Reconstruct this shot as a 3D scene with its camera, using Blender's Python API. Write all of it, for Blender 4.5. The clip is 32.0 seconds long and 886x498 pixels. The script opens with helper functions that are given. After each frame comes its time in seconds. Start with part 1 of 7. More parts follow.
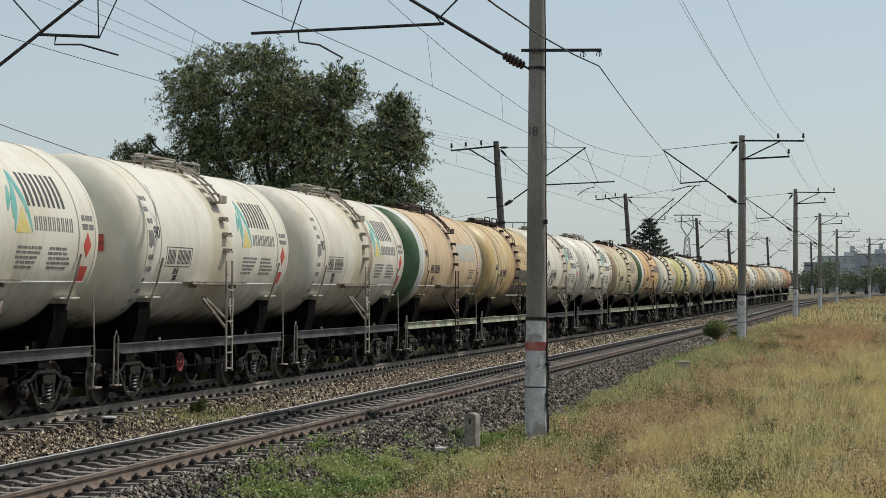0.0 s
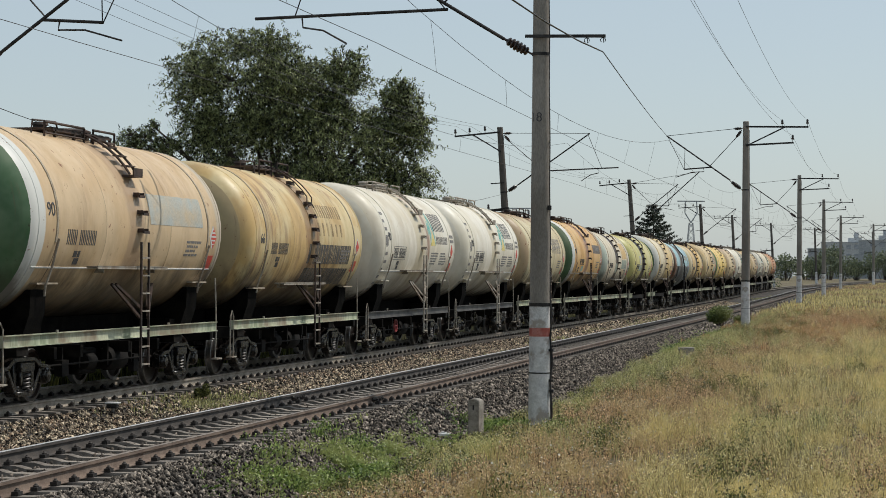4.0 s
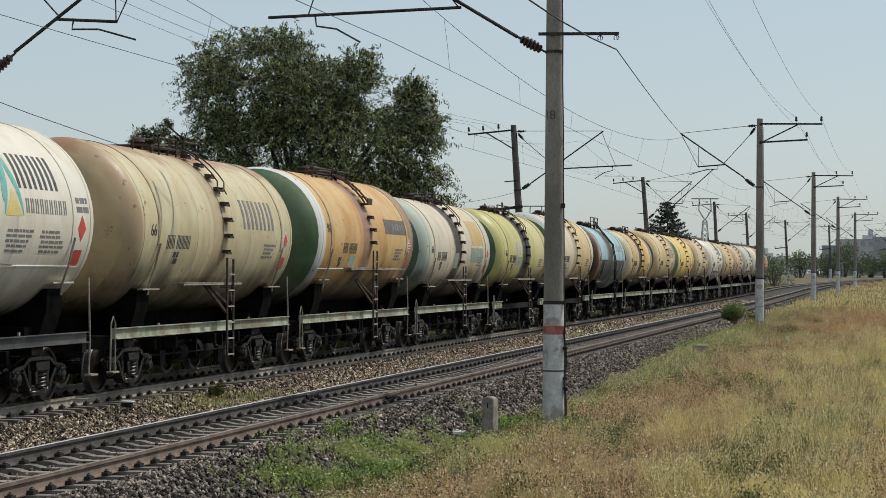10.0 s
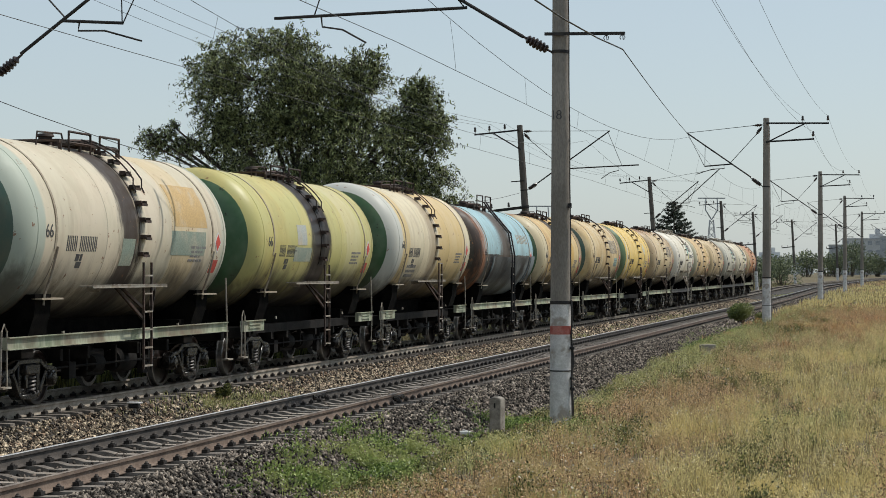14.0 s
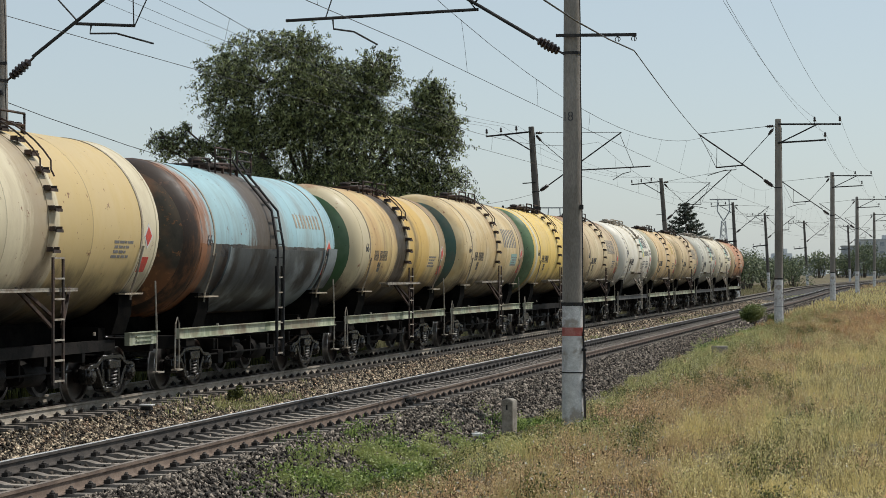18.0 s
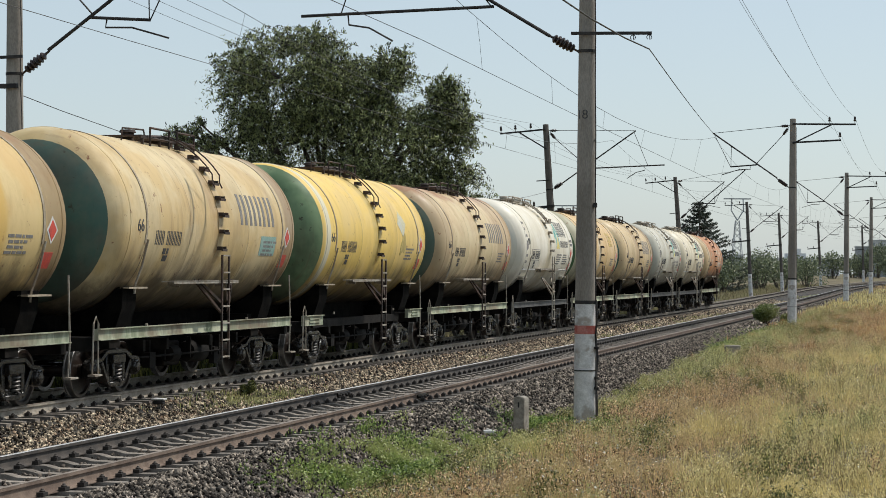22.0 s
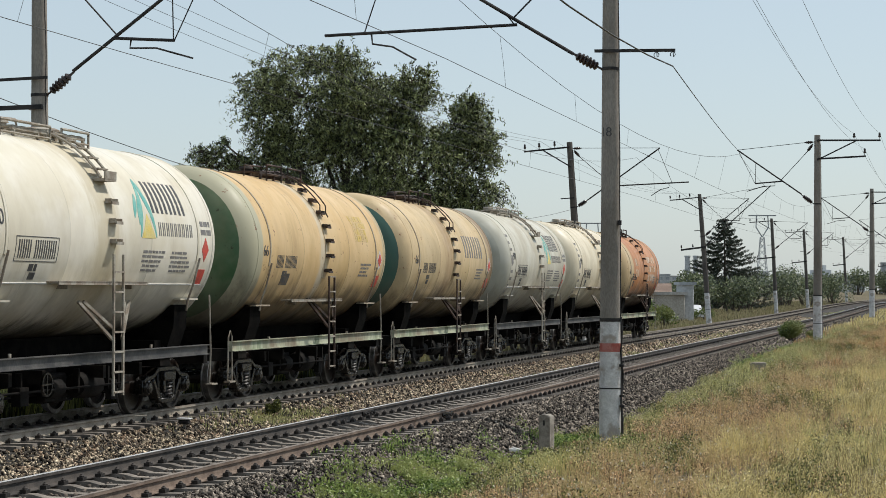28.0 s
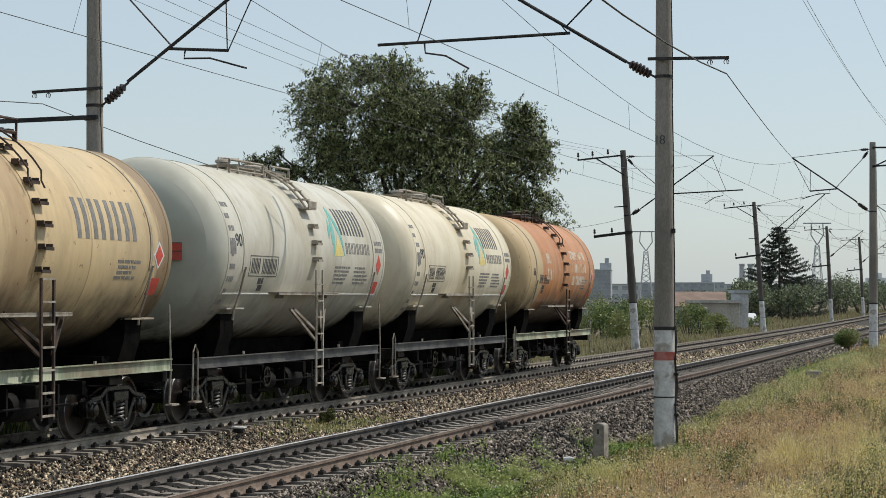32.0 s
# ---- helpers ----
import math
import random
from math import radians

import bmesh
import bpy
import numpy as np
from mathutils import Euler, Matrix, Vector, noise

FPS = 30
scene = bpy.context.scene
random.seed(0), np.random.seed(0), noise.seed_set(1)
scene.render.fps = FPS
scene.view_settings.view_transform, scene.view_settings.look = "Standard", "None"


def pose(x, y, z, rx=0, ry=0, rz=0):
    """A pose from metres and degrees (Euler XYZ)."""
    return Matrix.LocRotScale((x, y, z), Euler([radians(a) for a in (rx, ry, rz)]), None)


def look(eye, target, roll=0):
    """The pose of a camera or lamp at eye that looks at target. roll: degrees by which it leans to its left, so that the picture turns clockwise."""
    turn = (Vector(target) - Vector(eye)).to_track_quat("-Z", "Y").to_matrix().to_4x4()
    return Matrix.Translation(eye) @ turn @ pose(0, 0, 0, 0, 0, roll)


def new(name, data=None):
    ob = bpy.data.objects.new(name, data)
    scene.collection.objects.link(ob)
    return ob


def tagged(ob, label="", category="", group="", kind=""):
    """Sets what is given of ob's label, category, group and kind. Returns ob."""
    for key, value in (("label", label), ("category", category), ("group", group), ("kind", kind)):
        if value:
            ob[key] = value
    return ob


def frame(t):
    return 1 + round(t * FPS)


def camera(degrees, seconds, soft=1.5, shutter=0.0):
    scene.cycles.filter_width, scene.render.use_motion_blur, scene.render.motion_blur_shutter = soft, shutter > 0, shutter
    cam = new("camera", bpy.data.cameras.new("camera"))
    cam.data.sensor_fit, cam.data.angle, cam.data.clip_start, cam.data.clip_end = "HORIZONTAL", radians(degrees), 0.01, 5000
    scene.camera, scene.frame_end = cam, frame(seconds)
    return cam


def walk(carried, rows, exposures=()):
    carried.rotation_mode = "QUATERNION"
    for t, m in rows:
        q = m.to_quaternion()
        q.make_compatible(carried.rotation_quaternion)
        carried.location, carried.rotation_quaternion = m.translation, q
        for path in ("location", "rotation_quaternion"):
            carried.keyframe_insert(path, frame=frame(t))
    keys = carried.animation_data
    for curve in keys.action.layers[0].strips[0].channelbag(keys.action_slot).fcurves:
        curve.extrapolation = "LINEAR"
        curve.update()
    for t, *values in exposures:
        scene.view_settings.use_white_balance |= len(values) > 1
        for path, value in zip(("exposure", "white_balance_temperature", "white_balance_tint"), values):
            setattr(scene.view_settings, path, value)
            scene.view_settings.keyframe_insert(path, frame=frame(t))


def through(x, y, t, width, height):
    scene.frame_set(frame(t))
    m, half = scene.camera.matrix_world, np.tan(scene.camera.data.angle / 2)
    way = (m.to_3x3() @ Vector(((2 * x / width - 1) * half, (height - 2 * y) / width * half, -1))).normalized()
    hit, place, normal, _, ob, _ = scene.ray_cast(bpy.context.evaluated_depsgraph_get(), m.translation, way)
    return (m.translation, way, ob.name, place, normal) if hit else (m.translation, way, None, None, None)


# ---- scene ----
cam = camera(25.18, 32.0, soft=0.5)
EYE = (0.0, 0.0, 2.313)
# seconds, degrees of turn to the left of the track's line, tilt and roll
AIM = [
    (0.0, 12.329, 1.139, 0.224), (0.5, 12.332, 1.108, 0.299), (1.0, 12.332, 1.059, 0.298), (1.5, 12.325, 1.009, 0.308),
    (2.0, 12.37, 0.953, 0.407), (2.5, 12.402, 0.898, 0.374), (3.0, 12.416, 0.83, 0.389), (3.5, 12.42, 0.785, 0.297),
    (5.5, 12.447, 0.601, 0.248), (6.0, 12.469, 0.587, 0.299), (6.5, 12.498, 0.587, 0.274), (7.0, 12.551, 0.592, 0.227),
    (7.5, 12.595, 0.594, 0.249), (8.0, 12.649, 0.594, 0.228), (8.5, 12.721, 0.609, 0.161), (9.0, 12.765, 0.631, 0.148),
    (9.5, 12.81, 0.647, 0.115), (10.0, 12.834, 0.675, 0.137), (10.5, 12.854, 0.692, 0.098), (11.0, 12.886, 0.713, 0.09),
    (11.5, 12.899, 0.728, 0.027), (12.0, 12.931, 0.745, 0.002), (12.5, 12.958, 0.722, 0.015), (13.0, 12.976, 0.706, -0.035),
    (13.5, 13.002, 0.699, -0.007), (14.0, 13.025, 0.684, -0.024), (14.5, 13.065, 0.669, 0.048), (16.5, 13.204, 0.687, -0.012),
    (17.0, 13.254, 0.709, -0.088), (17.5, 13.313, 0.724, -0.157), (18.0, 13.365, 0.736, -0.132), (18.5, 13.417, 0.744, -0.182),
    (19.0, 13.474, 0.758, -0.087), (19.5, 13.525, 0.758, -0.071), (20.0, 13.572, 0.752, -0.019), (20.5, 13.624, 0.734, 0.048),
    (21.0, 13.667, 0.702, 0.181), (21.5, 13.714, 0.672, 0.271), (22.0, 13.748, 0.644, 0.393), (22.5, 13.765, 0.609, 0.473),
    (23.0, 13.785, 0.579, 0.495), (23.5, 13.84, 0.56, 0.496), (24.0, 13.892, 0.532, 0.449), (24.5, 13.929, 0.519, 0.398),
    (25.0, 13.968, 0.576, 0.423), (25.5, 14.02, 0.658, 0.389), (27.5, 14.387, 1.088, 0.19), (28.0, 14.456, 1.171, 0.11),
    (28.5, 14.53, 1.245, 0.117), (29.0, 14.645, 1.32, 0.19), (29.5, 14.743, 1.384, 0.211), (30.0, 14.886, 1.413, 0.194),
    (30.5, 15.053, 1.433, 0.096), (31.0, 15.189, 1.425, 0.083), (31.5, 15.324, 1.422, -0.067), (31.6, 15.388, 1.422, -0.061),
    (31.7, 15.486, 1.422, -0.051), (31.8, 15.662, 1.422, -0.034), (31.9, 15.857, 1.422, -0.014), (32.0, 15.999, 1.422, 0.0),
]


def aim(yaw, tilt, roll):
    a, b = radians(yaw), radians(tilt)
    way = Vector((-math.sin(a) * math.cos(b), math.cos(a) * math.cos(b), math.sin(b)))
    return look(EYE, Vector(EYE) + way * 10, roll)


walk(cam, [(t, aim(y, p, r)) for t, y, p, r in AIM],
     exposures=[(0, -0.1), (9, -0.1), (13, -0.02), (18, -0.02), (21, 0.1), (25, 0.12), (28, 0.1), (32, 0.08)])

# ---- sky and sun ----
SUN_AZ, SUN_EL = radians(37.5), radians(54.5)      # from +x towards +y
world = bpy.data.worlds.new("sky")
scene.world = world
world.use_nodes = True
wn = world.node_tree
sky = wn.nodes.new("ShaderNodeTexSky")
sky.sky_type, sky.sun_disc = "NISHITA", False
sky.sun_elevation, sky.sun_rotation = SUN_EL, math.pi / 2 - SUN_AZ
sky.altitude, sky.air_density, sky.dust_density, sky.ozone_density = 100, 1.0, 1.2, 1.5
haze = wn.nodes.new("ShaderNodeMix")
haze.data_type = "RGBA"
haze.inputs[0].default_value, haze.inputs[7].default_value = 0.6, (4.65, 5.35, 5.65, 1)
wn.links.new(sky.outputs[0], haze.inputs[6])
wn.links.new(haze.outputs[2], wn.nodes["Background"].inputs[0])
wn.nodes["Background"].inputs[1].default_value = 0.122
sun = new("sun", bpy.data.lights.new("sun", "SUN"))
sun.data.energy, sun.data.angle, sun.data.color = 3.35, radians(0.53), (1.0, 0.95, 0.87)
sun_way = Vector((math.cos(SUN_AZ) * math.cos(SUN_EL), math.sin(SUN_AZ) * math.cos(SUN_EL), math.sin(SUN_EL)))
sun.matrix_world = look(sun_way * 60, (0, 0, 0))

# ---- the plan: one line runs along the railway; u is the distance to its right ----
BEND, RADIUS = 250.0, 750.0
NEAR, FAR = -10.283, -15.64          # the two tracks
SPEED, TAIL, PITCH, WAGONS = 7.2, 62.75, 12.02, 24


def travel(t, k):
    """Where wagon k stands on the line: the train slows a little on its way."""
    late = np.interp(t, (0, 3, 6.6, 8.6, 12, 16, 20.4, 24, 28.6, 32), (0.55, 0.15, -0.37, -0.56, -0.74, -0.84, -0.78, -0.47, -0.04, 0.1))
    return TAIL + SPEED * (32 - t) - PITCH * k + float(late)


def grade(s):
    if s < 110:
        return 0.0
    if s < 400:
        return 1.77e-5 * (s - 110) ** 2
    k = min(s - 400, 110) / 110
    return 1.489 + 0.0103 * 110 * (k - k * k / 2)


def along(s, u, z=0.0):
    if s <= BEND:
        return Vector((u, s, z + grade(s)))
    a = (s - BEND) / RADIUS
    return Vector((RADIUS - (RADIUS - u) * math.cos(a), BEND + (RADIUS - u) * math.sin(a), z + grade(s)))


def heading(s):
    return 0.0 if s <= BEND else -math.degrees((s - BEND) / RADIUS)


def on_line(s, u, z=0.0, turn=0.0):
    p = along(s, u, z)
    return pose(p.x, p.y, p.z, 0, 0, heading(s) + turn)


def station(x, y):
    if y <= BEND or x > 600:
        return y, x
    return BEND + RADIUS * math.atan2(y - BEND, RADIUS - x), RADIUS - math.hypot(RADIUS - x, y - BEND)


def smooth(a, b, x):
    k = min(max((x - a) / (b - a), 0), 1)
    return k * k * (3 - 2 * k)


def ground_z(x, y):
    s, u = station(x, y)
    right = -0.55 + 0.0052 * min(max(s - 39, 0), 110) - 0.13 * smooth(62, 41, s)
    left = -0.42
    z = left + (right - left) * smooth(-16, -7, u)
    z -= 0.35 * smooth(-19.5, -18, u) * smooth(-7.2, -8.2, u)
    z += 0.05 * noise.noise((x * 0.35, y * 0.35, 0)) + 0.10 * noise.noise((x * 0.07, y * 0.07, 3))
    return z + grade(s)


# ---- mesh tools ----
class Geo:
    """Vertices and faces of one mesh."""

    def __init__(self):
        self.v, self.f = [], []

    def add(self, verts, faces):
        n = len(self.v)
        self.v += [tuple(p) for p in verts]
        self.f += [tuple(i + n for i in q) for q in faces]
        return self

    def box(self, x, y, z, a, b, c, m=None):
        """Centre and full sizes."""
        p = [Vector((x + i * a / 2, y + j * b / 2, z + k * c / 2)) for i in (-1, 1) for j in (-1, 1) for k in (-1, 1)]
        if m is not None:
            p = [m @ q for q in p]
        return self.add(p, [(0, 1, 3, 2), (4, 6, 7, 5), (0, 4, 5, 1), (2, 3, 7, 6), (0, 2, 6, 4), (1, 5, 7, 3)])

    def beam(self, p, q, a, b):
        """A bar of section a x b from p to q."""
        p, q = Vector(p), Vector(q)
        d = q - p
        turn = d.to_track_quat("Y", "Z").to_matrix().to_4x4()
        return self.box(0, 0, 0, a, d.length, b, Matrix.Translation((p + q) / 2) @ turn)

    def tube(self, points, r, n=6, r1=None, cap=True):
        points = [Vector(p) for p in points]
        base = len(self.v)
        last = len(points) - 1
        for i, p in enumerate(points):
            d = (points[min(i + 1, last)] - points[max(i - 1, 0)]).normalized()
            a = d.cross(Vector((0.13, 0.21, 1)) if abs(d.z) < 0.95 else Vector((1, 0.1, 0))).normalized()
            b = d.cross(a)
            w = r if r1 is None else r + (r1 - r) * i / last
            for k in range(n):
                t = 2 * math.pi * k / n
                self.v.append(tuple(p + a * (w * math.cos(t)) + b * (w * math.sin(t))))
        for i in range(last):
            for k in range(n):
                self.f.append((base + i * n + k, base + i * n + (k + 1) % n, base + (i + 1) * n + (k + 1) % n, base + (i + 1) * n + k))
        if cap:
            self.f.append(tuple(base + k for k in range(n))[::-1])
            self.f.append(tuple(base + last * n + k for k in range(n)))
        return self

    def lathe(self, prof, n, axis="y", at=(0, 0, 0), close=False):
        """Profile of (radius, place on the axis) turned round it."""
        base = len(self.v)
        for r, h in prof:
            for k in range(n):
                t = 2 * math.pi * k / n
                c, s = r * math.cos(t), r * math.sin(t)
                p = {"y": (c, h, s), "x": (h, c, s), "z": (c, s, h)}[axis]
                self.v.append((p[0] + at[0], p[1] + at[1], p[2] + at[2]))
        m = len(prof)
        for i in range(m if close else m - 1):
            j = (i + 1) % m
            for k in range(n):
                l = (k + 1) % n
                self.f.append((base + i * n + k, base + i * n + l, base + j * n + l, base + j * n + k))
        if not close:
            for i in (0, m - 1):
                if prof[i][0] > 1e-4:
                    self.f.append(tuple(base + i * n + k for k in range(n)))
        return self

    def patch(self, r, zc, y0, y1, a0, a1, thick=0.004):
        """A curved plate on a barrel of radius r round the y axis at height zc; angles in degrees from +x upward."""
        n = max(2, int(abs(a1 - a0) / 5) + 1)
        top, out = [], r + thick
        for i in range(n + 1):
            a = radians(a0 + (a1 - a0) * i / n)
            top += [(out * math.cos(a), y0, zc + out * math.sin(a)), (out * math.cos(a), y1, zc + out * math.sin(a))]
        low = [((r - 0.01) / out * x, y, zc + (r - 0.01) / out * (z - zc)) for x, y, z in top]
        k = len(top)
        faces = [(2 * i, 2 * i + 1, 2 * i + 3, 2 * i + 2) for i in range(n)]
        faces += [(2 * i, 2 * i + 2, k + 2 * i + 2, k + 2 * i) for i in range(n)]
        faces += [(2 * i + 1, k + 2 * i + 1, k + 2 * i + 3, 2 * i + 3) for i in range(n)]
        faces += [(0, k, k + 1, 1), (2 * n, 2 * n + 1, k + 2 * n + 1, k + 2 * n)]
        return self.add(top + low, faces)

    def mesh(self, name, bevel=0.0, sharp=38, fix=True):
        me = bpy.data.meshes.new(name)
        me.from_pydata(self.v, [], self.f)
        if fix or bevel:
            bm = bmesh.new()
            bm.from_mesh(me)
            bmesh.ops.recalc_face_normals(bm, faces=bm.faces)
            if bevel:
                edges = [e for e in bm.edges if e.is_manifold and e.calc_face_angle(0) > 0.6]
                bmesh.ops.bevel(bm, geom=edges, offset=bevel, segments=1, affect="EDGES")
            bm.to_mesh(me)
            bm.free()
        me.polygons.foreach_set("use_smooth", [True] * len(me.polygons))
        me.set_sharp_from_angle(angle=radians(sharp))
        me.update()
        return me


def fast_mesh(name, verts, faces):
    """One mesh from arrays of vertices (n, 3) and faces (m, 3 or 4)."""
    verts, faces = np.asarray(verts, np.float32), np.asarray(faces, np.int32)
    me = bpy.data.meshes.new(name)
    m, k = faces.shape
    me.vertices.add(len(verts))
    me.vertices.foreach_set("co", verts.ravel())
    me.loops.add(m * k)
    me.loops.foreach_set("vertex_index", faces.ravel())
    me.polygons.add(m)
    me.polygons.foreach_set("loop_start", np.arange(0, m * k, k, dtype=np.int32))
    me.update(calc_edges=True)
    return me


def dress(ob, material):
    if not ob.data.materials:
        ob.data.materials.append(material)
    if ob.data.materials[0] is not material:
        ob.material_slots[0].link = "OBJECT"
        ob.material_slots[0].material = material
    return ob


def part(name, mesh, material, parent, label="", m=None):
    if isinstance(mesh, Geo):
        mesh = mesh.mesh(name)
    ob = dress(new(name, mesh), material)
    ob.parent = parent
    if m is not None:
        ob.matrix_basis = m
    return tagged(ob, label)


def solid(name, mesh, material, label="", category="", kind="", group="", m=None):
    if isinstance(mesh, Geo):
        mesh = mesh.mesh(name)
    ob = dress(new(name, mesh), material)
    if m is not None:
        ob.matrix_basis = m
    return tagged(ob, label, category, group, kind)


def empty(name, m, label, category, group="", kind=""):
    ob = new(name)
    ob.matrix_basis = m
    return tagged(ob, label, category, group, kind)


# ---- materials ----
def shader(name):
    mt = bpy.data.materials.new(name)
    mt.use_nodes = True
    nt = mt.node_tree
    return mt, nt, nt.nodes["Principled BSDF"]


def node(nt, kind, **inputs):
    n = nt.nodes.new(kind)
    for k, v in inputs.items():
        n.inputs[k].default_value = v
    return n


def mixed(nt, fac, a, b, blend="MIX"):
    """A colour mix; fac, a and b are sockets or values."""
    n = nt.nodes.new("ShaderNodeMix")
    n.data_type, n.blend_type = "RGBA", blend
    for i, v in ((0, fac), (6, a), (7, b)):
        if isinstance(v, bpy.types.NodeSocket):
            nt.links.new(v, n.inputs[i])
        elif i and len(v) == 3:
            n.inputs[i].default_value = (*v, 1)
        else:
            n.inputs[i].default_value = v
    return n.outputs[2]


def spread(nt, value, low, high):
    """A value stretched from low..high to 0..1."""
    n = nt.nodes.new("ShaderNodeMapRange")
    n.interpolation_type = "SMOOTHSTEP"
    nt.links.new(value, n.inputs[0])
    n.inputs[1].default_value, n.inputs[2].default_value = low, high
    return n.outputs[0]


def speckle(nt, coords, scale, detail=4.0, rough=0.6, stretch=None):
    if stretch:
        mp = nt.nodes.new("ShaderNodeMapping")
        mp.inputs["Scale"].default_value = stretch
        nt.links.new(coords, mp.inputs[0])
        coords = mp.outputs[0]
    n = node(nt, "ShaderNodeTexNoise", Scale=scale, Detail=detail, Roughness=rough)
    nt.links.new(coords, n.inputs["Vector"])
    return n.outputs[0]


def bumped(nt, bsdf, value, strength, distance):
    b = node(nt, "ShaderNodeBump", Strength=strength, Distance=distance)
    nt.links.new(value, b.inputs["Height"])
    nt.links.new(b.outputs[0], bsdf.inputs["Normal"])


def surface(name, col, col2, rough=0.8, metal=0.0, big=1.5, fine=30.0, bump=0.3, depth=0.01, vary=None, island=0.0, each=0.0, stretch=None, place="Object", low=0.38, high=0.62, shine=0.5):
    """Two colours mixed at two scales; vary: a third colour in patches; island, each: spread in brightness by piece or by object."""
    mt, nt, bsdf = shader(name)
    tc = nt.nodes.new("ShaderNodeTexCoord").outputs[place] if place != "World" else nt.nodes.new("ShaderNodeNewGeometry").outputs["Position"]
    a = spread(nt, speckle(nt, tc, big, stretch=stretch), low, high)
    f = speckle(nt, tc, fine, 3.0, stretch=stretch)
    c = mixed(nt, a, col, col2)
    c = mixed(nt, spread(nt, f, 0.3, 0.7), mixed(nt, 1.0, c, (0.72, 0.72, 0.72), "MULTIPLY"), c)
    if vary:
        c = mixed(nt, spread(nt, speckle(nt, tc, big * 0.37, 5.0), 0.52, 0.62), c, vary)
    for amount, kind, out in ((island, "ShaderNodeNewGeometry", "Random Per Island"), (each, "ShaderNodeObjectInfo", "Random")):
        if amount:
            hv = nt.nodes.new("ShaderNodeHueSaturation")
            mr = nt.nodes.new("ShaderNodeMapRange")
            nt.links.new(nt.nodes.new(kind).outputs[out], mr.inputs[0])
            mr.inputs[3].default_value, mr.inputs[4].default_value = 1 - amount, 1 + amount
            nt.links.new(mr.outputs[0], hv.inputs["Value"])
            nt.links.new(c, hv.inputs["Color"])
            c = hv.outputs[0]
    nt.links.new(c, bsdf.inputs["Base Color"])
    bsdf.inputs["Roughness"].default_value, bsdf.inputs["Metallic"].default_value = rough, metal
    bsdf.inputs["Specular IOR Level"].default_value = shine
    if bump:
        bumped(nt, bsdf, f, bump, depth)
    return mt


def arith(nt, op, a, b, c=0.0):
    n = nt.nodes.new("ShaderNodeMath")
    n.operation = op
    for i, q in enumerate((a, b, c)):
        if isinstance(q, bpy.types.NodeSocket):
            nt.links.new(q, n.inputs[i])
        else:
            n.inputs[i].default_value = q
    return n.outputs[0]


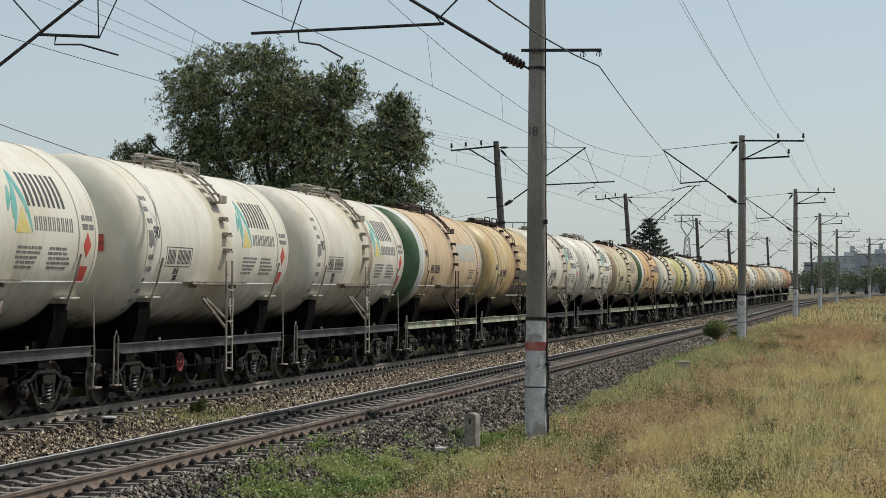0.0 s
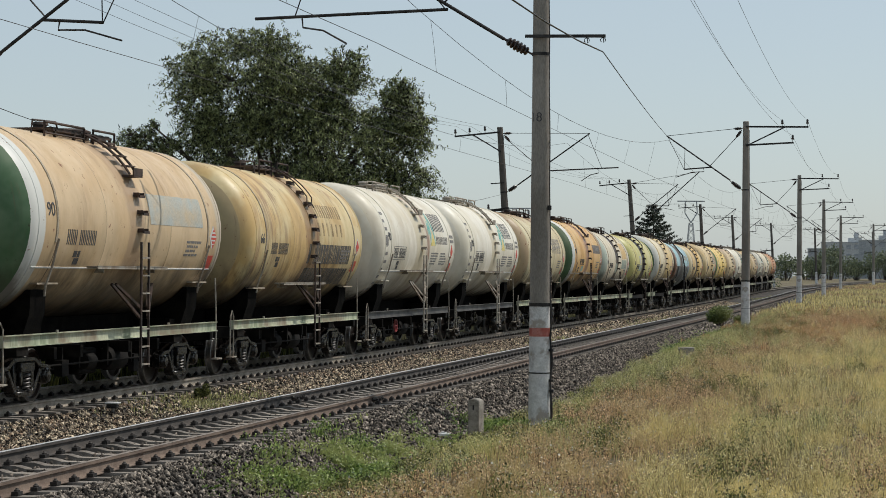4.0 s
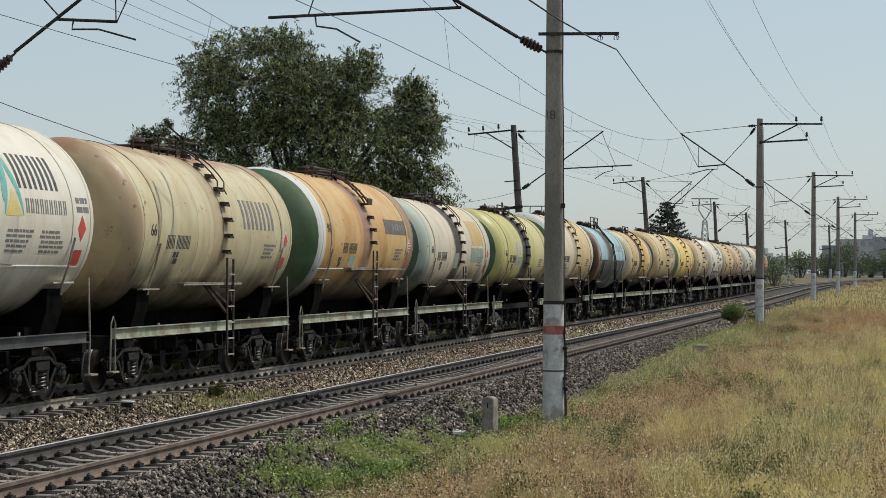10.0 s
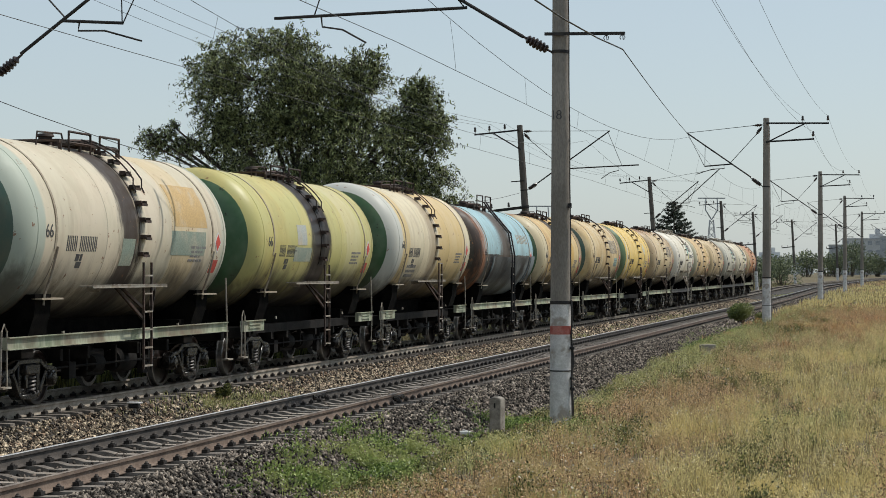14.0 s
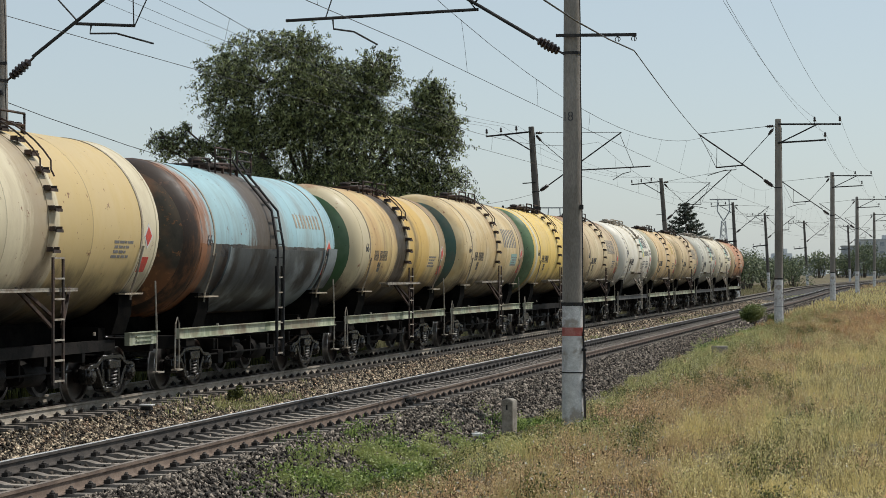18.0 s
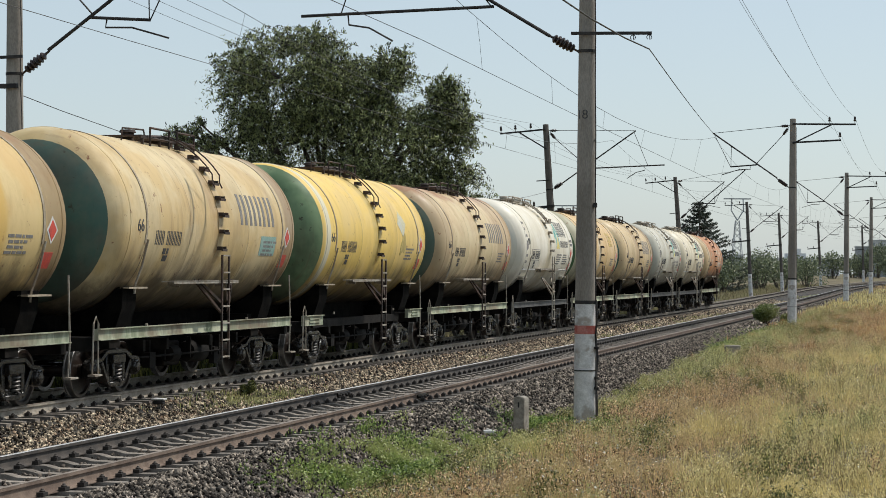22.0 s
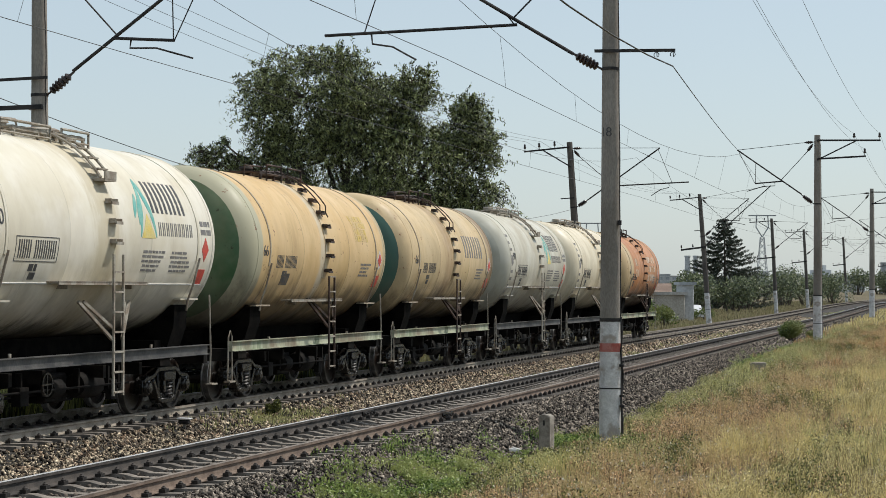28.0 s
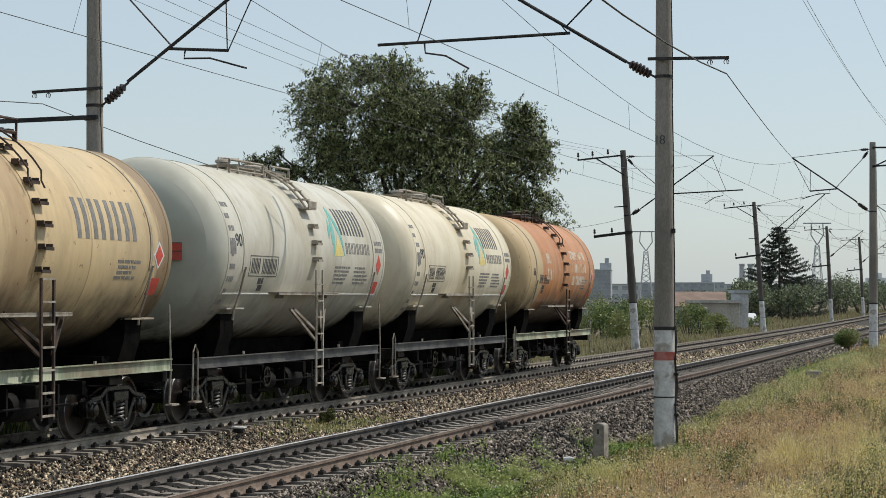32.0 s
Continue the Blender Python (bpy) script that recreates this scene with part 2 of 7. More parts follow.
def tank_paint(name, main, second, rust, dirt=0.4, streaks=0.4, bands=(), jacket=None, rough=0.45, spots=0.62, seams=1.0, darken_low=0.0, crust=0.0):
    """Paint of a tank: faded patches, runs down the sides, rust spots; bands: rings of (from y, to y, colour, strength, raggedness)."""
    main, second = [tuple(1.08 * v for v in q) for q in (main, second)]
    mt, nt, bsdf = shader(name)
    tc = nt.nodes.new("ShaderNodeTexCoord").outputs["Object"]
    sep = nt.nodes.new("ShaderNodeSeparateXYZ")
    nt.links.new(tc, sep.inputs[0])
    seed = nt.nodes.new("ShaderNodeVectorMath")
    seed.operation = "SCALE"
    seed.inputs[0].default_value = (37.0, 61.0, 23.0)
    nt.links.new(nt.nodes.new("ShaderNodeObjectInfo").outputs["Random"], seed.inputs["Scale"])
    add = nt.nodes.new("ShaderNodeVectorMath")
    nt.links.new(tc, add.inputs[0])
    nt.links.new(seed.outputs[0], add.inputs[1])
    tc2 = add.outputs[0]
    c = mixed(nt, spread(nt, speckle(nt, tc2, 0.7), 0.42, 0.6), main, second)
    if jacket:
        c = mixed(nt, arith(nt, "LESS_THAN", sep.outputs[2], arith(nt, "MULTIPLY_ADD", speckle(nt, tc2, 2.0), 0.12, jacket[0])), c, mixed(nt, spread(nt, speckle(nt, tc2, 1.4, 5.0), 0.42, 0.6), jacket[1], (0.05, 0.045, 0.04)))
    where = spread(nt, speckle(nt, tc2, 0.42, 3.0), 0.44, 0.6)
    runs = arith(nt, "MULTIPLY", spread(nt, speckle(nt, tc2, 1.0, 5.0, 0.65, (1.2, 3.2, 0.3)), 0.47, 0.68), where)
    c = mixed(nt, arith(nt, "MULTIPLY", runs, streaks), c, rust)
    film = spread(nt, speckle(nt, tc2, 0.55, 6.0, 0.7, (1.0, 1.6, 0.8)), 0.42, 0.66)
    c = mixed(nt, arith(nt, "MULTIPLY", film, dirt), c, (0.25, 0.19, 0.13))
    drip = arith(nt, "MULTIPLY", spread(nt, speckle(nt, tc2, 1.0, 6.0, 0.7, (1.6, 9.0, 0.3)), 0.57, 0.66), where)
    c = mixed(nt, arith(nt, "MULTIPLY", drip, streaks * 0.8), c, (0.13, 0.075, 0.045))
    wob = arith(nt, "SUBTRACT", speckle(nt, tc2, 1.0, 8.0, 0.72, (1.0, 2.5, 0.6)), 0.5)
    for y0, y1, col, much, ragged in bands:
        y = arith(nt, "MULTIPLY_ADD", wob, ragged, sep.outputs[1])
        soft = 0.02 + 0.12 * ragged
        k = arith(nt, "MULTIPLY", spread(nt, y, y0 - soft, y0 + soft), arith(nt, "SUBTRACT", 1.0, spread(nt, y, y1 - soft, y1 + soft)))
        c = mixed(nt, arith(nt, "MULTIPLY", k, much), c, col)
    for y0, much in ((-3.875, 0.8), (3.985, 0.75), (-1.69, 0.35), (1.69, 0.35)):
        line = arith(nt, "COMPARE", sep.outputs[1], y0, 0.018)
        c = mixed(nt, arith(nt, "MULTIPLY", line, much * seams), c, (0.06, 0.045, 0.035))
    c = mixed(nt, spread(nt, speckle(nt, tc2, 5.0, 6.0, 0.7), spots, spots + 0.07), c, rust)
    if crust:
        # rust creeping down from the manhole side along the crown
        high = arith(nt, "MULTIPLY_ADD", speckle(nt, tc2, 1.0, 8.0, 0.72, (1.0, 0.7, 0.5)), 2.4, sep.outputs[2])
        c = mixed(nt, arith(nt, "MULTIPLY", spread(nt, high, 5.65, 6.15), crust), c, (0.3, 0.145, 0.075))
    if darken_low:
        # dark brown towards the bottom, ragged, with runs reaching up between clean paint
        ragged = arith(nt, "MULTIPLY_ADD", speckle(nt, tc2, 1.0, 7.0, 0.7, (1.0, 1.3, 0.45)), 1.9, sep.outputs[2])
        lower = arith(nt, "SUBTRACT", 1.0, spread(nt, ragged, 2.8, 3.55))
        c = mixed(nt, arith(nt, "MULTIPLY", lower, darken_low), c, (0.045, 0.034, 0.026))
        # near-black on the belly below a set height, with a torn upper edge
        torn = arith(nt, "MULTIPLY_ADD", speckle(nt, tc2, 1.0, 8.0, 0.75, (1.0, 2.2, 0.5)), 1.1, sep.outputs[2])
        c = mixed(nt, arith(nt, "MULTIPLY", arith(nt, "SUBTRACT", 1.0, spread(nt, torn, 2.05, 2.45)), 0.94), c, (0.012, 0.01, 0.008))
    nt.links.new(c, bsdf.inputs["Base Color"])
    mr = nt.nodes.new("ShaderNodeMapRange")
    nt.links.new(film, mr.inputs[0])
    mr.inputs[3].default_value, mr.inputs[4].default_value = rough, rough + 0.25
    nt.links.new(mr.outputs[0], bsdf.inputs["Roughness"])
    bsdf.inputs["Specular IOR Level"].default_value = 0.32
    bumped(nt, bsdf, speckle(nt, tc2, 3.0, 5.0), 0.12, 0.02)
    return mt


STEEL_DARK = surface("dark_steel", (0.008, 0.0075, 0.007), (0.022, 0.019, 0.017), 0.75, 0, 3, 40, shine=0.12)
# darkest steel, for the saddles and the tank bed
STEEL_BLACK = surface("near_black_steel", (0.003, 0.003, 0.003), (0.009, 0.008, 0.007), 0.9, 0, 3, 40, shine=0.04)
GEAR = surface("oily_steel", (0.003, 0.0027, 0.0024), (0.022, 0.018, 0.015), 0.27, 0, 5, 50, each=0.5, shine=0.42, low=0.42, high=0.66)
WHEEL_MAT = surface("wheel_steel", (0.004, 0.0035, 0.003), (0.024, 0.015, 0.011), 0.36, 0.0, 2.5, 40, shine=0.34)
TREAD = surface("worn_tread", (0.2, 0.195, 0.19), (0.45, 0.44, 0.43), 0.3, 0.85, 3, 50, 0.05)
RAIL_TOP = surface("worn_rail", (0.6, 0.6, 0.6), (0.75, 0.75, 0.74), 0.45, 0.5, 3, 40, 0.05)
RAIL_RUST = surface("rail_rust", (0.15, 0.105, 0.08), (0.23, 0.17, 0.13), 0.85, 0.1, 3, 60)
RAIL_DARK = surface("dark_rail", (0.05, 0.043, 0.038), (0.09, 0.075, 0.064), 0.8, 0.1, 3, 60)
RAIL_DULL = surface("dull_rail_top", (0.2, 0.16, 0.13), (0.28, 0.23, 0.19), 0.6, 0.3, 3, 40, 0.05)
RAIL_PALE = surface("dusty_rail", (0.27, 0.235, 0.19), (0.4, 0.355, 0.295), 0.9, 0.0, 3, 60, shine=0.2)
SLEEPER = surface("old_concrete", (0.15, 0.128, 0.108), (0.29, 0.25, 0.21), 0.92, 0, 3, 50, 0.4, 0.008, each=0.22)
CLIP_MAT = surface("greasy_clip", (0.02, 0.017, 0.015), (0.05, 0.04, 0.033), 0.7, 0.2, 8, 60)
BALLAST = surface("ballast_bed", (0.02, 0.018, 0.016), (0.055, 0.048, 0.04), 0.95, 0, 1.2, 11, 1.0, 0.05, vary=(0.075, 0.055, 0.04), place="World")
STONE_GREY = surface("grey_stone", (0.022, 0.018, 0.015), (0.265, 0.225, 0.185), 0.92, 0, 9.0, 60, 0.4, 0.01, island=0.95, shine=0.25, place="World", low=0.42, high=0.58)
STONE_BROWN = surface("brown_stone", (0.018, 0.014, 0.011), (0.48, 0.395, 0.285), 0.92, 0, 9.0, 60, 0.4, 0.01, vary=(0.2, 0.14, 0.095), island=0.95, shine=0.25, place="World", low=0.44, high=0.56)
STONE_CRIB = surface("crib_stone", (0.035, 0.029, 0.024), (0.15, 0.122, 0.1), 0.92, 0, 0.8, 30, 0.4, 0.01, island=0.95, shine=0.25, place="World")
# stones under the train: its shade is put into their colour
STONE_SHADED = surface("shaded_stone", (0.02, 0.018, 0.016), (0.055, 0.05, 0.045), 0.8, 0, 0.8, 30, 0.4, 0.01, island=0.7, shine=0.3, place="World")
CONCRETE = surface("pole_concrete", (0.2, 0.18, 0.155), (0.29, 0.265, 0.235), 0.9, 0, 1.2, 45, 0.25, 0.005, stretch=(1, 1, 0.3), each=0.08)
# left masts: weathering plus their backlit shade, both put into the colour
CONCRETE_DARK = surface("backlit_weathered_concrete", (0.085, 0.075, 0.068), (0.14, 0.125, 0.11), 0.9, 0, 1.2, 45, 0.25, 0.005, stretch=(1, 1, 0.3), each=0.08)
WHITEWASH = surface("whitewash", (0.72, 0.715, 0.71), (0.58, 0.575, 0.57), 0.9, 0, 5.0, 40, 0.2, 0.004, vary=(0.33, 0.3, 0.27))
RED_BAND = surface("red_band", (0.4, 0.1, 0.08), (0.5, 0.2, 0.17), 0.85, 0, 6, 50)
IRON = surface("black_iron", (0.016, 0.016, 0.018), (0.05, 0.045, 0.042), 0.7, 0.3, 3, 40)
PORCELAIN = surface("brown_porcelain", (0.02, 0.014, 0.012), (0.045, 0.028, 0.024), 0.3, 0, 5, 40, 0.05)
WIRE = surface("wire", (0.03, 0.03, 0.032), (0.07, 0.068, 0.065), 0.6, 0.3, 5, 40, 0)
SOIL = surface("dry_soil", (0.11, 0.085, 0.042), (0.18, 0.145, 0.075), 0.95, 0, 0.25, 5, 0.8, 0.06, vary=(0.11, 0.1, 0.045), place="World")
BEAM_GREEN = surface("pale_green_beam", (0.26, 0.3, 0.2), (0.48, 0.5, 0.37), 0.75, 0, 1.1, 25, 0.2, 0.004, vary=(0.2, 0.16, 0.11), each=0.15, stretch=(0.3, 1.3, 0.3), low=0.44, high=0.56)
BEAM_GREY = surface("grey_beam", (0.055, 0.055, 0.056), (0.12, 0.115, 0.11), 0.65, 0.1, 2.0, 25, 0.2, 0.004)
LADDER_PALE = surface("pale_ladder", (0.4, 0.37, 0.31), (0.26, 0.21, 0.16), 0.7, 0, 4, 40)
LADDER_DARK = surface("rusty_ladder", (0.03, 0.022, 0.018), (0.085, 0.05, 0.036), 0.75, 0.1, 4, 40)
RED_WHEEL = surface("red_paint", (0.35, 0.05, 0.05), (0.25, 0.05, 0.05), 0.6, 0, 5, 40)
INK = surface("black_lettering", (0.045, 0.045, 0.05), (0.08, 0.08, 0.08), 0.6, 0, 8, 60, 0)
INK_GREY = surface("faded_lettering", (0.17, 0.165, 0.16), (0.24, 0.23, 0.22), 0.7, 0, 8, 60, 0)
WHITE_MARK = surface("white_marking", (0.72, 0.72, 0.7), (0.6, 0.6, 0.57), 0.6, 0, 6, 50, 0)
RED_MARK = surface("red_marking", (0.66, 0.075, 0.045), (0.5, 0.08, 0.06), 0.6, 0, 6, 50, 0)
TEAL_MARK = surface("teal_marking", (0.12, 0.42, 0.38), (0.2, 0.48, 0.42), 0.6, 0, 6, 50, 0)
YELLOW_MARK = surface("yellow_marking", (0.75, 0.58, 0.15), (0.7, 0.6, 0.25), 0.6, 0, 6, 50, 0)

# ---- ground ----
def steps(*runs):
    out = []
    for a, b, d in runs:
        out += list(np.arange(a, b, d))
    return out + [runs[-1][1]]


def build_ground():
    xs = steps((-3000, -300, 300), (-300, -60, 20), (-60, -20, 4), (-20, 16, 0.75), (16, 60, 4), (60, 300, 30), (300, 3000, 300))
    ys = steps((-2000, -300, 200), (-300, 0, 20), (0, 110, 1.5), (110, 330, 5), (330, 700, 15), (700, 4500, 200))
    nx = len(xs)
    verts = [(x, y, ground_z(x, y)) for y in ys for x in xs]
    faces = [(j * nx + i, j * nx + i + 1, (j + 1) * nx + i + 1, (j + 1) * nx + i) for j in range(len(ys) - 1) for i in range(nx - 1)]
    me = fast_mesh("ground", verts, faces)
    me.polygons.foreach_set("use_smooth", [True] * len(me.polygons))
    solid("ground", me, SOIL, "dry sandy soil under sparse summer grass", "ground", "structure")


build_ground()

BED = [(-19.3, -1.0), (-17.7, -0.3), (-17.05, -0.215), (-16.85, -0.27), (-14.5, -0.25), (-14.25, -0.25), (-13.75, -0.42), (-12.6, -0.46), (-11.75, -0.25), (-11.68, -0.2), (-11.45, -0.245), (-9.2, -0.245), (-9.02, -0.2), (-8.75, -0.215), (-8.5, -0.3), (-7.2, -0.95)]
RUN = steps((-270, 20, 10), (20, 120, 2), (120, 250, 5), (250, 560, 6))


def bed_z(u):
    return float(np.interp(u, [p[0] for p in BED], [p[1] for p in BED]))


def sweep(profile, run, close=False):
    """A section of (u, z) drawn along the line."""
    k = len(profile)
    verts = [along(s, u, z) for s in run for u, z in profile]
    faces = []
    for i in range(len(run) - 1):
        for j in range(k if close else k - 1):
            l = (j + 1) % k
            faces.append((i * k + j, i * k + l, (i + 1) * k + l, (i + 1) * k + j))
    if close:
        faces += [tuple(range(k)), tuple((len(run) - 1) * k + j for j in range(k))]
    return Geo().add(verts, faces)


solid("ballast_bed", sweep(BED, RUN).mesh("ballast_bed", fix=False), BALLAST, "crushed stone ballast under two railway tracks", "ballast", "structure")


def rail_section(u, top):
    h = [(-0.075, -0.18), (-0.075, -0.168), (-0.02, -0.152), (-0.009, -0.13), (-0.009, -0.055), (-0.036, -0.042), (-0.036, -0.008)]
    c = [(-0.034, -0.004), (-0.022, 0.0), (0.022, 0.0), (0.034, -0.004)]
    return [(u + x, z) for x, z in (c if top else h + [(-x, z) for x, z in reversed(h)])]


def build_track(name, centre, label, rail_mat, top_mat, joints=()):
    track = empty(name, Matrix(), label, "railway track", "railway tracks")
    for side in (-1, 1):
        u = centre + side * 0.795
        rail = part("rail", sweep(rail_section(u, False), RUN, True).mesh("rail"), rail_mat[side > 0], track, "rusty steel rail")
        part("running_surface", sweep(rail_section(u, True), RUN).mesh("running_surface", fix=False), top_mat[side > 0], rail, "worn steel top")
        for s in joints:
            for d in (-1, 1):
                part("fishplate", Geo().box(u + d * 0.028, s, -0.095, 0.03, 0.8, 0.09).mesh("fishplate", bevel=0.006), GEAR, rail, "dark bolted fishplate")
            for k in (-0.3, -0.1, 0.1, 0.3):
                part("joint_bolt", Geo().lathe([(0.02, 0.04), (0.02, 0.075), (0.012, 0.08)], 6, "x", (u, s + k, -0.095)), IRON, rail)
    sleeper = Geo()
    prof = [(-1.35, 0.0), (-1.2, 0.005), (-0.55, 0.0), (-0.4, -0.035), (0.4, -0.035), (0.55, 0.0), (1.2, 0.005), (1.35, 0.0)]
    top = [(x, y, -0.178 + z) for x, z in prof for y in (-0.085, 0.085)]
    low = [(x * 1.01, y * 1.5, -0.36) for x, z in prof for y in (-0.085, 0.085)]
    n = len(prof)
    sleeper.add(top + low, [(2 * i, 2 * i + 1, 2 * i + 3, 2 * i + 2) for i in range(n - 1)] +
                [(2 * i, 2 * i + 2, 2 * n + 2 * i + 2, 2 * n + 2 * i) for i in range(n - 1)] +
                [(2 * i + 1, 2 * n + 2 * i + 1, 2 * n + 2 * i + 3, 2 * i + 3) for i in range(n - 1)] +
                [(0, 2 * n, 2 * n + 1, 1), (2 * n - 2, 2 * n - 1, 4 * n - 1, 4 * n - 2)])
    clip = Geo()
    clip.box(0, 0, -0.172, 0.3, 0.13, 0.016)
    for d in (-0.11, 0.11):
        clip.box(d, 0, -0.147, 0.085, 0.12, 0.04)
        clip.lathe([(0.036, -0.13), (0.036, -0.112), (0.022, -0.104), (0.016, -0.09)], 6, "z", (d, 0, 0))
    me, mc = sleeper.mesh("sleeper"), clip.mesh("fastening")
    rng = random.Random(5)
    gap = 0.5435
    far = []
    for i in range(-520, 760):
        s = 20 + i * gap
        if 0 <= i < 300:
            ob = part("sleeper", me, SLEEPER, track, "", on_line(s + rng.uniform(-0.02, 0.02), centre, rng.uniform(-0.004, 0.004), rng.uniform(-0.8, 0.8)))
            for r in (-0.795, 0.795):
                part("fastening", mc, CLIP_MAT, ob, "", pose(r, 0, 0))
        else:
            far.append(s)
    base = np.array([v.co for v in me.vertices])
    faces = [tuple(p.vertices) for p in me.polygons if len(p.vertices) == 4]
    g = Geo()
    for s in far:
        m = on_line(s, centre)
        g.add([m @ Vector(p) for p in base], faces)
    tagged(part("sleeper_run", g.mesh("sleeper_run", fix=False), SLEEPER, track, "rows of concrete sleepers"), kind="stuff")
    g = Geo()
    for s in far:
        if s > 150:
            m = on_line(s, centre)
            for r in (-0.92, -0.68, 0.68, 0.92):
                g.box(r, 0, -0.13, 0.05, 0.09, 0.09, m)
    tagged(part("fastening_run", g.mesh("fastening_run", fix=False), CLIP_MAT, track, "rows of rail fastenings"), kind="stuff")
    return track


# ---- poles and overhead line ----
def disc_string(p, q, n=5, r=0.075):
    """A string of insulator discs from p to q."""
    p, q = Vector(p), Vector(q)
    d = q - p
    prof = [(0.022, 0), (0.022, 0.16 * d.length)]
    for i in range(n):
        a = (0.16 + 0.68 * i / n) * d.length
        w = r * (0.72 + 0.28 * math.sin(math.pi * (i + 0.5) / n))
        prof += [(w * 0.7, a), (w, a + 0.2 * d.length / n), (w * 0.95, a + 0.4 * d.length / n), (w * 0.7, a + 0.55 * d.length / n)]
    prof += [(0.028, 0.86 * d.length), (0.022, d.length)]
    g = Geo().lathe(prof, 10)
    turn = Matrix.Translation(p) @ d.to_track_quat("Y", "Z").to_matrix().to_4x4()
    g.v = [tuple(turn @ Vector(v)) for v in g.v]
    return g


def pin_insulator(x, z):
    return Geo().lathe([(0.012, z), (0.012, z + 0.1), (0.055, z + 0.1), (0.07, z + 0.16), (0.045, z + 0.2), (0.06, z + 0.26), (0.03, z + 0.33)], 8, "z", (x, 0, 0))


def mast(s, u, base, side, long_bar, lean=0.0, feeder=False, top=10.0, band=False, arms=True, label="", low_arm=False, lift=0.0, reach_far=False):
    """A concrete mast of the overhead line; side 1: right of its track, -1: left of it."""
    m = on_line(s, u, base) @ pose(0, 0, 0, 0, lean, 0)
    t = -side                                   # towards the track
    pole = empty("catenary_mast", m, label, "mast", "masts of the overhead line")
    r = lambda z: 0.222 - 0.0077 * z
    white = 2.25
    shaft = part("shaft", Geo().lathe([(r(white), white), (r(5), 5), (r(top), top), (r(top) - 0.02, top + 0.02)], 24, "z").mesh("shaft"), CONCRETE if side > 0 or feeder else CONCRETE_DARK, pole, "grey spun concrete shaft")
    part("painted_foot", Geo().lathe([(r(0) + 0.003, -0.9), (r(0) + 0.003, 0), (r(white) + 0.003, white)], 24, "z").mesh("painted_foot"), WHITEWASH, pole, "whitewashed foot")
    if band:
        part("painted_band", Geo().lathe([(r(1.65) + 0.006, 1.62), (r(1.8) + 0.006, 1.79)], 24, "z").mesh("painted_band"), RED_BAND, pole, "faded red band")
    for z in ((white, 0.035), (0.9, 0.012), (6.68 + lift, 0.03)):
        part("clamp", Geo().lathe([(r(z[0]) + 0.012, z[0] - z[1]), (r(z[0]) + 0.012, z[0] + z[1])], 24, "z").mesh("clamp"), IRON, pole, "iron hoop")
    part("earth_wire", Geo().tube([(r(z) + 0.02, -0.1 - 0.03 * math.sin(z * 3.1), z) for z in np.linspace(0, 9.6, 24)], 0.012, 5).mesh("earth_wire"), IRON, pole)
    up = pose(0, 0, lift)
    tip = (t * 3.85, 0, 9.35)
    if long_bar:
        a, b = (t * 0.75, 0, 7.0), (t * 4.6, 0, 9.35)
        tip = b
        bar = ((t * 1.9, 0, 7.62), (t * 5.95, 0, 7.52))
        hang = [((t * 4.5, 0, 9.3), (t * 5.1, 0, 7.55)), ((t * 2.15, 0, 7.87), (t * 1.95, 0, 7.62))]
        arm = [(t * 4.95, 0, 7.53), (t * 4.93, 0, 7.32), (t * 4.5, 0, 7.25), (t * 4.0, 0, 6.97)]
    else:
        a, b = (t * 0.75, 0, 7.15), tip
        bar = ((t * 1.65, 0, 7.8), (t * 3.0, 0, 7.7))
        hang = [((t * 2.96, 0, 8.72), (t * 2.98, 0, 7.7)), ((t * 3.8, 0, 9.3), (t * 3.0, 0, 7.7))]
        arm = [(t * 2.05, 0, 7.75), (t * 2.02, 0, 7.58), (t * 2.6, 0, 7.56), (t * 3.4, 0, 7.32)]
    part("insulator", disc_string((t * r(6.7), 0, 6.68), (t * 0.78, 0, 7.02 + (0.12 if not long_bar else 0)), 6, 0.115), PORCELAIN, pole, "brown ribbed insulator", m=up)
    part("cantilever", Geo().tube([a, b], 0.036, 8), IRON, pole, "black steel tube", m=up)
    part("registration_bar", Geo().tube([bar[0], bar[1]], 0.034, 8), IRON, pole, m=up)
    part("registration_arm", Geo().tube(arm, 0.02, 6), IRON, pole, m=up)
    for h in hang:
        part("stay", Geo().tube([h[0], h[1]], 0.014, 5), IRON, pole, m=up)
    part("tie_rod", Geo().tube([(t * 0.6, 0, 9.66), b], 0.014, 5), IRON, pole, m=up)
    part("tie_insulator", disc_string((t * 0.15, 0, 9.68), (t * 0.62, 0, 9.66), 4, 0.08), PORCELAIN, pole, m=up)
    k = 0.32
    mid = Vector(a).lerp(Vector(b), k)
    part("strut", Geo().tube([(t * 0.5, 0, 9.2), mid], 0.018, 5), IRON, pole, m=up)
    part("strut_insulator", disc_string((t * 0.2, 0, 9.6), (t * 0.5, 0, 9.2), 4, 0.085), PORCELAIN, pole, m=up)
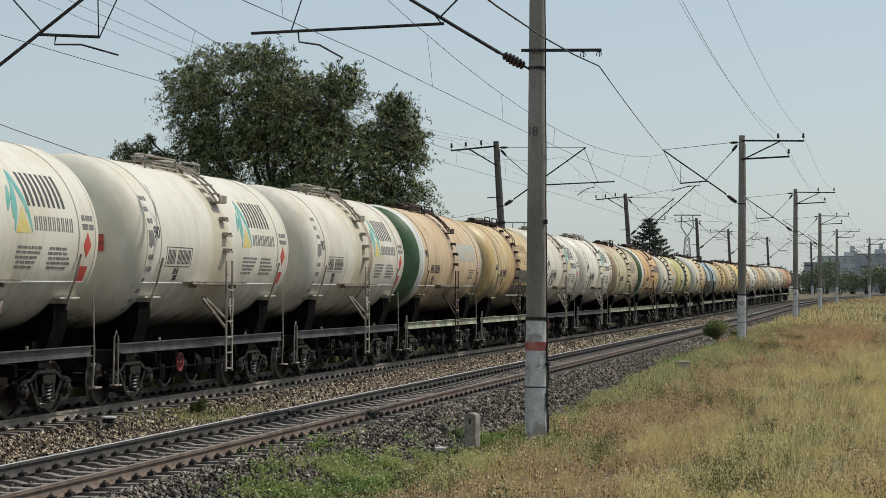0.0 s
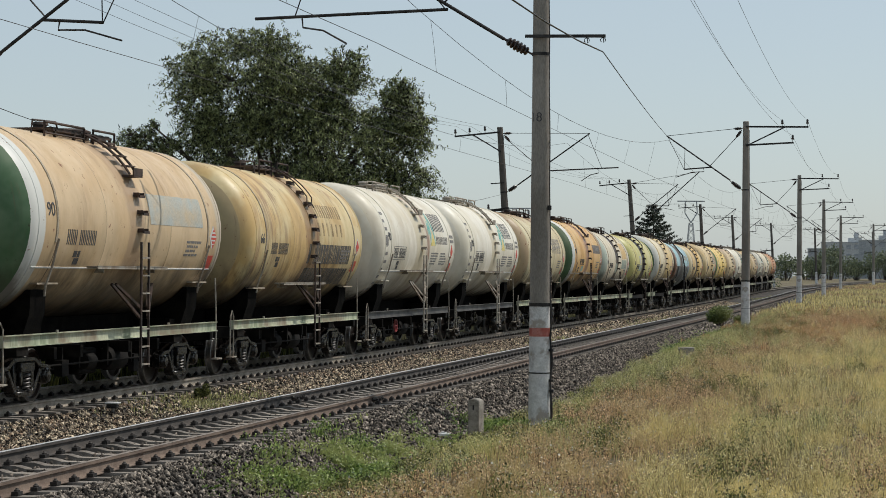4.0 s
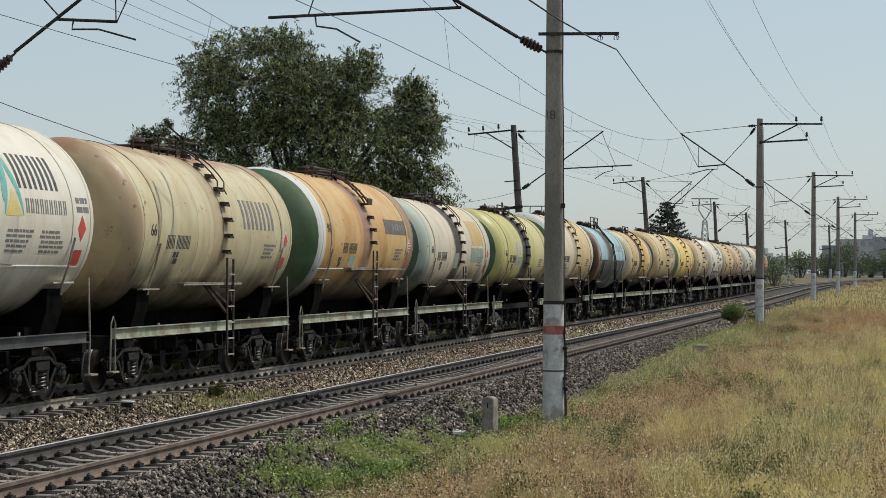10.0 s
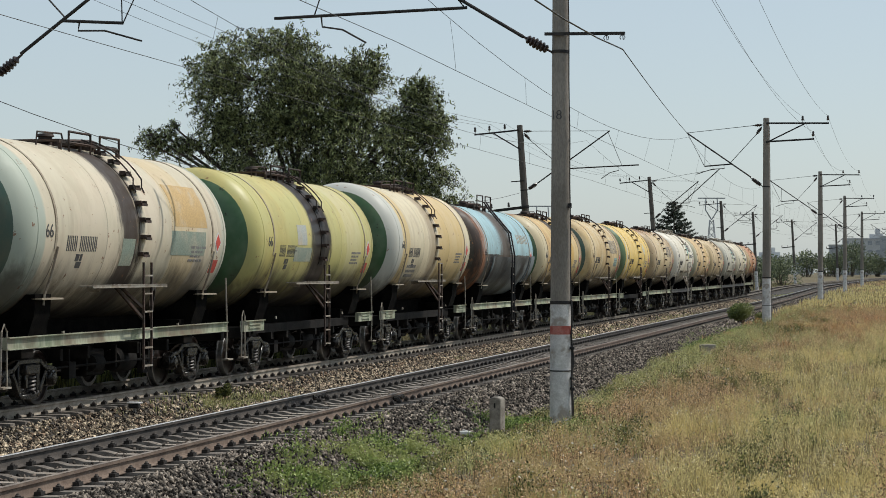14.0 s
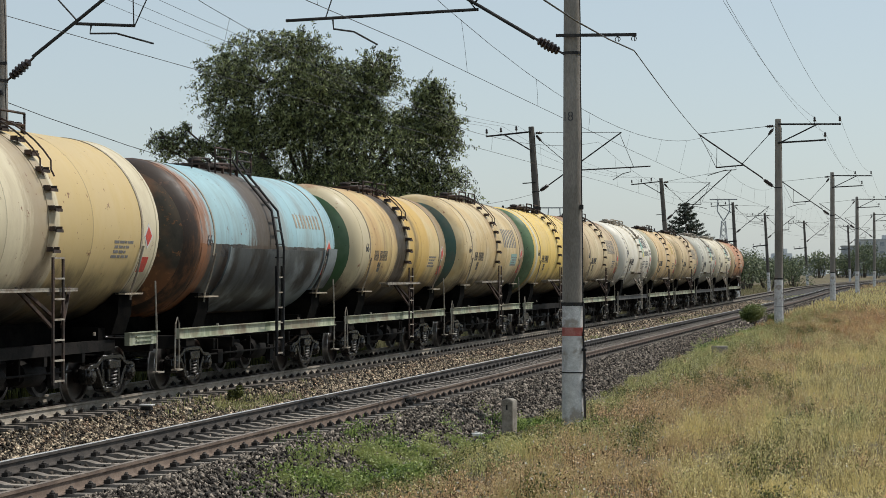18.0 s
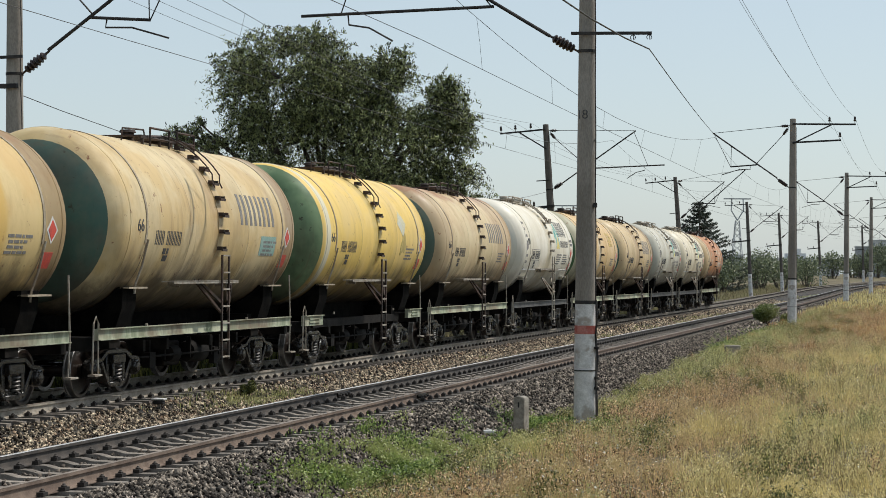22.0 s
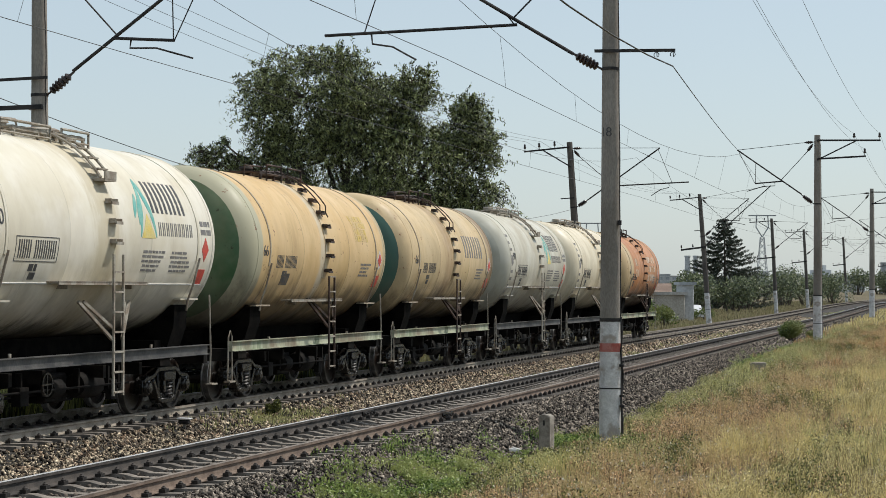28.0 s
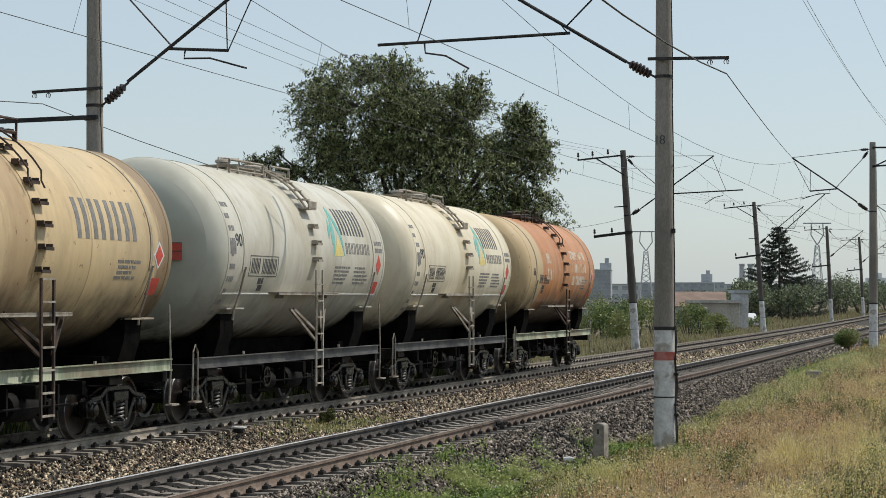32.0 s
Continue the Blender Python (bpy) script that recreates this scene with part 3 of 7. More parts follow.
    if arms:
        o = -t
        reach = 3.0 if side > 0 else 2.35
        part("cross_arm", Geo().beam((0, -0.16, top - 0.25), (o * reach, -0.16, top - 0.3), 0.08, 0.08), IRON, pole, "steel cross arm")
        if side > 0:
            part("cross_arm", Geo().beam((0, -0.16, 8.85), (o * 2.3, -0.16, 8.95), 0.08, 0.08), IRON, pole, "steel cross arm")
            part("brace", Geo().beam((0, -0.16, 8.8), (o * 1.9, -0.16, top - 0.28), 0.06, 0.06), IRON, pole)
            pins = ((1.75, top - 0.25), (2.95, top - 0.25), (2.25, 9.0))
        else:
            part("brace", Geo().beam((0, -0.16, 8.75), (o * 1.4, -0.16, top - 0.28), 0.06, 0.06), IRON, pole)
            pins = ((0.75, top - 0.22), (1.55, top - 0.24), (2.3, top - 0.25))
        for x, z in pins:
            part("pin_insulator", pin_insulator(o * x, z), PORCELAIN, pole, m=pose(0, -0.16, 0))
    if feeder:
        o = -t
        part("feeder_arm", Geo().beam((-o * 0.28, -0.22, 7.02), (o * 1.32, -0.22, 6.99), 0.05, 0.06), IRON, pole, "black steel bracket", m=up)
        for x in (0.95, 1.27):
            ring = [(o * x + 0.05 * math.sin(a), -0.22, 6.91 - 0.05 * math.cos(a)) for a in np.linspace(0.3, 5.6, 10)]
            part("hook", Geo().tube([(o * x, -0.22, 7.02)] + ring, 0.009, 5), IRON, pole, m=up)
        part("box", Geo().box(-t * 0.2, -0.1, 3.62, 0.07, 0.07, 0.09), IRON, pole, m=up)
    if feeder and side > 0:
        pts = [(r(z) + 0.025 + 0.015 * math.sin(z * 7), -0.05 - 0.04 * math.sin(z * 4), z) for z in np.linspace(-0.1, 2.3, 18)]
        part("cable", Geo().tube(pts, 0.02, 6), IRON, pole, "loose black earthing cable")
        for z in (0.55, 0.75, 1.35):
            part("cable_clamp", Geo().box(r(z) + 0.03, -0.07, z, 0.09, 0.1, 0.05), IRON, pole)
    if feeder and side < 0:
        part("low_arm", Geo().beam((t * 0.15, -0.2, 6.42), (-t * 3.2, -0.2, 6.4), 0.09, 0.09), IRON, pole, "thick black insulated arm")
    if reach_far:
        part("long_cantilever", Geo().tube([(t * 0.62, 0, 6.3), (t * 5.6, 0, 10.2)], 0.04, 8), IRON, pole, "long black steel tube")
        part("long_insulator", disc_string((t * r(5.9), 0, 5.85), (t * 0.66, 0, 6.33), 6, 0.11), PORCELAIN, pole, "brown ribbed insulator")
        part("long_tie", Geo().tube([(t * 0.15, 0, 9.7), (t * 5.6, 0, 10.2)], 0.014, 5), IRON, pole)
    if low_arm:
        o = -t
        part("low_arm", Geo().beam((o * -0.25, -0.2, 5.82), (o * 1.75, -0.2, 5.72), 0.1, 0.14), IRON, pole, "black steel bracket")
        part("low_arm", Geo().beam((o * -0.1, -0.2, 7.15), (o * 0.6, -0.2, 7.15), 0.05, 0.05), IRON, pole)
        for x in (0.8, 1.7):
            part("pin_insulator", pin_insulator(o * x, 5.78), PORCELAIN, pole, m=pose(0, -0.2, 0))
    return pole


RIGHT = [(38.9, -6.6, -0.53), (97.4, -6.4, -0.19), (156.3, -6.15, 0.1), (211.4, -5.8, 0.14), (271.1, -5.5, 0.0), (330, -5.4, 0.0), (388, -5.4, 0.0), (446, -5.4, 0.0)]
LEFT = [(37.7, -18.3, -0.35), (99.5, -18.35, -0.15), (156.3, -18.7, -0.15), (216, -18.6, -0.15), (262, -18.6, -0.15), (309, -18.4, -0.2), (353, -18.2, -0.2), (408, -18.2, -0.2)]


def build_masts():
    for i, (s, u, z) in enumerate(RIGHT):
        mast(s, u, z, 1, i % 2 == 0 and i < 2, feeder=i == 0, band=i == 0, lift=0.55 if i == 0 else 0, label="tall round concrete mast with whitewashed foot in dry grass", low_arm=False)
    for i, (s, u, z) in enumerate(LEFT):
        mast(s, u, z, -1, i == 1, lean=(-0.6, -3.7, -4.2, -2.8, -3, -3, -2, -2)[i], feeder=i == 0, label="leaning round concrete mast beyond the tracks", low_arm=i > 0, arms=i > 0, reach_far=i == 2)


def wire(name, pts, parent, r=0.0075):
    return part(name, Geo().tube(pts, r, 4, cap=False).mesh(name, fix=False), WIRE, parent)


def hang(p, q, sag, n=14):
    p, q = Vector(p), Vector(q)
    return [p.lerp(q, k) - Vector((0, 0, 4 * sag * k * (1 - k))) for k in np.linspace(0, 1, n)]


def build_wires():
    for name, row, centre, stag, off in (("near_overhead_line", RIGHT, NEAR, 1, 3.85), ("far_overhead_line", LEFT, FAR, -1, 3.85)):
        line = empty(name, Matrix(), "overhead wires with droppers above a railway track", "overhead line", "overhead lines")
        ss = [row[0][0] - 60] + [p[0] for p in row]
        zs = [row[0][2]] + [p[2] for p in row]
        high = [along(s, centre + 0.1, z + 9.15) for s, z in zip(ss, zs)]
        low = [along(s, centre + (0.3 if i % 2 else -0.3) * stag, 7.0) for i, (s, z) in enumerate(zip(ss, zs))]
        for i in range(len(ss) - 1):
            sag = 1.35 * ((ss[i + 1] - ss[i]) / 60) ** 2
            wire("messenger_wire", hang(high[i], high[i + 1], sag), line)
            wire("contact_wire", hang(low[i], low[i + 1], 0.03, 6), line, 0.007)
            if ss[i + 1] < 300:
                for k in np.linspace(0.1, 0.9, 6):
                    a = high[i].lerp(high[i + 1], k) - Vector((0, 0, 4 * sag * k * (1 - k)))
                    b = low[i].lerp(low[i + 1], k) - Vector((0, 0, 0.12 * k * (1 - k)))
                    wire("dropper", [a, a.lerp(b, 0.5) + Vector((0, 0.05, 0)), b], line, 0.004)
    line = empty("power_line", Matrix(), "thin bare wires along the masts in the field", "power line")
    for x, z in ((1.75, 10.05), (2.95, 10.05), (2.25, 9.3)):
        pts = [along(p[0], p[1] + x, p[2] + z) for p in RIGHT[1:]]
        first = along(RIGHT[0][0], RIGHT[0][1] + x, RIGHT[0][2] + z + 0.4)
        for a, b in zip([first] + pts, pts):
            if (a - b).length > 1:
                wire("wire", hang(a, b, 0.7), line, 0.006)
    line = empty("signal_line", Matrix(), "thin wires along the leaning masts", "power line")
    for x in (0.75, 1.55, 2.3):
        pts = [along(p[0], p[1] - x - 0.6, p[2] + 10.05) for p in LEFT[1:]]
        for a, b in zip([along(38, -18.3 - x, 9.9)] + pts, pts):
            wire("wire", hang(a, b, 0.7), line, 0.006)
    line = empty("feeder_line", Matrix(), "thick slack feeder wire hung from mast brackets", "power line")
    hook = along(38.7, -6.6 + 1.27, -0.53 + 7.23)
    wire("wire", hang((-3.0, -20, 7.2), hook, 1.2), line, 0.014)
    wire("wire", hang(hook, along(97.4, NEAR + 0.1, 9.1), 0.08), line, 0.014)
    hook = along(37.7, -18.3 - 1.27, 6.4)
    wire("wire", hang((-19.5, -22, 7.0), hook, 1.2), line, 0.009)
    wire("wire", hang(hook, along(99.5, -18.9, 6.4), 1.5), line, 0.009)


# ---- tank wagons ----
MESH = {}


def kept(key, make, **how):
    if key not in MESH:
        MESH[key] = make().mesh(key.split("/")[-1], **how)
    return MESH[key]


WHEEL_R = 0.4785


def wheelset_mesh():
    g = Geo()
    for d in (-1, 1):
        prof = [(0.0, 0.9), (0.13, 0.9), (0.13, 0.83), (0.24, 0.80), (0.40, 0.815), (0.42, 0.86), (0.47, 0.86), (WHEEL_R, 0.85), (WHEEL_R + 0.002, 0.745), (0.505, 0.735), (0.505, 0.715), (0.43, 0.715), (0.40, 0.765), (0.24, 0.74), (0.13, 0.70), (0.08, 0.66)]
        g.lathe([(r, d * x) for r, x in prof], 28, "x")
    g.lathe([(0.075, -0.7), (0.08, 0), (0.075, 0.7)], 10, "x")
    me = g.mesh("wheelset")
    me.materials.append(WHEEL_MAT)
    me.materials.append(TREAD)
    for p in me.polygons:
        c = p.center
        q = math.hypot(c.y, c.z)
        p.material_index = 1 if q > 0.455 else 0
    return me


def side_frame_mesh():
    """A cast side frame: arched top flange over a thin web, a spring window, axle boxes in jaws."""
    g = Geo()
    top = [(-1.1, 0.58), (-0.98, 0.645), (-0.66, 0.67), (-0.42, 0.8), (0.42, 0.8), (0.66, 0.67), (0.98, 0.645), (1.1, 0.58)]
    for (a, b), (c, d) in zip(top, top[1:]):
        g.beam((0.02, a, b), (0.02, c, d), 0.2, 0.085)
        g.beam((0, a, b - 0.09), (0, c, d - 0.09), 0.1, 0.14)
    low = [(-0.66, 0.62), (-0.4, 0.26), (-0.3, 0.2), (0.3, 0.2), (0.4, 0.26), (0.66, 0.62)]
    for (a, b), (c, d) in zip(low, low[1:]):
        g.beam((0.02, a, b), (0.02, c, d), 0.2, 0.09)
        g.beam((0, a, b + 0.07), (0, c, d + 0.07), 0.1, 0.12)
    for y in (-0.36, 0.36):
        g.box(0.01, y, 0.53, 0.18, 0.13, 0.54)
    for y in (-0.925, 0.925):
        for e in (-0.17, 0.17):
            g.box(0.02, y + e, 0.49, 0.14, 0.06, 0.26)
        g.box(0.02, y, 0.6, 0.17, 0.3, 0.06)
    return g


def axle_box_mesh():
    g = Geo().lathe([(0.15, -0.1), (0.15, 0.1), (0.135, 0.13), (0.1, 0.14), (0.09, 0.165), (0.0, 0.17)], 16, "x")
    for k in range(6):
        a = k * math.pi / 3
        g.lathe([(0.016, 0.13), (0.016, 0.15)], 6, "x", (0, 0.115 * math.cos(a), 0.115 * math.sin(a)))
    return g


def spring_mesh():
    g = Geo()
    for x, y in ((-0.04, -0.16), (0.05, 0.13)):
        pts = [(x + 0.09 * math.cos(a), y + 0.09 * math.sin(a), 0.26 + 0.33 * a / (2 * math.pi * 5)) for a in np.linspace(0, 2 * math.pi * 5, 60)]
        g.tube(pts, 0.021, 5)
    return g


def bolster_end_mesh():
    return Geo().box(0.05, 0, 0.67, 0.26, 0.56, 0.17).box(0.1, -0.2, 0.5, 0.1, 0.1, 0.3)


def bolster_mesh():
    g = Geo().box(0, 0, 0.72, 1.9, 0.4, 0.2).box(0, 0, 0.86, 0.7, 0.5, 0.1)
    for y in (-0.45, 0.45):
        g.box(0, y, 0.5, 1.5, 0.12, 0.1)
    return g


def build_bogie(wagon, y):
    bogie = part("bogie", kept("bogie", bolster_mesh, bevel=0.012), GEAR, wagon, "black cast two-axle bogie", pose(0, y, 0))
    for x in (-1.03, 1.03):
        part("side_frame", kept("side_frame", side_frame_mesh, bevel=0.012), GEAR, bogie, "", pose(x, 0, 0, 0, 0, 0 if x > 0 else 180))
        part("spring", kept("spring", spring_mesh), SPRING, bogie, "worn grey coil springs", pose(x, 0, 0, 0, 0, 0 if x > 0 else 180))
        part("bolster_end", kept("bolster_end", bolster_end_mesh, bevel=0.015), GEAR, bogie, "", pose(x, 0, 0, 0, 0, 0 if x > 0 else 180))
        for d in (-0.925, 0.925):
            part("axle_box", kept("axle_box", axle_box_mesh), GEAR, bogie, "round cast axle box", pose(x, d, WHEEL_R, 0, 0, 0 if x > 0 else 180))
    if "wheelset" not in MESH:
        MESH["wheelset"] = wheelset_mesh()
    for d in (-0.925, 0.925):
        ob = part("wheelset", MESH["wheelset"], WHEEL_MAT, bogie, "dark steel wheels with worn treads", pose(0, d, WHEEL_R))
        WHEELS.append(ob)


SPRING = surface("spring_steel", (0.06, 0.055, 0.05), (0.18, 0.165, 0.155), 0.5, 0.2, 6, 40)
WHEELS, TRAIN = [], []


def dish(r, half, head, a0, a1, n, side):
    """Points of the dished end between two parts of its quarter turn."""
    out = []
    for i in range(n + 1):
        a = (a0 + (a1 - a0) * i / n) * math.pi / 2
        out.append((r * math.cos(a) ** 0.7, side * (half + head * math.sin(a))))
    return out


def barrel_mesh(r, zc, half, head, rim=0.42):
    prof = [(r, -half), (r + 0.01, -half + 0.01), (r + 0.01, -half + 0.06), (r, -half + 0.07)]
    for y in (-half * 0.36, half * 0.36):
        prof += [(r, y - 0.02), (r + 0.004, y), (r, y + 0.02)]
    prof += [(r, half - 0.07), (r + 0.01, half - 0.06), (r + 0.01, half - 0.01), (r, half)]
    prof = dish(r, half, head, rim, 0.0, 5, -1)[:-1] + sorted(prof, key=lambda p: p[1]) + dish(r, half, head, 0.0, 0.42, 5, 1)[1:]
    g = Geo()
    n = 64
    for rad, h in prof:
        g.v += [(rad * math.cos(2 * math.pi * k / n), h, zc + rad * math.sin(2 * math.pi * k / n)) for k in range(n)]
    g.f = [(i * n + k, i * n + (k + 1) % n, (i + 1) * n + (k + 1) % n, (i + 1) * n + k) for i in range(len(prof) - 1) for k in range(n)]
    return g


def head_mesh(r, zc, half, head, side, rim=0.42):
    prof = dish(r, half + 0.006, head, rim, 1.0, 10, side)
    prof[0] = (prof[0][0] + 0.01, prof[0][1] - side * 0.01)
    prof[-1] = (0.0, prof[-1][1])
    return Geo().lathe(prof, 48, "y", (0, 0, zc))


def ring_points(r, zc, y, a0, a1, n=14):
    return [(r * math.cos(radians(a)), y, zc + r * math.sin(radians(a))) for a in np.linspace(a0, a1, n)]


def strap_mesh(r, zc, y):
    return Geo().patch(r, zc, y - 0.035, y + 0.035, -12, 192, 0.014)


def saddle_mesh(r, zc, y, side):
    """One side of a saddle: a block under the tank whose face follows its round."""
    g = Geo()
    arc = [(side * (r + 0.02) * math.cos(radians(a)), zc + (r + 0.02) * math.sin(radians(a))) for a in (-78, -68, -58, -50, -42)]
    ring = arc + [(side * 1.4, arc[-1][1]), (side * 1.38, 1.6), (side * 1.25, 1.22), (arc[0][0], 1.18)]
    k = len(ring)
    g.add([(x, y + d, z) for d in (-0.32, 0.32) for x, z in ring], [(i, (i + 1) % k, k + (i + 1) % k, k + i) for i in range(k)] + [tuple(range(k)), tuple(range(k, 2 * k))])
    return g


def walkway_mesh(r, zc, x):
    top = zc + r
    g = Geo().beam((x, -1.6, top + 0.02), (x, 1.25, top + 0.02), 0.05, 0.05)
    for y in (-1.5, -0.6, 0.3, 1.2):
        g.beam((x, y, top - 0.22), (x, y, top + 0.02), 0.05, 0.05)
    return g


def hatch_mesh(r, zc):
    top = zc + r
    return Geo().lathe([(0.42, top - 0.2), (0.42, top + 0.1), (0.46, top + 0.11), (0.46, top + 0.14), (0.36, top + 0.18), (0.0, top + 0.2)], 18, "z", (0, 0.55, 0))


def valve_mesh(r, zc):
    top = zc + r
    g = Geo()
    g.lathe([(0.13, top - 0.1), (0.13, top + 0.14), (0.17, top + 0.15), (0.15, top + 0.2), (0.0, top + 0.22)], 12, "z", (0.1, -1.0, 0))
    return g


def rails_mesh(r, zc, high, y0, y1, x):
    top = zc + r
    g = Geo().tube([(x, y0, top - 0.25), (x, y0, top + high), (x, y1, top + high), (x, y1, top - 0.25)], 0.026, 5)
    return g.tube([(x, y0, top + high - 0.2), (x, y1, top + high - 0.2)], 0.018, 5)


def build_ladder(wagon, key, x, z0, z1, mt):
    """An upright ladder: two rails with rungs."""
    for d in (-0.2, 0.2):
        rail = part("ladder_rail", kept(f"{key}{d}/ladder_rail", lambda: Geo().beam((x, d, z0), (x, d, z1), 0.035, 0.05)), mt, wagon, "upright rail of the side ladder")
    for i, z in enumerate(np.arange(z0 + 0.06, z1, 0.34)):
        part("rung", kept(f"{key}{i}side/rung", lambda: Geo().beam((x, -0.2, z), (x, 0.2, z), 0.06, 0.03)), LADDER_PALE, rail, "worn pale rung")


def stair_rail_mesh(r, zc, y):
    pts = ring_points(r + 0.14, zc, y, 32, 74, 7)
    return Geo().tube(pts, 0.028, 6)


def tread_mesh(r, zc, y, a):
    p = ring_points(r + 0.14, zc, y, a, a, 1)[0]
    return Geo().box(p[0], y, p[2], 0.14, 0.4, 0.025)


def landing_mesh(r, zc, y):
    p = ring_points(r + 0.12, zc, y, 32, 32, 1)[0]
    return Geo().box(p[0] - 0.02, y, p[2] - 0.02, 0.26, 0.46, 0.04).box(p[0] + 0.1, y, p[2] + 0.06, 0.03, 0.46, 0.14)


def step_mesh(r, zc, y, a):
    p = ring_points(r + 0.07, zc, y, a, a, 1)[0]
    g = Geo().box(p[0], y, p[2], 0.13, 0.28, 0.025).box(p[0] + 0.06, y, p[2] - 0.015, 0.02, 0.28, 0.05)
    for d in (-0.13, 0.13):
        g.box(p[0] - 0.01, y + d, p[2] + 0.02, 0.12, 0.025, 0.08)
    return g


def sill_mesh(style):
    g = Geo().box(0, 0, 0.93, 0.52, 11.0, 0.32)
    for y in (-5.35, 5.35):
        g.box(0, y, 0.98, 2.7, 0.2, 0.26)
    for y in (-3.9, 3.9):
        g.box(0, y, 0.95, 2.2, 0.5, 0.2)
    return g


def brake_mesh():
    g = Geo().lathe([(0.0, -0.45), (0.2, -0.42), (0.24, -0.2), (0.24, 0.35), (0.18, 0.45), (0, 0.46)], 14, "y", (0.72, 1.1, 0.62))
    g.lathe([(0.0, -0.3), (0.16, -0.28), (0.18, 0.1), (0.1, 0.3), (0, 0.3)], 12, "y", (0.8, -0.3, 0.62))
    g.tube([(0.95, -2.6, 0.62), (0.95, 2.5, 0.6)], 0.022, 6).tube([(0.45, -2.7, 0.5), (0.45, 2.7, 0.5)], 0.025, 6)
    for y in (-1.7, -0.9, 0.5, 1.75, 2.2):
        g.box(0.85, y, 0.72, 0.1, 0.06, 0.42)
    g.box(0.9, -1.75, 0.55, 0.16, 0.3, 0.3).box(0.88, 1.9, 0.5, 0.12, 0.25, 0.35)
    return g


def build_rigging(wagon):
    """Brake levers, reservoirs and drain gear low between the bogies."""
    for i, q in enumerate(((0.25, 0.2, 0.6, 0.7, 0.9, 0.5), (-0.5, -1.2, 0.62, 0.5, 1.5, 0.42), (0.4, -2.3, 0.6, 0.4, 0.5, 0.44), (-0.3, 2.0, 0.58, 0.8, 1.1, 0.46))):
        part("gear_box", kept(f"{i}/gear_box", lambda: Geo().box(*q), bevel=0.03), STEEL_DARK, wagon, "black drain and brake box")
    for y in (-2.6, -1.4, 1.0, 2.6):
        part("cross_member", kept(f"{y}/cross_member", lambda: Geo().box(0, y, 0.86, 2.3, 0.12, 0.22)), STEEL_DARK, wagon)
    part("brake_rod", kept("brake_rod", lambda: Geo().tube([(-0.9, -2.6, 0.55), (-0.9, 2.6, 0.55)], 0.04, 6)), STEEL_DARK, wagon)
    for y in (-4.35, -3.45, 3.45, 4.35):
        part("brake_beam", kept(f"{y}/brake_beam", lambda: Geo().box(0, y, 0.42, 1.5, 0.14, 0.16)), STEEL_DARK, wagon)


def coupler_mesh(d):
    g = Geo().box(0, d * 5.65, 0.95, 0.2, 0.45, 0.24).box(0.04, d * 5.9, 0.95, 0.4, 0.24, 0.34)
    return g.tube([(0.2, d * 5.6, 0.85), (0.4, d * 5.75, 0.45), (0.3, d * 5.98, 0.4)], 0.035, 6)


def end_rail_mesh(side, y):
    if side > 0:
        g = Geo().tube([(1.42, y, 0.45), (1.43, y + 0.04, 1.1), (1.42, y, 1.95), (1.4, y + 0.03, 2.2)], 0.018, 6)
    else:
        g = Geo().tube([(1.42, y - 0.25, 0.45), (1.42, y - 0.2, 1.35), (1.42, y - 0.1, 1.47), (1.42, y, 1.35), (1.42, y, 0.45)], 0.016, 6)
    return g.box(1.42, y + 0.12 * side, 0.44, 0.14, 0.32, 0.03)


def bar_pair(r, zc, y, ang, w, da):
    return Geo().patch(r, zc, y, y + w * 0.3, ang, ang + da).patch(r, zc, y + w * 0.6, y + w * 0.9, ang, ang + da)


def number_bars(wagon, r, zc, key, y0, ang, w, h, gap):
    """A row of upright bars in place of figures."""
    for i in range(8):
        y = y0 + i * w * 1.22 + (gap if i >= 3 else 0)
        part("number_bar", kept(f"{key}{y0}number{i}/number_bar", lambda: bar_pair(r, zc, y, ang, w, math.degrees(h / r))), INK, wagon)


def lines(r, zc, y0, y1, ang, n, h, gap, seed):
    """Rows of small unreadable writing as bars."""
    rng = random.Random(seed)
    g = Geo()
    for i in range(n):
        a = ang - i * math.degrees(gap / r)
        y = y0 + rng.uniform(0, 0.12)
        while y < y1 - rng.uniform(0, 0.3):
            w = rng.uniform(0.08, 0.25)
            g.patch(r, zc, y, y + w, a, a + math.degrees(h / r))
            y += w + 0.04
    return g


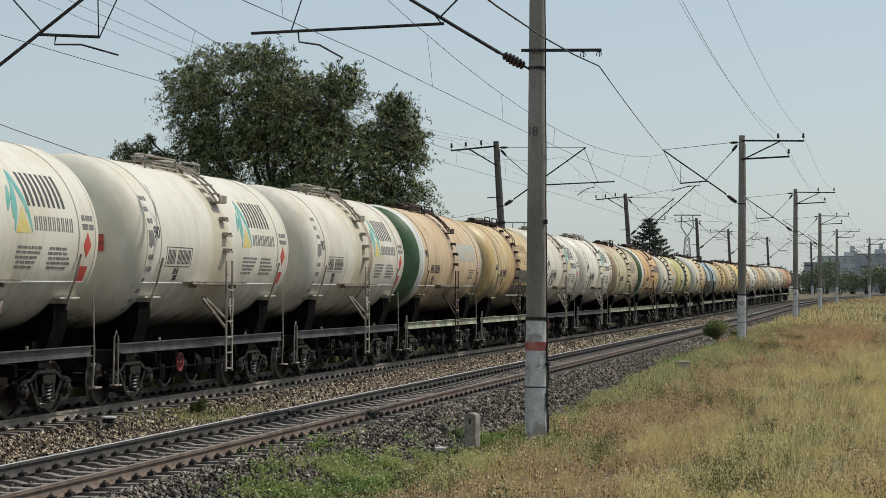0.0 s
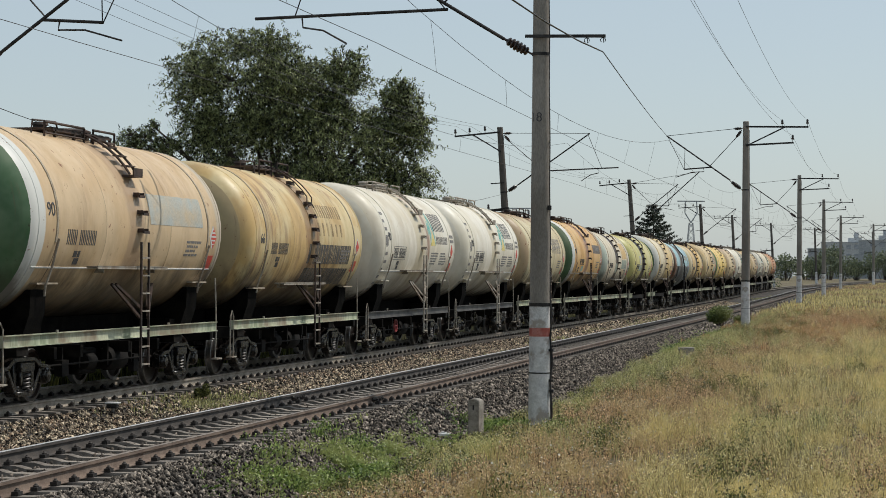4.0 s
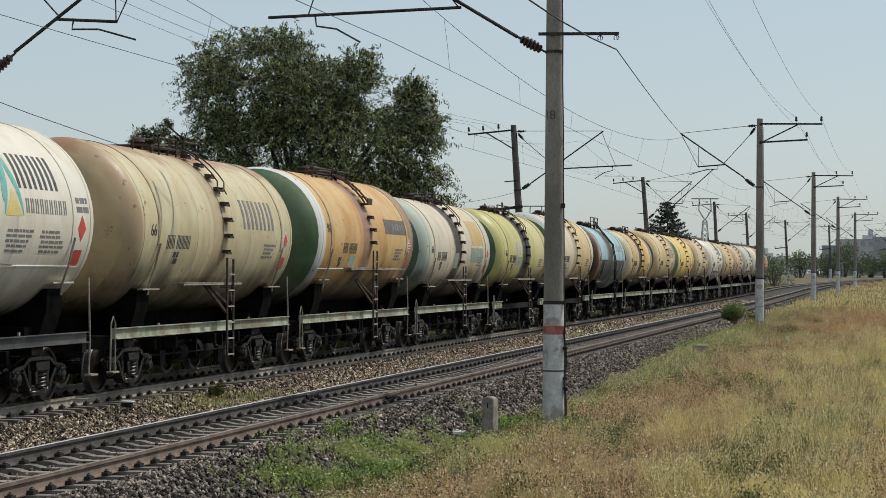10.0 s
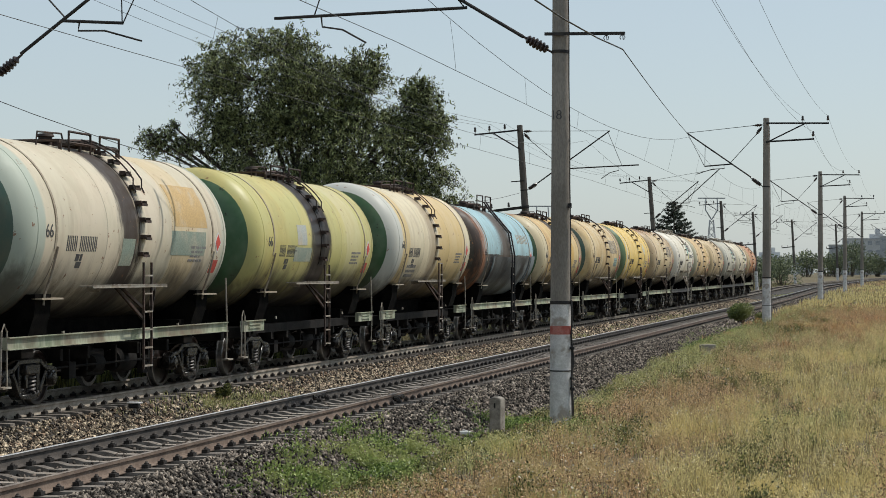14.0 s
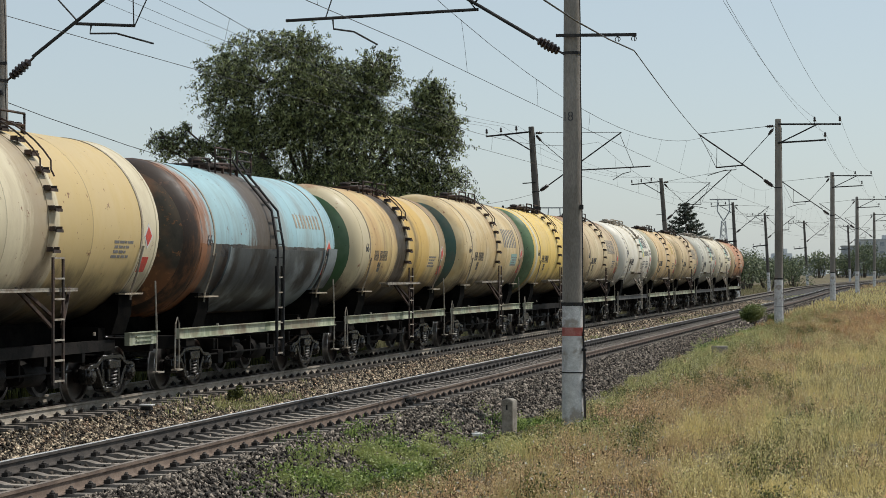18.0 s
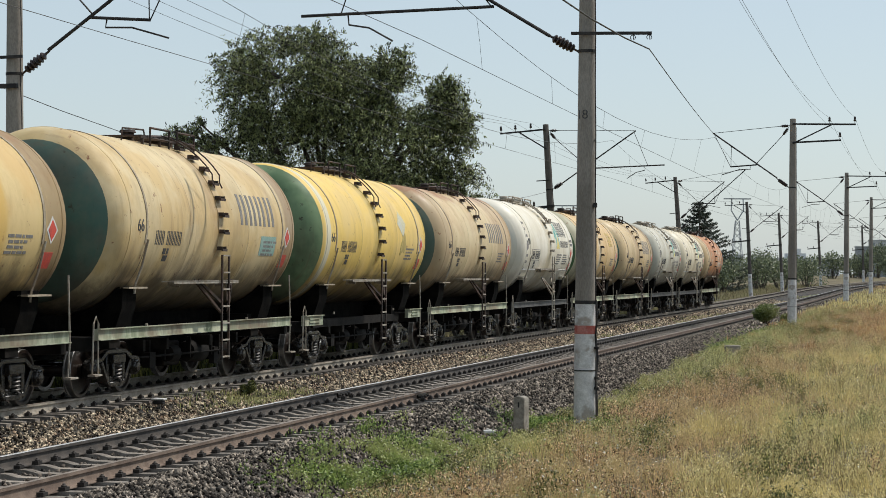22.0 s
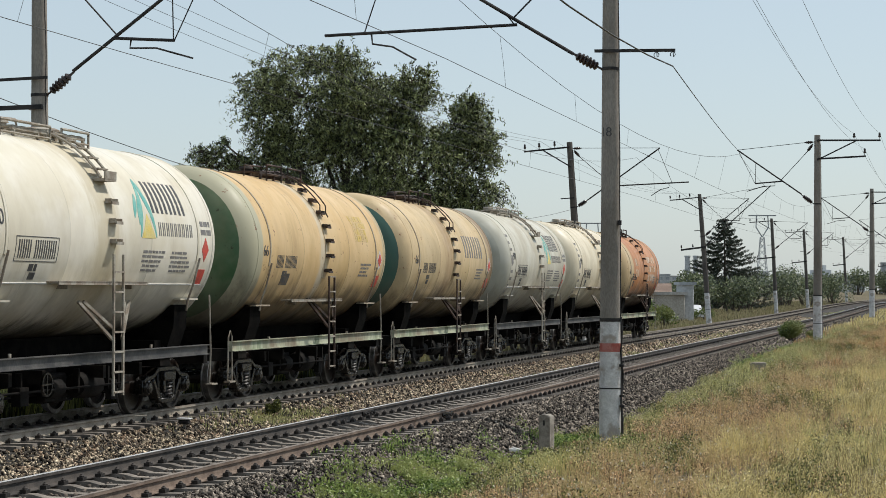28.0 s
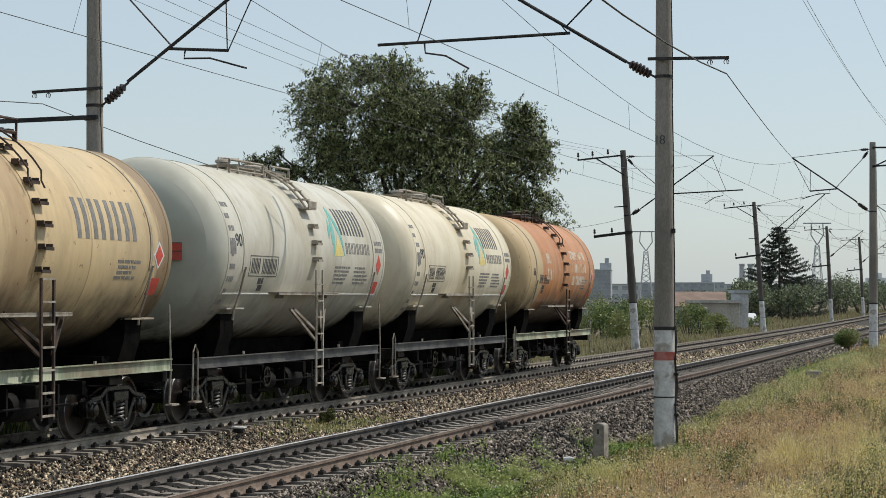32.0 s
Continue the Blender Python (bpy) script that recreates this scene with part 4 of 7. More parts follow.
def build_wagon(k, style, barrel_mat, near_head, label, mark):
    wagon = empty("tank_wagon", on_line(travel(0, k), FAR), label, "tank wagon", "tank wagons of the train")
    big = style in ("white", "late")
    small = k in (9, 10, 12, 13)                 # four wagons with a thinner, lower tank
    r, zc, half, head = (1.75, 3.2, 4.72, 0.7) if big else (1.64, 3.06, 4.68, 0.7) if small else (1.73, 3.16, 4.7, 0.7)
    key = "big/" if big else "old/" if small else "tall/"
    rim = 0.2 if k in (7, 14, 19) else 0.42       # where the end's own colour begins
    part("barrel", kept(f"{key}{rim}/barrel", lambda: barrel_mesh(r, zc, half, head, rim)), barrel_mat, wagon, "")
    part("head", kept(f"{key}{rim}near_end/head", lambda: head_mesh(r, zc, half, head, -1, rim)), near_head, wagon, "dished tank end")
    part("head", kept(key + "far_end/head", lambda: head_mesh(r, zc, half, head, 1)), near_head, wagon, "dished tank end")
    for y in (-3.93, 3.93):
        strap = part("strap", kept(f"{key}{y}/strap", lambda: strap_mesh(r, zc, y)), barrel_mat if style == "white" else STRAP, wagon, "steel hold-down strap")
        part("strap_rod", kept(f"{key}{y}/strap_rod", lambda: Geo().tube([(r + 0.03, y, zc - 0.3), (r - 0.1, y, zc - 0.8), (r - 0.22, y, zc - 1.12), (r - 0.24, y, zc - 1.3)], 0.021, 6)), LADDER_PALE, strap)
        for sx in (-1, 1):
            part("saddle", kept(f"{key}{y}{sx}/saddle", lambda: saddle_mesh(r, zc, y, sx)), STEEL_BLACK, wagon, "black welded saddle")
        part("saddle_ledge", kept(f"{key}{y}/saddle_ledge", lambda: Geo().box(1.42, y + 0.12, zc - (1.08 if big else 1.19), 0.2, 0.88, 0.03)), barrel_mat if style == "white" else STRAP, wagon)
        build_bogie(wagon, -3.9 if y < 0 else 3.9)
    lad = LADDER_PALE if style == "white" else LADDER_DARK
    for sx in (-0.62, 0.62):
        part("walkway_bearer", kept(f"{key}{sx}/walkway_bearer", lambda: walkway_mesh(r, zc, sx)), lad, wagon, "steel bearer of the roof walkway")
    for i in range(9):
        part("plank", kept(key + "plank", lambda: Geo().box(0, 0, 0, 1.24, 0.16, 0.025)), lad, wagon, "", pose(0, -1.45 + 0.32 * i, zc + r + 0.058))
    part("hatch", kept(key + "hatch", lambda: hatch_mesh(r, zc)), lad, wagon, "round filling hatch")
    part("valve", kept(key + "valve", lambda: valve_mesh(r, zc)), lad, wagon, "short relief valve")
    high = 0.13 if big else 0.42 if style == "blue" else 0.22
    for y0, y1 in (((-2.1, -0.25), (0.2, 1.3)) if big else ((-1.25, -0.25), (0.2, 1.15))):
        part("handrail", kept(f"{key}{y0}{high}/handrail", lambda: rails_mesh(r, zc, high, y0, y1, 0.68)), lad, wagon, "bent tubular handrail")
    part("handrail", kept(key + "low/handrail", lambda: Geo().tube([(0.6, -2.5, zc + r - 0.1), (0.6, -2.45, zc + r + 0.14), (0.6, -1.4, zc + r + 0.17), (0.6, -1.3, zc + r)], 0.018, 5)), lad, wagon, "low tubular handrail")
    x = r + 0.1
    lad = IRON if style == "blue" else lad
    build_ladder(wagon, key, x, 0.5, zc - (0.3 if big else 0.55), lad)
    if style == "blue":
        for d in (-0.22, 0.22):
            pts = [(x + 0.02, d, 0.5), (x + 0.05, d, 2.9), (x - 0.1, d, 3.75), (0.92, d, zc + r - 0.1), (0.72, d, zc + r + 0.2)]
            part("ladder_rail", kept(f"blue{d}/ladder_rail", lambda: Geo().tube(pts, 0.03, 6)), IRON, wagon, "long black ladder rail")
        for i, (q, z) in enumerate(((x, 2.7), (x, 3.0), (x - 0.03, 3.3), (x - 0.08, 3.6), (1.45, 3.95), (1.2, 4.3), (1.0, 4.6))):
            part("rung", kept(f"blue{i}/rung", lambda: Geo().beam((q, -0.22, z), (q, 0.22, z), 0.04, 0.03)), IRON, wagon)
        part("jacket", kept("blue/jacket", lambda: Geo().patch(r + 0.035, zc, -2.95, 3.55, -66, -6, 0.02)), JACKET, wagon, "stained grey steel jacket")
        for y in (-3.1, 3.7):
            part("jacket_fold", kept(f"blue{y}/jacket_fold", lambda: Geo().patch(r + 0.06, zc, y - 0.04, y + 0.04, -62, -5, 0.03)), JACKET, wagon)
        for y in (4.5,):
            part("jacket_plate", kept(f"blue{y}/jacket_plate", lambda: Geo().patch(r + 0.03, zc, y - 0.35, y + 0.35, -40, -4, 0.02)), JACKET, wagon, "bent grey jacket plate")
    elif big:
        stair = part("stair", kept(key + "stair", lambda: landing_mesh(r, zc, 0)), lad, wagon, "curved stair on the tank")
        for d in (-0.2, 0.2):
            part("stair_rail", kept(f"{key}{d}/stair_rail", lambda: stair_rail_mesh(r, zc, d)), lad, stair)
        for a in range(38, 74, 8):
            part("tread", kept(f"{key}{a}/tread", lambda: tread_mesh(r, zc, 0, a)), lad, stair)
        for a in (-3, 8, 19):
            part("step", kept(f"{key}{a}/step", lambda: step_mesh(r, zc, 0, a)), lad, wagon)
        part("seam_rail", kept(key + "seam_rail", lambda: Geo().patch(r, zc, -4.6, 4.5, -27.6, -26.8, 0.016)), WHITE_MARK, wagon, "narrow white seam strip")
    else:
        for a in range(-14, 68, 11):
            part("step", kept(f"{key}{a}/step", lambda: step_mesh(r, zc, 0, a)), lad, wagon)
        part("step_strip", kept(key + "step_strip", lambda: Geo().patch(r, zc, -0.16, 0.16, -20, 66, 0.012)), barrel_mat, wagon, "stained strip behind the steps")
        for d in (-0.2, 0.22):
            part("grab_rail", kept(f"{key}{d}/grab_rail", lambda: Geo().tube(ring_points(r + 0.12, zc, d, 26, 30, 2) + ring_points(r + 0.2, zc, d, 34, 75, 7), 0.016, 5)), lad, wagon)
    if style != "blue":
        sy, sz = (-0.4, 2.42) if big else (-0.9, 2.08)
        part("side_step", kept(key + "side_step", lambda: Geo().box(1.66, sy, sz, 0.26, 3.6, 0.025).box(1.78, sy, sz - 0.01, 0.02, 3.6, 0.06).box(1.58, sy - 1.3, sz - 0.06, 0.24, 0.03, 0.1).box(1.58, sy + 1.3, sz - 0.06, 0.24, 0.03, 0.1)), LADDER_PALE, wagon, "narrow pale side step")
        for side in (-1, 1):
            for d in (0.0, 0.2):
                part("brace", kept(f"{key}{d}{side}/brace", lambda: Geo().beam((x - 0.02, side * 0.2, 1.45 + d), (x - 0.26, side * (1.05 - d), 2.1), 0.05, 0.05)), lad, wagon)
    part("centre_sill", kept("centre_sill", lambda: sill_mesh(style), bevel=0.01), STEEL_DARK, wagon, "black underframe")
    part("tank_bed", kept("tank_bed", lambda: Geo().box(0, 0, 1.27, 0.7, 9.7, 0.4).box(0, -3.4, 1.2, 2.3, 0.3, 0.3).box(0, 3.4, 1.2, 2.3, 0.3, 0.3)), STEEL_BLACK, wagon, "black bed under the tank")
    for sx in (-1, 1):
        if style == "white":
            part("side_beam", kept(f"big{sx}/side_beam", lambda: Geo().box(sx * 1.36, 0, 1.13, 0.1, 10.6, 0.19).box(sx * 1.42, 0, 1.22, 0.1, 10.6, 0.015).box(sx * 1.42, 0, 1.04, 0.1, 10.6, 0.015)), BEAM_GREY, wagon, "worn grey side beam")
        elif style == "stub":
            for y in (-4.75, 4.75):
                part("side_beam", kept(f"stub{sx}{y}/side_beam", lambda: Geo().box(sx * 1.38, y, 1.12, 0.1, 1.4, 0.24).box(sx * 1.43, y, 1.235, 0.1, 1.4, 0.015).box(sx * 1.44, y, 1.08, 0.03, 0.8, 0.03).box(sx * 1.44, y, 1.16, 0.03, 0.8, 0.03)), BEAM_GREEN, wagon, "short pale green side beam")
            part("low_beam", kept(f"stub{sx}/low_beam", lambda: Geo().box(sx * 1.1, 0, 1.02, 0.12, 8.0, 0.2)), STEEL_DARK, wagon, "dark recessed beam")
        else:
            part("side_beam", kept(f"old{sx}/side_beam", lambda: Geo().box(sx * 1.38, 0, 1.15, 0.1, 10.8, 0.2).box(sx * 1.43, 0, 1.245, 0.1, 10.8, 0.015).box(sx * 1.43, 0, 1.055, 0.1, 10.8, 0.015)), BEAM_GREEN, wagon, "pale green side beam")
    for y in (-3.2, 2.4):
        part("beam_lug", kept(f"{y}/beam_lug", lambda: Geo().box(1.44, y, 1.27, 0.03, 0.06, 0.06)), LADDER_PALE, wagon)
    build_rigging(wagon)
    part("brake_gear", kept("brake_gear", brake_mesh), STEEL_DARK, wagon, "black brake cylinder and rods")
    if style == "white":
        part("hand_wheel", kept("hand_wheel", lambda: Geo().lathe([(0.17, -0.02), (0.2, -0.02), (0.2, 0.02), (0.17, 0.02)], 16, "x", (1.3, -1.6, 0.75), True).beam((1.3, -1.6, 0.57), (1.3, -1.6, 0.93), 0.02, 0.03).beam((1.3, -1.78, 0.75), (1.3, -1.42, 0.75), 0.02, 0.03)), RED_WHEEL if k in (17, 21) else GEAR, wagon, "hand brake wheel")
    for d in (-1, 1):
        part("coupler", kept(f"{d}/coupler", lambda: coupler_mesh(d), bevel=0.02), GEAR, wagon, "black automatic coupler with hose")
        part("end_handrail", kept(f"{d}/end_handrail", lambda: end_rail_mesh(d, d * 5.38)), LADDER_PALE, wagon, "bent end handrail")
    mark(wagon, r, zc, key, k)
    TRAIN.append((wagon, k))
    return wagon


TEAL_PATCH = surface("teal_patch", (0.25, 0.42, 0.38), (0.32, 0.45, 0.4), 0.7, 0, 6, 50, 0)
PLATE_GREY = surface("grey_brown_panel", (0.12, 0.1, 0.085), (0.17, 0.145, 0.12), 0.7, 0, 6, 50, 0)
SKY_PANEL = surface("worn_pale_blue_panel", (0.42, 0.46, 0.44), (0.56, 0.45, 0.3), 0.7, 0, 1.6, 30, 0, low=0.35, high=0.75)
OCHRE_PANEL = surface("worn_ochre_panel", (0.56, 0.38, 0.16), (0.55, 0.46, 0.33), 0.7, 0, 2.2, 30, 0, low=0.45, high=0.8)
SAGE_PANEL = surface("worn_sage_panel", (0.26, 0.32, 0.26), (0.4, 0.39, 0.3), 0.7, 0, 2.2, 30, 0, low=0.4, high=0.75)
DARK_PANEL = surface("worn_dark_panel", (0.07, 0.065, 0.06), (0.2, 0.16, 0.11), 0.7, 0, 3.0, 30, 0, low=0.42, high=0.7)
BROWN_INK = surface("faded_brown_lettering", (0.26, 0.18, 0.09), (0.48, 0.36, 0.19), 0.7, 0, 2.5, 40, 0, low=0.4, high=0.75)
LIME_INK = surface("chalky_marking", (0.62, 0.52, 0.42), (0.5, 0.28, 0.14), 0.8, 0, 2.5, 40, 0, low=0.42, high=0.62)
YELLOW_SMEAR = surface("worn_yellow_smear", (0.62, 0.45, 0.12), (0.57, 0.42, 0.22), 0.7, 0, 2.5, 30, 0, low=0.42, high=0.6)
FADED = surface("faded_pale_marking", (0.55, 0.56, 0.48), (0.62, 0.55, 0.3), 0.7, 0, 3, 40, 0)
OCHRE_MARK = surface("ochre_marking", (0.42, 0.32, 0.1), (0.5, 0.4, 0.14), 0.7, 0, 4, 40, 0)
JACKET = surface("stained_jacket", (0.075, 0.085, 0.09), (0.018, 0.016, 0.014), 0.5, 0.1, 0.9, 18, 0.3, 0.01, vary=(0.2, 0.23, 0.24), stretch=(1, 1.6, 0.5))
STRAP = surface("strap_steel", (0.3, 0.24, 0.17), (0.42, 0.36, 0.27), 0.7, 0, 4, 40)


def white_marks(wagon, r, zc, key, k):
    def put(name, make, mt, label=""):
        return part(name, kept(key + "mark/" + name, make), mt, wagon, label)
    number_bars(wagon, r, zc, key, -3.5, -13.5, 0.128, 0.29, 0.1)
    put("number_frame", lambda: Geo().patch(r, zc, -3.6, -2.1, -15.4, -15).patch(r, zc, -3.6, -2.1, -2.6, -2.2).patch(r, zc, -3.6, -3.585, -15, -2.6).patch(r, zc, -2.115, -2.1, -15, -2.6), INK, "thin black frame")
    put("small_writing", lambda: lines(r, zc, -3.05, -2.65, -20.5, 2, 0.12, 0.14, 4), INK)
    for i in range(4):
        part("name_bar", kept(f"{key}mark{i}/name_bar", lambda: bar_pair(r, zc, 1.85 + 0.42 * i, 16, 0.34, 21)), INK, wagon, "black bars of a faded name")
    for i in range(9):
        part("name_line_bar", kept(f"{key}line{i}/name_line_bar", lambda: bar_pair(r, zc, 2.02 + 0.187 * i, 2.5, 0.13, 8)), INK_GREY, wagon)
    put("emblem", lambda: leaf_shapes(r, zc, ((1.21, 1, 1.52, 37), (1.91, 1, 1.54, 37), (1.01, 12, 1.25, 27), (1.69, 16, 1.55, 38), (1.19, 8, 1.33, 24))), TEAL_MARK, "teal leaf emblem")
    put("emblem_foot", lambda: leaf_shapes(r, zc, ((1.55, -14, 1.55, 15),), 0.3, True, 0.5), YELLOW_MARK, "yellow foot of the emblem")
    tagged(put("writing", lambda: lines(r, zc, 1.3, 2.25, -8, 5, 0.045, 0.085, 7), INK_GREY), kind="stuff")
    tagged(put("fine_writing", lambda: lines(r, zc, 2.6, 3.5, -8, 5, 0.045, 0.085, 9), INK_GREY), kind="stuff")
    tagged(put("end_writing", lambda: lines(r, zc, 4.05, 4.6, 10, 2, 0.1, 0.16, 3), INK_GREY), kind="stuff")
    tagged(put("side_writing", lambda: lines(r, zc, -4.66, -4.3, 28, 11, 0.1, 0.24, 12), INK_GREY), kind="stuff")
    put("hazard_diamond", lambda: leaf_shapes(r, zc, ((4.3, -12, 4.3, 3),), 0.17, True), RED_MARK, "red hazard diamond")
    put("hazard_plate", lambda: Geo().patch(r, zc, 4.12, 4.46, -27, -17), RED_MARK, "red hazard plate")
    put("flag_mark", lambda: Geo().patch(r, zc, -4.62, -4.34, -2, 6), INK_GREY)
    put("load_figure", lambda: wrapped_text("90", 0.34, r, zc, -4.18, 3), INK, "black figure 90")
    if k in (2, 5, 16, 17, 21):
        put("end_plate_line", lambda: Geo().box(0, -0.014, 0, 0.26, 0.008, 0.016, pose(0.98, -5.42, 3.17, 0, 0, 20)).box(0, -0.014, 0.155, 0.26, 0.008, 0.012, pose(0.98, -5.42, 3.17, 0, 0, 20)), INK)
        put("end_plate", lambda: Geo().box(0, 0, 0, 0.26, 0.02, 0.32, pose(0.98, -5.42, 3.17, 0, 0, 20)), RED_MARK, "small red end plate")


def leaf_shapes(r, zc, leaves, wide=0.075, square=False, start=0.0):
    """Pointed strokes on the barrel, from (y, angle) to (y, angle)."""
    g = Geo()
    for y0, a0, y1, a1 in leaves:
        n, rows = 6, []
        for i in range(n + 1):
            k = start + (1 - start) * i / n
            w = wide * (1.02 - abs(2 * k - 1) if square else math.sin(math.pi * (0.06 + 0.88 * k)))
            a = radians(a0 + (a1 - a0) * k)
            y = y0 + (y1 - y0) * k
            for q in (r + 0.004, r - 0.01):
                rows += [(q * math.cos(a), y - w, zc + q * math.sin(a)), (q * math.cos(a), y + w, zc + q * math.sin(a))]
        f = []
        for i in range(n):
            b = 4 * i
            f += [(b, b + 1, b + 5, b + 4), (b, b + 4, b + 6, b + 2), (b + 1, b + 3, b + 7, b + 5)]
        g.add(rows, f + [(0, 2, 3, 1), (4 * n, 4 * n + 1, 4 * n + 3, 4 * n + 2)])
    return g


def text_shape(text, size, depth=0.004):
    cu = bpy.data.curves.new("writing", "FONT")
    cu.body, cu.size, cu.extrude, cu.align_x = text, size, depth, "CENTER"
    ob = bpy.data.objects.new("writing", cu)
    me = bpy.data.meshes.new_from_object(ob)
    out = [tuple(v.co) for v in me.vertices], [tuple(p.vertices) for p in me.polygons]
    bpy.data.objects.remove(ob)
    bpy.data.curves.remove(cu)
    bpy.data.meshes.remove(me)
    return out


def wrapped_text(text, size, r, zc, y, ang):
    verts, faces = text_shape(text, size)
    out = []
    for a, b, c in verts:
        t = radians(ang) + b / r
        q = r + 0.003 + c
        out.append((q * math.cos(t), y + a, zc + q * math.sin(t)))
    return Geo().add(out, faces)


def old_marks(big_name=False):
    def mark(wagon, r, zc, key, k):
        def put(name, make, mt, label=""):
            return part(name, kept(key + "mark/" + name, make), mt, wagon, label)
        number_bars(wagon, r, zc, key, -2.75 if k == 14 else -3.45, -13, 0.126, 0.27, 0.1)
        put("load_figure", lambda: wrapped_text("66", 0.32, r, zc, -4.2, -5), INK, "black figure 66") if k != 14 else put("load_figure_90", lambda: wrapped_text("90", 0.32, r, zc, -4.15, 4), INK, "black figure 90")
        if k == 14:
            put("name_plate", lambda: Geo().patch(r, zc, 1.55, 3.9, 6, 20), PLATE_GREY, "grey brown name panel")
            for i in range(5):
                part("plate_bar", kept(f"{key}plate{i}/plate_bar", lambda: Geo().patch(r + 0.004, zc, 2.35 + 0.28 * i, 2.55 + 0.28 * i, 10, 16)), INK_GREY, wagon)
        if k == 10:
            for i in range(4):
                part("name_bar", kept(f"blue{i}/name_bar", lambda: bar_pair(r, zc, 1.7 + 0.52 * i, 12, 0.42, 12)), STRAP, wagon, "faded tan name bars")
        if k == 0:
            tagged(put("chalky_smear", lambda: lines(r, zc, 1.0, 3.4, 14, 3, 0.3, 0.42, 23), LIME_INK, "chalky smeared marking"), kind="stuff")
            tagged(put("chalky_streak", lambda: lines(r, zc, -2.6, -1.5, 8, 2, 0.34, 0.5, 24), LIME_INK, "chalky smeared marking"), kind="stuff")
        if k == 4:
            tagged(put("yellow_smear", lambda: lines(r, zc, 2.2, 3.5, 27, 4, 0.15, 0.17, 41), YELLOW_SMEAR, "worn yellow paint smear"), kind="stuff")
            put("dark_patch", lambda: Geo().patch(r, zc, -2.95, -2.45, -26, -17), DARK_PANEL, "dark overpainted patch")
        if k == 11:
            tagged(put("small_patch", lambda: lines(r, zc, -3.3, -2.1, -24, 3, 0.09, 0.15, 31), INK_GREY, "lines of faded writing"), kind="stuff")
        if k == 12:
            put("number_board", lambda: Geo().patch(r, zc, -2.3, -0.95, -17, -5), SAGE_PANEL, "pale painted number board")
            put("sky_panel", lambda: Geo().patch(r, zc, -2.1, -1.35, -3, 14), SKY_PANEL, "worn pale blue panel")
        if k == 13:
            put("ochre_panel", lambda: Geo().patch(r, zc, 1.75, 3.6, 6, 38), OCHRE_PANEL, "worn ochre paint panel")
            put("sage_panel", lambda: Geo().patch(r, zc, 1.55, 3.5, -14, 3), SAGE_PANEL, "worn grey green paint panel")
            put("dark_panel", lambda: Geo().patch(r, zc, -0.95, -0.35, -22, -4), SAGE_PANEL, "worn grey green paint panel")
        if k == 14:
            put("green_patch", lambda: Geo().patch(r, zc, -2.0, -1.45, -24, -15), TEAL_PATCH, "small green paint patch")
        if k == 18:
            for i in range(6):
                part("faded_word_bar", kept(f"{key}word{i}/faded_word_bar", lambda: bar_pair(r, zc, 0.5 + 0.42 * i, 20, 0.34, 12).patch(r, zc, 0.5 + 0.42 * i, 0.62 + 0.42 * i, 4, 15)), BROWN_INK, wagon, "faded brown word bars")
            tagged(put("tar_runs", lambda: lines(r, zc, -0.4, 3.6, -20, 2, 0.5, 0.62, 35), DARK_PANEL, "black tar runs"), kind="stuff")
        if k == 19:
            put("sky_panel", lambda: Geo().patch(r, zc, 0.55, 3.6, 2, 22), SKY_PANEL, "worn pale blue panel")
        if k == 7:
            put("faded_triangle", lambda: leaf_shapes(r, zc, ((2.3, 2, 2.3, 27),), 0.42, True), FADED, "pale faded triangle")
            put("faded_leaf", lambda: leaf_shapes(r + 0.003, zc, ((2.15, -14, 2.5, 6), (2.5, -12, 2.35, 4)), 0.2), OCHRE_MARK, "faded ochre leaf mark")
        if k == 8:
            put("patch_panel", lambda: Geo().patch(r, zc, 2.5, 3.5, -18, -4), TEAL_PATCH, "faded teal paint panel")
        put("small_writing", lambda: lines(r, zc, -3.0, -2.6, -19, 2, 0.12, 0.14, 4), INK)
        tagged(put("writing_end", lambda: lines(r, zc, 2.6, 3.5, -9, 4, 0.05, 0.09, 5), INK_GREY), kind="stuff")
        if big_name:
            for i in range(4):
                part("name_bar", kept(f"{key}mark{i}/name_bar", lambda: bar_pair(r, zc, 1.2 + 0.58 * i, 3, 0.46, 22)), INK_GREY, wagon, "large faded grey name bars")
        put("hazard_panel", lambda: leaf_shapes(r, zc, ((4.25, -12, 4.25, 4),), 0.21, True), WHITE_MARK, "white edge of a hazard diamond")
        put("hazard_diamond", lambda: leaf_shapes(r + 0.004, zc, ((4.25, -10, 4.25, 2),), 0.15, True), RED_MARK, "red hazard diamond")
        put("hazard_plate", lambda: Geo().patch(r, zc, 4.05, 4.42, -27, -17), RED_MARK, "red hazard plate")
    return mark


